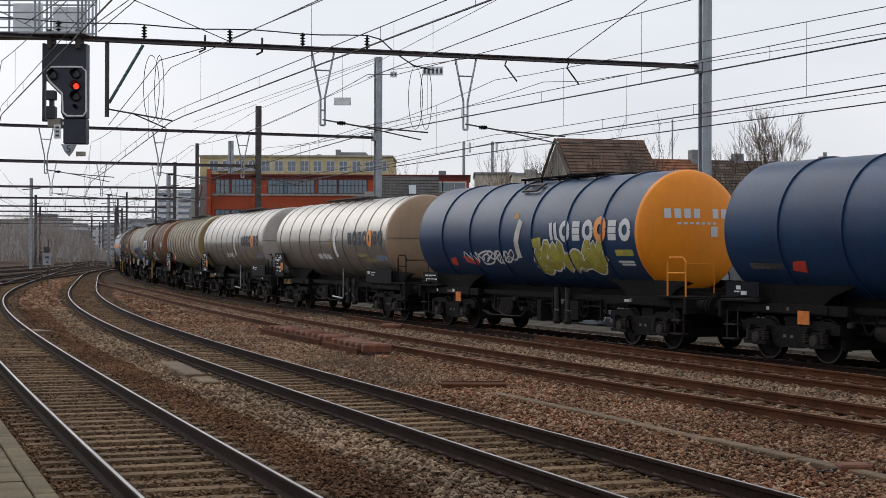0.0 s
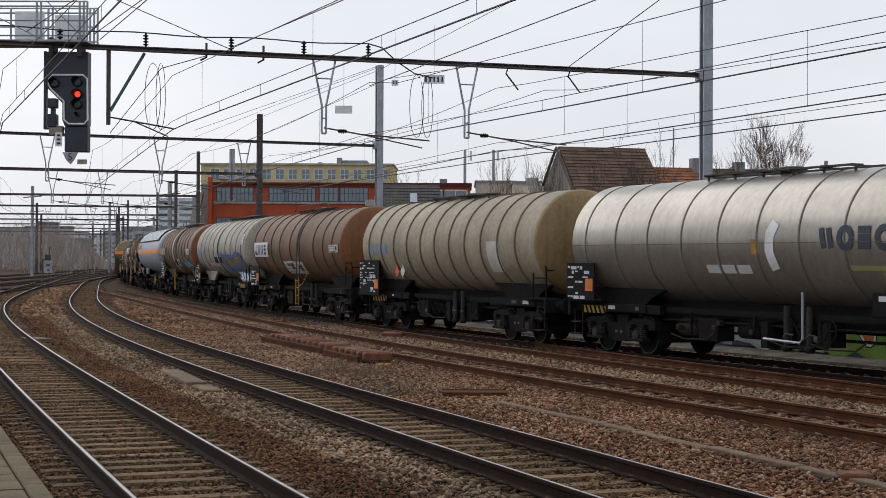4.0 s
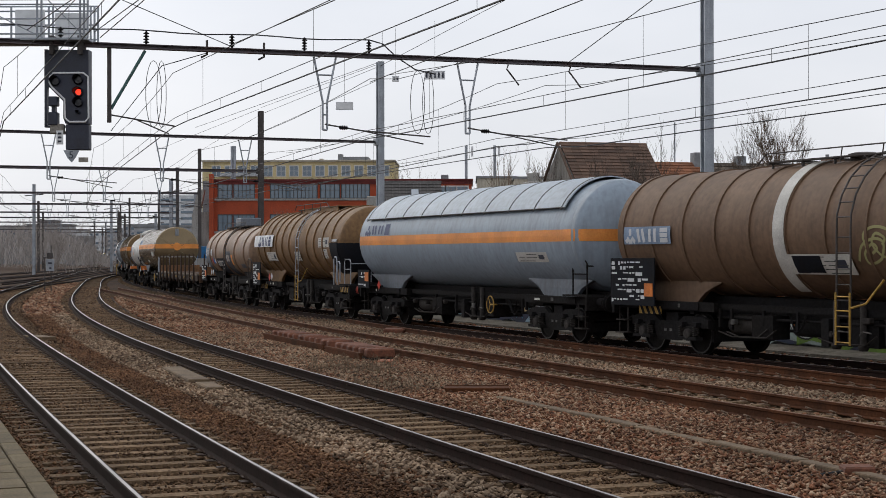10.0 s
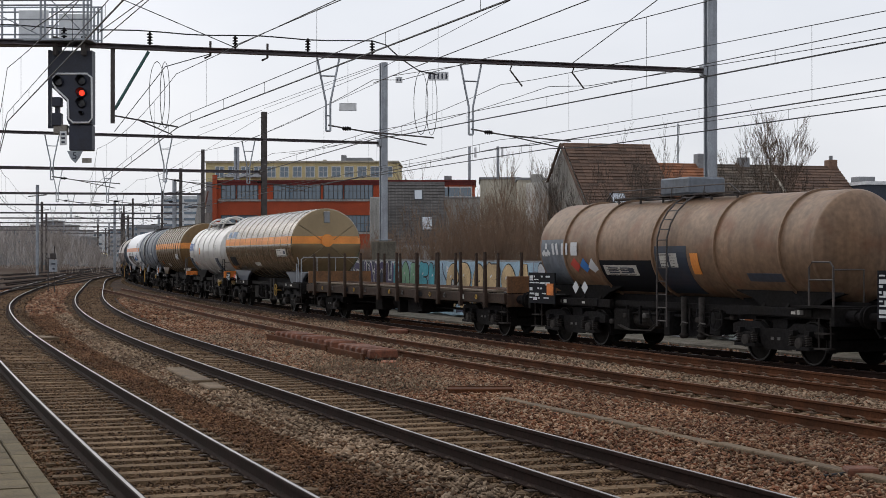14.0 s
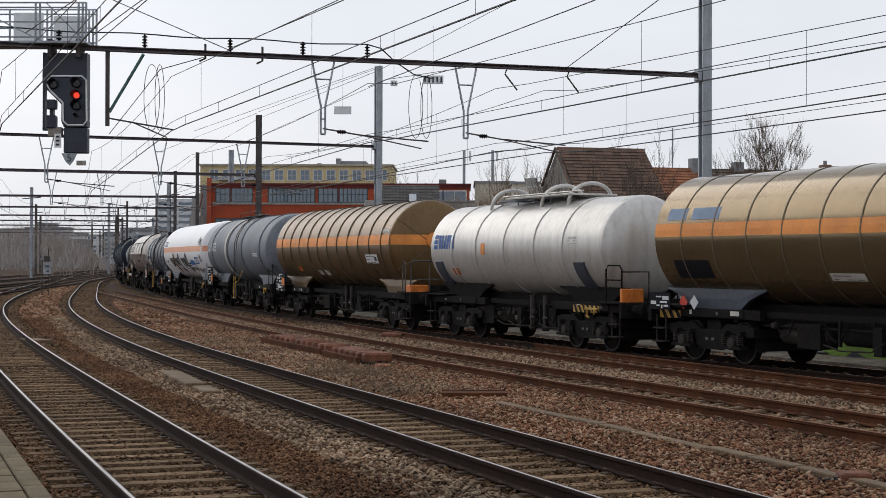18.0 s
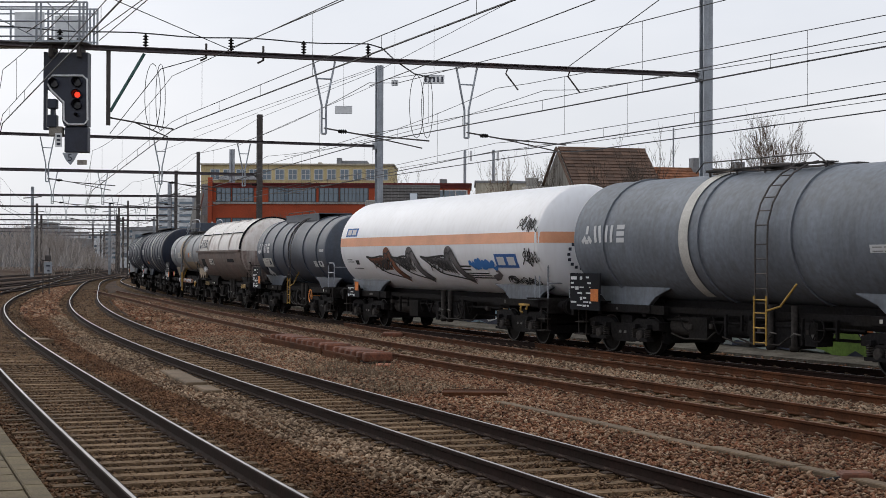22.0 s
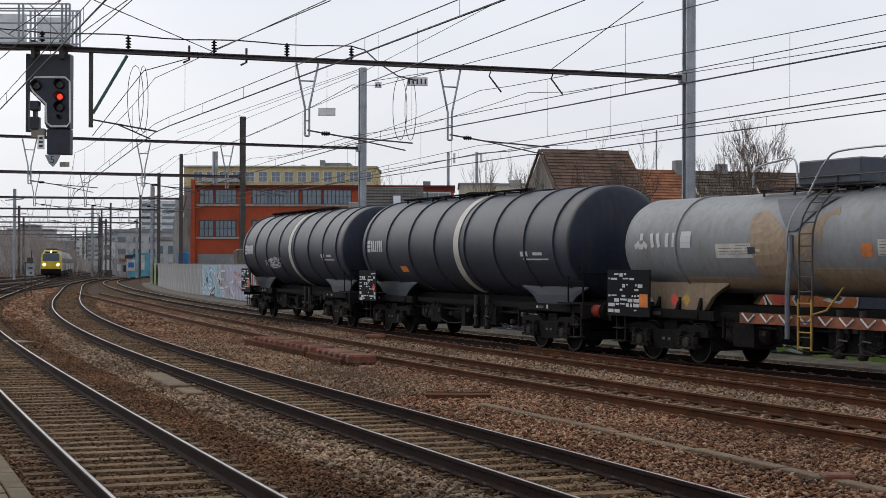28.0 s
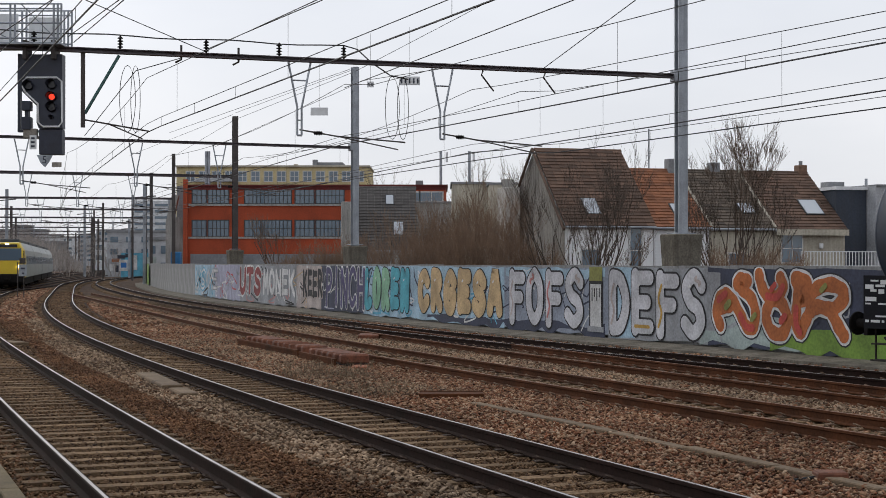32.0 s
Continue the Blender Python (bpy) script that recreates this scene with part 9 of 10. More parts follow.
def build_distance():
    """The far town: simple storeyed blocks with window bands, at their distance."""
    rng = random.Random(3)
    t = empty("tower_block", "distant white high-rise with rows of windows", "tower block")
    Y = 700.0
    z = lambda v: 2.187 + (464.85 - v) * Y / 2800
    part("wall", box((236 - 784) * Y / 2800, (299 - 784) * Y / 2800, Y, Y + 20, -1, z(355)), M["far_white"], t)
    bm_rows = range(12)
    for r in bm_rows:
        zz = z(355) - 1.5 - r * 2.75
        part("window_band", box((238 - 784) * Y / 2800, (270 - 784) * Y / 2800, Y - 0.2, Y - 0.05, zz - 1.1, zz), M["pane"], t)
        part("window_band", box((274 - 784) * Y / 2800, (297 - 784) * Y / 2800, Y - 0.2, Y - 0.05, zz - 1.1, zz), M["pane"], t)
    for a, b, v, Y, mt in ((190, 300, 412, 420, "far_grey"), (262, 300, 425, 300, "far_grey"), (165, 245, 428, 500, "far_white"), (0, 70, 408, 620, "far_grey"), (-120, 10, 412, 560, "far_dark"), (60, 98, 418, 700, "far_white"),
                           (20, 48, 400, 900, "far_dark"), (100, 140, 420, 1150, "far_white"), (140, 200, 415, 1100, "far_grey"), (-300, -120, 405, 600, "far_grey"), (70, 100, 430, 480, "far_dark"), (170, 235, 408, 900, "far_grey")):
        bld = empty("distant_building", "distant storeyed building of the town", "building", group="distant town")
        x0, x1, zt = (a - 784) * Y / 2800, (b - 784) * Y / 2800, 2.187 + (464.85 - v) * Y / 2800
        part("wall", box(x0, x1, Y, Y + 15, -1, zt), M[mt], bld)
        part("roof", box(x0 - 0.3, x1 + 0.3, Y - 0.3, Y + 15.3, zt, zt + 0.6), M["far_dark"], bld)
        n = max(2, int((x1 - x0) / 4))
        for r in range(max(1, int(zt / 3.2))):
            for k in range(n):
                if rng.random() < 0.85:
                    xx = x0 + (k + 0.2) * (x1 - x0) / n
                    part("window", box(xx, xx + (x1 - x0) / n * 0.5, Y - 0.1, Y - 0.02, zt - 2.6 - r * 3.2, zt - 1.1 - r * 3.2), M["pane"], bld)
    # painted retaining walls beside the far curve
    for a, b, v1, Y, mt in ((214, 262, 448, 262, "spray_cyan"), (258, 276, 455, 255, "spray_grey_green"), (186, 218, 458, 272, "far_grey")):
        x0, x1 = (a - 784) * Y / 2800, (b - 784) * Y / 2800
        tagged(part("painted_wall", box(x0, x1, Y, Y + 0.4, -0.4, 2.187 + (464.85 - v1) * Y / 2800), M[mt]), "far trackside wall with graffiti paint", "wall", kind="structure")
    for a, b, v0, v1, Y, mt in ((198, 212, 464, 458, 271.99, "spray_rust"), (194, 203, 480, 468, 271.99, "spray_white"), (204, 210, 482, 470, 271.985, "signal_black"), (211, 226, 480, 460, 261.99, "spray_white"),
                                (208, 222, 458, 452, 261.985, "signal_black"), (222, 230, 456, 449, 261.985, "signal_black"), (214, 224, 474, 465, 261.98, "tag_blue"), (236, 243, 478, 452, 261.99, "spray_white")):
        x0, x1 = (a - 784) * Y / 2800, (b - 784) * Y / 2800
        tagged(part("wall_paint", box(x0, x1, Y - 0.02, Y, 2.187 + (464.85 - v0) * Y / 2800, 2.187 + (464.85 - v1) * Y / 2800), M[mt]), "patch of graffiti paint on the far wall", "graffiti", group="far graffiti")
    # extra masts between the far tracks
    for u, v, Y in ((150, 363, 252), (163, 384, 300), (174, 388, 335), (140, 402, 400), (134, 412, 430), (229, 388, 235), (300, 352, 180), (256, 326, 172), (12, 335, 205), (20, 365, 260), (28, 385, 320), (120, 400, 380)):
        m = empty("catenary_mast", "distant steel overhead-line mast", "mast", group="overhead-line masts", m=Matrix.Translation(((u - 784) * Y / 2800, Y, 0)))
        part("post", h_mast(0.34, -0.4, 2.187 + (464.85 - v) * Y / 2800), M["galv"] if Y < 260 else M["dark_steel"], m)
        part("cross_arm", rod([(-1.2, 0, 2.187 + (464.85 - v) * Y / 2800 - 1.5), (1.2, 0, 2.187 + (464.85 - v) * Y / 2800 - 1.3)], 0.07, 5), M["dark_steel"], m)


# ---------------------------------------------------------------- bare trees and brush
def bare_tree(name, label, x, y, z, height, spread, seed, trunk_r, levels=5, stems=1, material="twig", lean=0.0):
    rng = random.Random(seed)
    root = tagged(new(name), label, "tree" if stems < 4 else "shrub", group="bare trees")
    root.matrix_basis = Matrix.Translation((x, y, z))
    trunk, twigs = bmesh.new(), bmesh.new()

    def grow(p, d, length, r, lev):
        bm = trunk if lev < 2 and stems < 4 else twigs
        pts, q = [tuple(p)], Vector(p)
        n = 3 if lev < 3 else 2
        for k in range(n):
            d = (d + Vector((rng.uniform(-1, 1), rng.uniform(-1, 1), rng.uniform(-0.3, 0.7))) * 0.13).normalized()
            q = q + d * length / n
            pts.append(tuple(q))
        tube_taper(bm, pts, r, r * 0.6, 6 if lev < 2 else 3)
        if lev >= levels:
            return
        for k in range(rng.choice((2, 3, 3)) if lev else rng.choice((3, 4))):
            f = rng.uniform(0.45, 1.0)
            base = Vector(pts[0]).lerp(q, f)
            side = Vector((rng.uniform(-1, 1), rng.uniform(-1, 1), 0)).normalized()
            nd = (d * 0.9 + side * spread * rng.uniform(0.5, 1.0) + Vector((0, 0, 0.3))).normalized()
            grow(base, nd, length * rng.uniform(0.58, 0.8), max(r * 0.52, 0.0055), lev + 1)

    for k in range(stems):
        a = rng.uniform(0, 6.28)
        off = Vector((math.cos(a), math.sin(a), 0)) * (0.0 if stems == 1 else rng.uniform(0.1, 0.9))
        d = Vector((math.cos(a) * (0.0 if stems == 1 else 0.35) + lean, math.sin(a) * (0.0 if stems == 1 else 0.2), 1)).normalized()
        grow(off, d, height * (0.42 if stems == 1 else 0.40) * rng.uniform(0.8, 1.1), trunk_r, 0)
    if stems < 4:
        part("trunk", trunk, M["bark"], root, smooth=True)
    else:
        trunk.free()
    tw = part("twig_mass", twigs, M[material], root)
    tw["kind"] = "stuff"
    return root


def tube_taper(bm, points, r0, r1, n):
    rings = []
    pts = [Vector(p) for p in points]
    for i, p in enumerate(pts):
        d = (pts[min(i + 1, len(pts) - 1)] - pts[max(i - 1, 0)]).normalized()
        a = d.orthogonal().normalized()
        b = d.cross(a)
        r = r0 + (r1 - r0) * i / (len(pts) - 1)
        rings.append([bm.verts.new(p + (a * math.cos(2 * math.pi * k / n) + b * math.sin(2 * math.pi * k / n)) * r) for k in range(n)])
    for q, w in zip(rings, rings[1:]):
        for k in range(n):
            bm.faces.new((q[k], q[(k + 1) % n], w[(k + 1) % n], w[k]))


def build_trees():
    bare_tree("bare_tree", "tall bare winter tree behind the wall", 12.75, 70, -0.3, 9.4, 0.5, 11, 0.068, 7, 1)
    bare_tree("bare_tree", "bare multi-stemmed tree before the white house", 6.4, 72, -0.3, 7.6, 0.42, 12, 0.05, 5, 9, "bark")
    bare_tree("bare_tree", "spreading bare bush at the foot of the tall tree", 12.9, 70.5, -0.3, 7.4, 0.42, 27, 0.045, 5, 8, "bark")
    bare_tree("bare_tree", "bare small tree before the white house", 7.90, 76, -0.3, 4.6, 0.6, 21, 0.06, 5, 3)
    bare_tree("bare_tree", "slender bare tree by the slate house", -3.19, 95, -0.3, 6.0, 0.5, 13, 0.07, 5, 2)
    bare_tree("bare_tree", "bare tree rising over the brush", 1.85, 96, -0.3, 9.6, 0.4, 14, 0.12, 5, 2)
    bare_tree("bare_tree", "bare treetop beyond the tiled roofs", 11.19, 130, -0.3, 11.5, 0.6, 15, 0.15, 5)
    bare_tree("bare_tree", "slim bare tree before the red block", -11.83, 120, -0.3, 6.0, 0.5, 17, 0.07, 5, 2)
    bare_tree("bare_tree", "bare tree beyond the roofline", -6.38, 190, -0.3, 13.0, 0.6, 18, 0.2, 5)
    for u, Y, h, sd in ((560, 86, 3.6, 31), (600, 84, 4.2, 32), (640, 88, 3.6, 39), (740, 82, 4.8, 33), (785, 80, 5.6, 34), (825, 79, 6.2, 35), (865, 78, 5.6, 36), (900, 76, 4.4, 37), (955, 74, 3.8, 38), (760, 76, 4.0, 40),
                        (845, 74, 5.0, 41), (1240, 66, 2.9, 42), (1380, 62, 3.0, 43), (1345, 66, 3.3, 44), (500, 92, 3.0, 45)):
        bare_tree("brush", "dense brown leafless brush behind the wall", (u - 784) * Y / 2800, Y, -0.3, h * (1.0 if sd % 3 else 1.12), 0.46, sd, 0.030, 4, 19, "twig_brown")


def build_far_tracks():
    """Sidings that fan out beyond the curve."""
    for pts in (((-39.19, 130.00, -0.00), (-45.25, 175.00, -0.01), (-60.00, 265.00, -0.00), (-82.30, 405.00, -0.00)), ((-48.53, 161.00, -0.01), (-55.05, 210.00, 0.00), (-69.92, 304.00, -0.00), (-89.75, 434.00, -0.01)),
                ((-59.38, 197.00, -0.00), (-67.49, 254.00, -0.00), (-83.62, 358.00, -0.01), (-100.95, 484.00, 0.00)), ((-32.25, 107.00, 0.00), (-36.98, 145.00, 0.00), (-52.15, 234.00, 0.00), (-76.07, 379.00, 0.00))):
        track = empty("far_track", "distant siding with dull steel rails", "railway track", kind="structure")
        for off in (-0.75, 0.75):
            p = [Vector((x + off, y, 0.0)) for x, y, z in pts]
            q = []
            for k in range(len(p) - 1):
                q += [p[k].lerp(p[k + 1], f / 4) for f in range(4)]
            part("rail", rod([(v.x, v.y, -0.04) for v in q + [p[-1]]], 0.075, 4), M["rail_side"], track)
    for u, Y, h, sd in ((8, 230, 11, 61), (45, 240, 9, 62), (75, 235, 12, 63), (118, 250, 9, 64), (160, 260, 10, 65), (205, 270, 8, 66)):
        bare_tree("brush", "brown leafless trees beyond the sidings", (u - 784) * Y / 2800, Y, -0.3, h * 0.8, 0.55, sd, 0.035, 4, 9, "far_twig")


def build_brush_bank():
    """A wooded bank beyond the sidings: thousands of thin bare twigs, joined."""
    rng = random.Random(41)
    verts, faces = [], []
    for k in range(5200):
        x, Y = rng.uniform(-122.0, -78.0), rng.uniform(318.0, 352.0)
        u = 784 + 2800 * x / Y
        top = (11.0 if u < 55 else max(3.0, 11.0 - (u - 55) * 0.085)) * (0.86 + 0.14 * math.sin(x * 0.9) * math.sin(x * 0.37 + 1.0))
        h = rng.uniform(0.9, 3.0)
        zb = max(-0.4, (top - h) * rng.random() ** 0.8)
        d = Vector((rng.uniform(-0.6, 0.6), rng.uniform(-0.5, 0.5), 1.0)) * h
        r, n = rng.uniform(0.05, 0.10), len(verts)
        verts += [(x - r, Y, zb), (x + r, Y, zb), (x, Y + r, zb), (x + d.x, Y + d.y, zb + d.z)]
        faces += [(n, n + 1, n + 3), (n + 1, n + 2, n + 3), (n + 2, n, n + 3)]
    me = bpy.data.meshes.new("brush_bank")
    me.from_pydata(verts, [], faces)
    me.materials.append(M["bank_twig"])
    tagged(new("brush_bank", me), "brown leafless brush on a bank beyond the sidings, paled for haze", "brush", kind="stuff")


build_brush_bank()


# ---------------------------------------------------------------- loose things on the ballast
def build_loose():
    z = GROUND_Z
    # cable trough lids between the tracks
    trough = empty("cable_trough", "line of weathered concrete cable trough lids", "cable trough", kind="structure")
    lid = mesh_of("lid", box(-0.09, 0.09, -0.49, 0.49, -0.02, 0.10, 0.012), M["trough"])
    C = LINE["B"]
    for k in range(15):
        s = -8.5 + k * 1.0
        o = float(np.interp(s, (-9, 6, 16), (2.95, 2.80, 2.7)))
        x, y, th = C.at(s, o)
        shared("lid", lid, trough, Matrix.Translation((x, y, z + random.uniform(-0.005, 0.02))) @ Matrix.Rotation(th + random.uniform(-0.02, 0.02), 4, "Z"))
    # rusty ribbed track fittings lying between two tracks
    a, b = Vector((-5.59, 45.5, z)), Vector((-3.34, 39.6, z))
    for p, q, n, nm in ((a, b, 11, "long"), (Vector((-3.23, 39.0, z)), Vector((-2.16, 36.0, z)), 6, "short")):
        grp = empty("rusty_track_panel", "rusty %s piece of dismantled rail with bearing plates" % nm, "scrap rail", group="scrap rails")
        d = (q - p).normalized()
        ang = math.atan2(d.y, d.x)
        grp.matrix_basis = Matrix.Translation(p) @ Matrix.Rotation(ang, 4, "Z")
        L = (q - p).length
        part("rail", merge(box(0, L, -0.42, -0.18, 0.02, 0.07), box(0, L, -0.32, -0.28, 0.07, 0.20), box(0, L, -0.34, -0.26, 0.20, 0.25)), M["rail_rust"], grp)
        part("bed_beam", box(0, L, -0.1, 0.5, 0.0, 0.13, 0.02), M["rail_side"], grp)
        for k in range(n):
            x = L * (k + 0.5) / n
            bm = box(x - 0.13, x + 0.13, -0.12, 0.55, 0.12, 0.34, 0.04)
            bmesh.ops.rotate(bm, verts=bm.verts[:], cent=(x, 0, 0.1), matrix=Matrix.Rotation(random.uniform(-0.12, 0.12), 3, "Y"))
            part("bearing_plate", bm, M["scrap_rust"], grp)
    tagged(part("steel_sheet", box(-2.05, -1.70, 35.2, 35.9, z + 0.02, z + 0.12, 0.02), M["scrap_orange"]), "flat rusty orange steel offcut", "scrap metal")
    tagged(part("steel_channel", merge(box(-0.42, 0.72, 27.7, 28.3, z + 0.10, z + 0.13, 0.01), box(-0.42, 0.72, 27.64, 27.7, z + 0.02, z + 0.145, 0.01), box(-0.42, 0.72, 28.3, 28.36, z + 0.02, z + 0.145, 0.01)), M["rail_rust"]),
           "dark rusty steel channel lying on the ballast", "scrap metal")
    tagged(part("point_machine", merge(box(-2.62, -1.96, 48.6, 49.6, z, z + 0.22, 0.04)), M["scrap_rust"]), "rusty low box beside the turnout", "track box")
    tagged(part("white_slab", box(0.62, 0.89, 31.0, 31.2, z + 0.02, z + 0.08, 0.01), M["white_paint"]), "small white slab on the ballast", "slab")
    stub = empty("cable_pit", "rusty cable box with a trailing black hose", "track box")
    x, y = 4.23, 17.3
    part("box", box(x - 0.17, x + 0.17, y - 0.15, y + 0.15, z, z + 0.16, 0.02), M["scrap_rust"], stub)
    part("hose", rod([(x - 0.1, y, z + 0.1), (x - 0.5, y - 0.1, z + 0.06), (x - 1.0, y - 0.2, z + 0.05), (x - 1.3, y - 0.9, z + 0.04)], 0.02, 6), M["rubber"], stub)
    for xa, ya, xb, yb, w in ((-6.20, 33.0, -5.05, 29.6, 0.20), (-4.85, 29.0, -4.45, 27.8, 0.16), (-12.9, 46.4, -12.1, 45.4, 0.25)):
        ang, ln = math.atan2(yb - ya, xb - xa), math.hypot(xb - xa, yb - ya)
        slab = part("concrete_slab", box(0, ln, -w, w, -0.02, 0.10, 0.02), M["trough"])
        slab.matrix_basis = Matrix.Translation((xa, ya, z + 0.05)) @ Matrix.Rotation(ang, 4, "Z")
        tagged(slab, "flat concrete slab sunk in the ballast", "slab", group="slabs in the ballast")
    rng = random.Random(77)
    weeds = bmesh.new()
    for u0, u1, ya, yb, n, h in ((500, 660, 31.5, 35.5, 260, 0.34), (560, 700, 27.5, 30.0, 130, 0.26), (690, 760, 29.0, 31.0, 60, 0.2)):
        for k in range(n):
            Y = rng.uniform(ya, yb)
            x = (rng.uniform(u0, u1) - 784) * Y / 2800
            d = Vector((rng.uniform(-0.5, 0.5), rng.uniform(-0.5, 0.5), 1.0)) * h * rng.uniform(0.4, 1.0)
            tube_taper(weeds, [(x, Y, z), (x + d.x * 0.4, Y + d.y * 0.4, z + d.z * 0.6), (x + d.x, Y + d.y, z + d.z)], 0.007, 0.003, 3)
    tagged(part("dry_weeds", weeds, M["dry_stalk"]), "withered brown weeds among the ballast", "weeds", kind="stuff")
    post = empty("trackside_sign", "square pale sign on two thin posts between the tracks", "sign")
    px, py = -28.7, 108.0
    part("post", rod([(px - 0.33, py, z - 0.1), (px - 0.33, py, 2.2)], 0.045, 6), M["dark_steel"], post)
    part("plate", box(px - 0.25, px + 0.30, py - 0.05, py - 0.02, 1.25, 2.05), M["galv"], post, "pale square plate")
    part("plate_mark", merge(box(px - 0.1, px + 0.18, py - 0.056, py - 0.051, 1.72, 1.84), box(px - 0.02, px + 0.14, py - 0.056, py - 0.051, 1.38, 1.50)), M["ink_dark"], post)
    part("lamp_hood", box(px - 0.2, px + 0.2, py - 0.06, py + 0.1, 2.1, 2.5, 0.04), M["dark_steel"], post)
    part("brace", rod([(px - 0.33, py, 2.15), (px + 0.25, py, 2.15)], 0.03, 6), M["dark_steel"], post)
    part("second_post", rod([(px + 0.1, py, z - 0.1), (px + 0.1, py, 3.0)], 0.04, 6), M["dark_steel"], post)
    # blue container above the wall by the red block
    tagged(part("water_tank", box(-23.07, -22.25, 134, 134.9, 1.94, 3.09, 0.06), M["blue_tank"]), "blue plastic container behind the wall", "container")
    stand = empty("container_stand", "plain block under the blue container", "stand")
    part("block", box(-23.07, -22.25, 134, 134.9, -0.4, 1.94), M["concrete"], stand)


M["trough"] = mat("dirty_concrete", (0.145, 0.098, 0.057), 0.95, vary=0.35, scale=2, fine=25, bump=0.3, random_tone=0.15)
M["scrap_rust"] = mat("scrap_rust", (0.15, 0.052, 0.026), 0.85, vary=0.45, scale=3, fine=20, bump=0.4)
M["scrap_orange"] = mat("orange_rust", (0.30, 0.10, 0.045), 0.85, vary=0.3, scale=3, fine=20, bump=0.3)


# ---------------------------------------------------------------- the passenger train that comes in
def build_emu():
    M["emu_yellow"] = mat("train_yellow", (0.62, 0.44, 0.02), 0.45, vary=0.12, scale=1)
    M["emu_grey"] = mat("train_grey", (0.27, 0.285, 0.28), 0.45, vary=0.15, scale=0.6, streak=0.2)
    M["emu_dark"] = mat("train_roof", (0.06, 0.063, 0.068), 0.6, vary=0.3, scale=1)
    M["headlight"] = plain("headlight", (1.0, 0.93, 0.75), 0.3, emit=9.0)
    train = empty("passenger_train", "grey passenger train with yellow front and lit headlights", "train")
    # local: nose at x = 0 looking to +x, cars behind
    nose = bmesh.new()
    prof = [(-1.40, 0.95), (1.40, 0.95), (1.42, 2.2), (1.30, 3.2), (0.95, 3.85), (-0.95, 3.85), (-1.30, 3.2), (-1.42, 2.2)]
    rows = []
    for x, kx, kz in ((-2.6, 1.0, 1.0), (-0.5, 1.0, 1.0), (-0.1, 0.96, 0.985), (0.0, 0.90, 0.97)):
        rows.append([nose.verts.new((x, y * kx, 0.95 + (z - 0.95) * kz)) for y, z in prof])
    for p, q in zip(rows, rows[1:]):
        for k in range(8):
            nose.faces.new((p[k], p[(k + 1) % 8], q[(k + 1) % 8], q[k]))
    nose.faces.new(rows[-1])
    nose.faces.new(rows[0][::-1])
    bmesh.ops.recalc_face_normals(nose, faces=nose.faces[:])
    part("nose", nose, M["emu_yellow"], train)
    part("windscreen", box(-0.02, 0.03, -1.12, 1.12, 2.35, 3.35, 0.02), M["pane"], train)
    part("destination_box", box(0.0, 0.03, -0.8, 0.8, 3.42, 3.68), M["lens_dark"], train)
    part("bumper", box(-0.6, 0.12, -1.38, 1.38, 0.55, 1.25, 0.05), M["under"], train)
    part("coupler", box(0.0, 0.6, -0.25, 0.25, 0.75, 1.1, 0.04), M["under"], train)
    for yy in (-0.95, 0.95):
        part("headlamp", box(0.02, 0.06, yy - 0.16, yy + 0.16, 1.72, 1.98, 0.03), M["headlight"], train)
    part("headlamp", box(0.02, 0.06, -0.12, 0.12, 3.62, 3.78, 0.02), M["headlight"], train)
    for c in range(4):
        x1, x0 = -2.6 - c * 22.5 if c == 0 else -c * 22.5 - 0.6, -(c + 1) * 22.5
        bm = bmesh.new()
        ra, rb = [bm.verts.new((x0, y, z)) for y, z in prof], [bm.verts.new((x1, y, z)) for y, z in prof]
        for k in range(8):
            bm.faces.new((ra[k], ra[(k + 1) % 8], rb[(k + 1) % 8], rb[k]))
        bm.faces.new(ra[::-1])
        bm.faces.new(rb)
        bmesh.ops.recalc_face_normals(bm, faces=bm.faces[:])
        car = part("car_body", bm, M["emu_grey"], train)
        part("roof_gear", box(x0 + 1, x1 - 1, -0.8, 0.8, 3.86, 4.15, 0.06), M["emu_dark"], car)
        part("skirt", box(x0 + 0.3, x1 - 0.3, -1.3, 1.3, 0.35, 0.95), M["under"], car)
        n = 9
        for k in range(n):
            xx = x0 + (k + 0.25) * (x1 - x0) / n
            for yy in (-1.435, 1.425):
                part("window", box(xx, xx + (x1 - x0) / n * 0.62, yy, yy + 0.012, 2.05, 2.75), M["pane"], car)
        for xx in (x0 + 3.5, x1 - 4.5):
            part("door", box(xx, xx + 1.3, -1.44, -1.428, 1.05, 3.0), M["emu_dark"], car)
        for xx in (x0 + 3.2, x1 - 3.2):
            add_bogie(train, xx)
    return train


build_red_building()
build_yellow_building()
build_houses()
build_distance()
build_trees()
build_far_tracks()
build_loose()
EMU = build_emu()

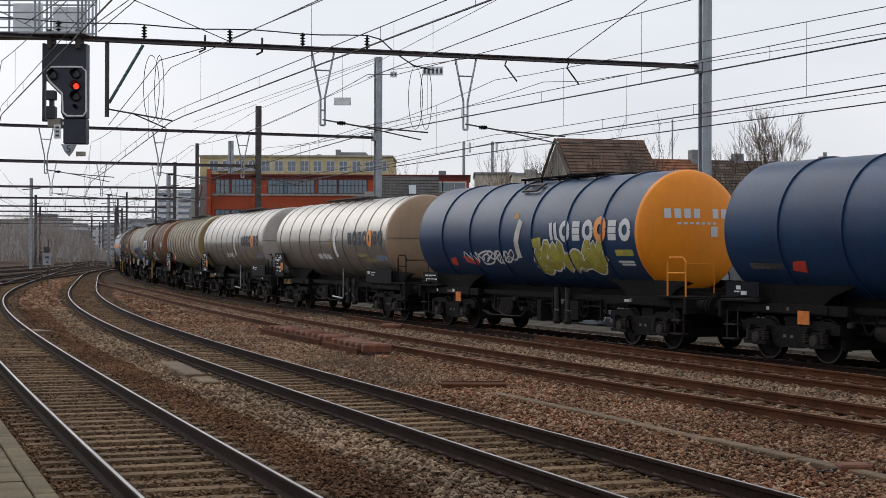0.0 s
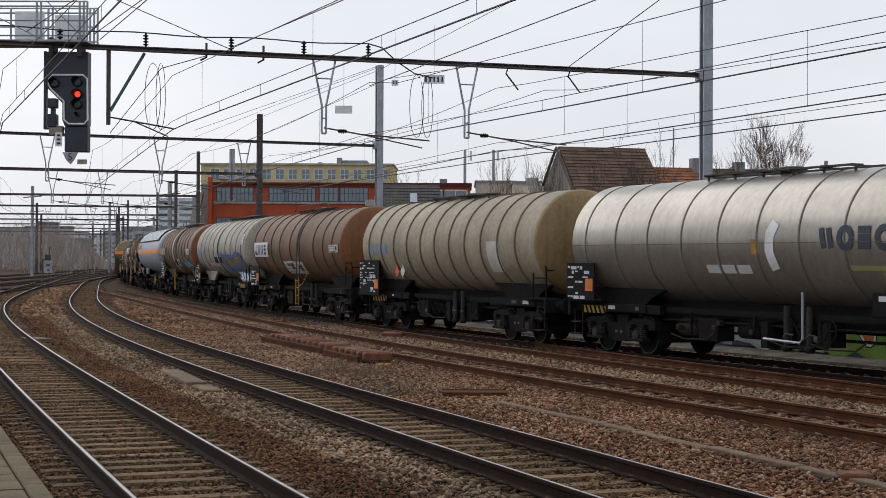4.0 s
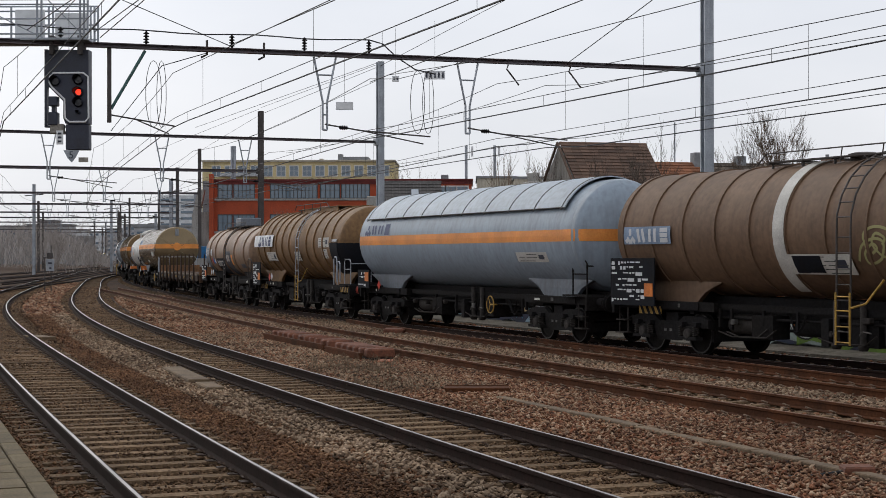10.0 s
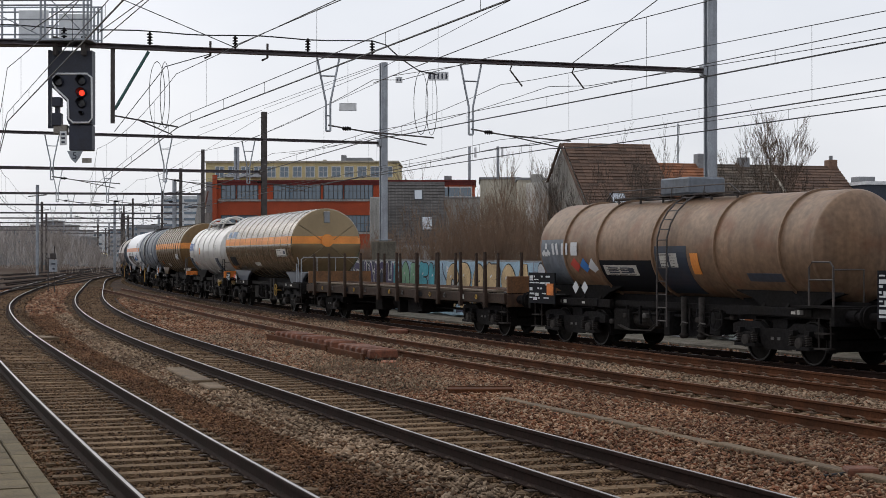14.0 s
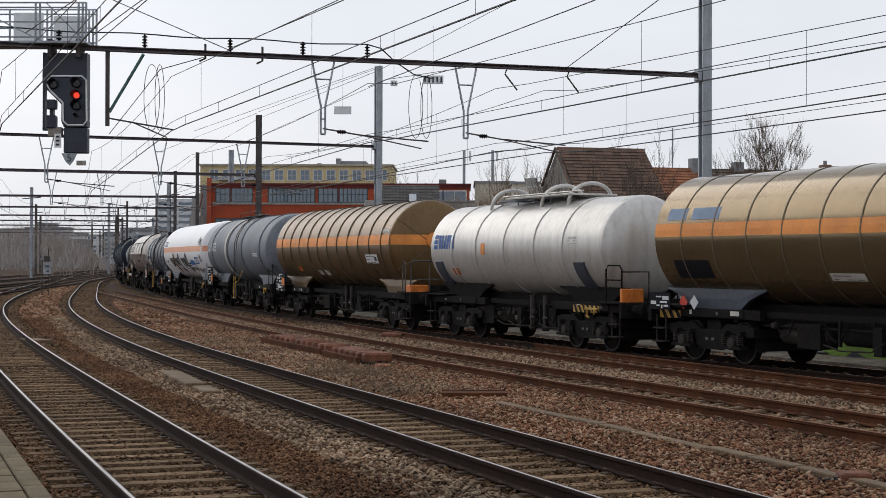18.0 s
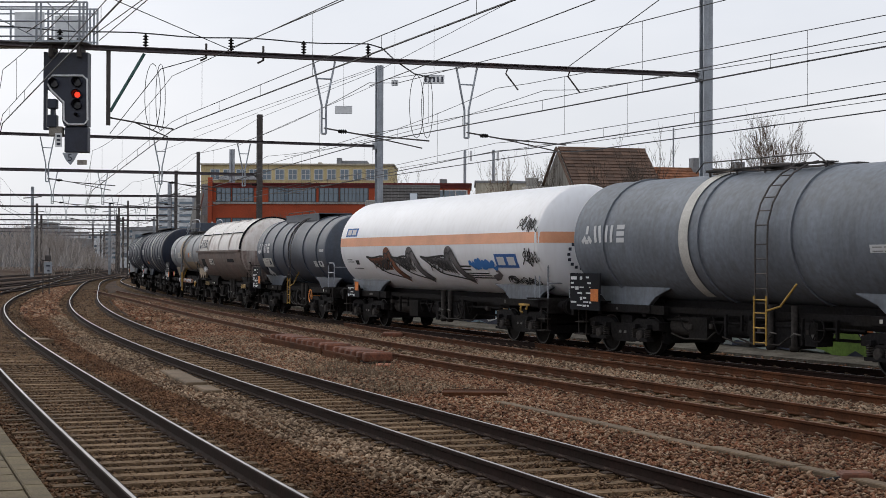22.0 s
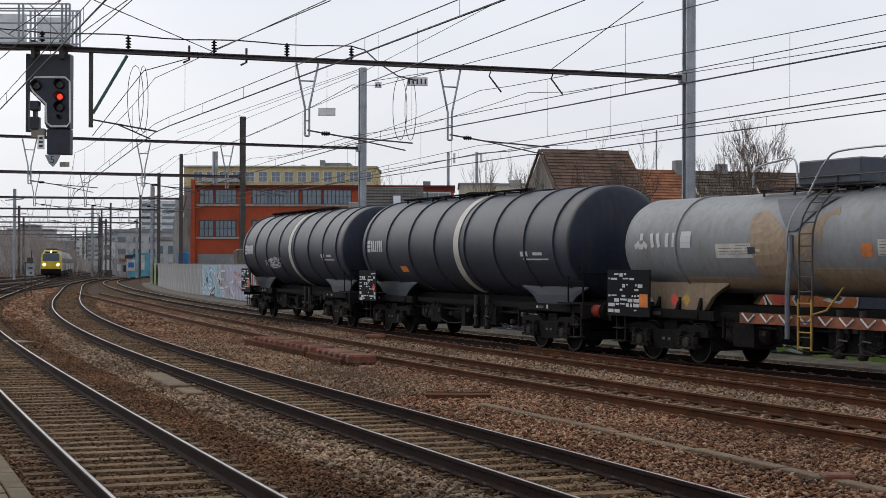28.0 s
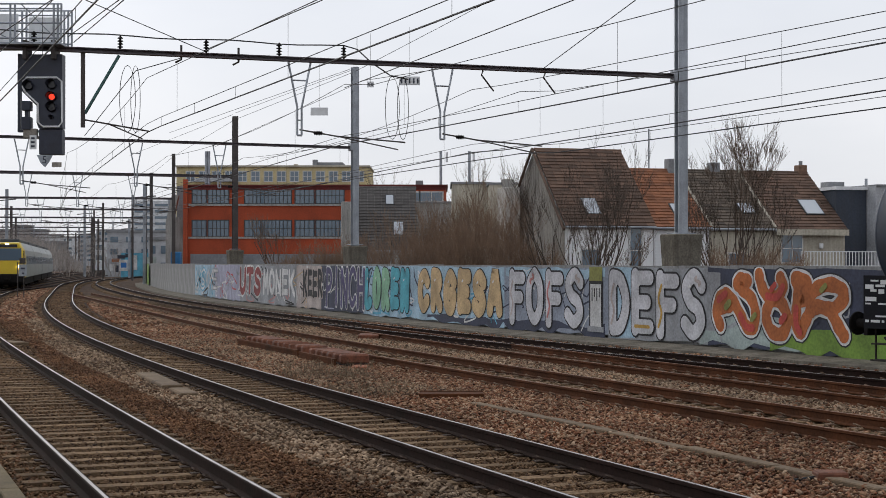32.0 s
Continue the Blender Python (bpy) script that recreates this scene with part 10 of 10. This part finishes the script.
A_, B_, C_, E_ = LINE["A"], LINE["B"], LINE["C"], LINE["E"]
stone_field("ballast_stones", [(B_, -12, 18, 1.3, 5.4, 640, 0.029, 0.05), (B_, 18, 40, 1.3, 4.6, 300, 0.038, 0.05), (C_, -14, 26, -2.6, -1.2, 480, 0.029, 0.05), (C_, -16, 40, -1.2, 1.2, 130, 0.036, 0.02),
                               (C_, -18, 34, 1.2, 3.6, 160, 0.040, 0.05), (E_, -16, 40, -4.8, -3.2, 120, 0.042, 0.05), (E_, -16, 40, -3.0, 3.0, 60, 0.042, 0.02),
                               (A_, 34, 110, -6.0, -1.6, 26, 0.085, 0.03), (A_, 50, 135, 1.5, 3.3, 40, 0.08, 0.03), (B_, 40, 80, 1.6, 5.0, 45, 0.06, 0.03)],
            M["stones"], "loose rust-brown railway ballast stones", 5)
stone_field("earth_gravel", [(A_, -8, 26, 1.2, 2.6, 900, 0.024, 0.045), (A_, 26, 52, 1.5, 2.6, 300, 0.036, 0.045), (A_, -8, 20, -1.75, -1.0, 500, 0.024, 0.03)],
            M["earth_gravel"], "dark brown earthy gravel beside the running track", 9)
stone_field("track_gravel", [(A_, 50, 110, -1.4, 1.4, 50, 0.06, 0.03), (B_, 50, 110, -1.4, 1.4, 50, 0.06, 0.03), (A_, -8, 18, -1.45, 1.45, 800, 0.023, 0.026), (A_, 18, 50, -1.45, 1.45, 260, 0.033, 0.028),
                             (B_, -10, 18, -1.4, 1.4, 760, 0.023, 0.026), (B_, 18, 50, -1.4, 1.4, 260, 0.033, 0.028)],
            M["track_gravel"], "fine brown gravel packed between the sleepers", 8)
stone_field("pale_stones", [(A_, -4, 30, 2.5, 3.0, 90, 0.032, 0.06), (B_, -10, 30, -2.0, -1.1, 420, 0.034, 0.06), (B_, 30, 50, -1.9, -1.2, 160, 0.044, 0.05), (B_, 8, 30, 1.5, 3.4, 170, 0.034, 0.065),
                            (C_, -16, 34, 1.1, 3.4, 300, 0.038, 0.06), (C_, -16, 34, -0.7, 0.7, 60, 0.036, 0.03), (E_, -16, 36, -4.8, -2.8, 170, 0.04, 0.06)], M["stones_grey"], "loose pale grey ballast stones", 6)


# ---------------------------------------------------------------- movement
def travelled(t):
    return 10.6468 * t - 0.0069 * t * t


def motions():
    line = LINE["E"]
    for ob, mid, half in WAGONS:
        rows = []
        for i in range(65):
            t = i * 0.5
            s = mid - travelled(t)
            (xa, ya, _), (xb, yb, _) = line.at(s + half), line.at(s - half)
            rows.append((t, Matrix.Translation(((xa + xb) / 2, (ya + yb) / 2, 0)) @ Matrix.Rotation(math.atan2(yb - ya, xb - xa), 4, "Z")))
        walk(ob, rows)
    # the passenger train runs straight in on its own line
    rows = []
    for i in range(65):
        t = i * 0.5
        y = 130.0 + 23.3 * (32 - t)
        rows.append((t, Matrix.Translation((-35.8 - 0.2205 * (y - 130.0), y, 0)) @ Matrix.Rotation(math.atan2(-1, 0.2205), 4, "Z")))
    walk(EMU, rows)


motions()
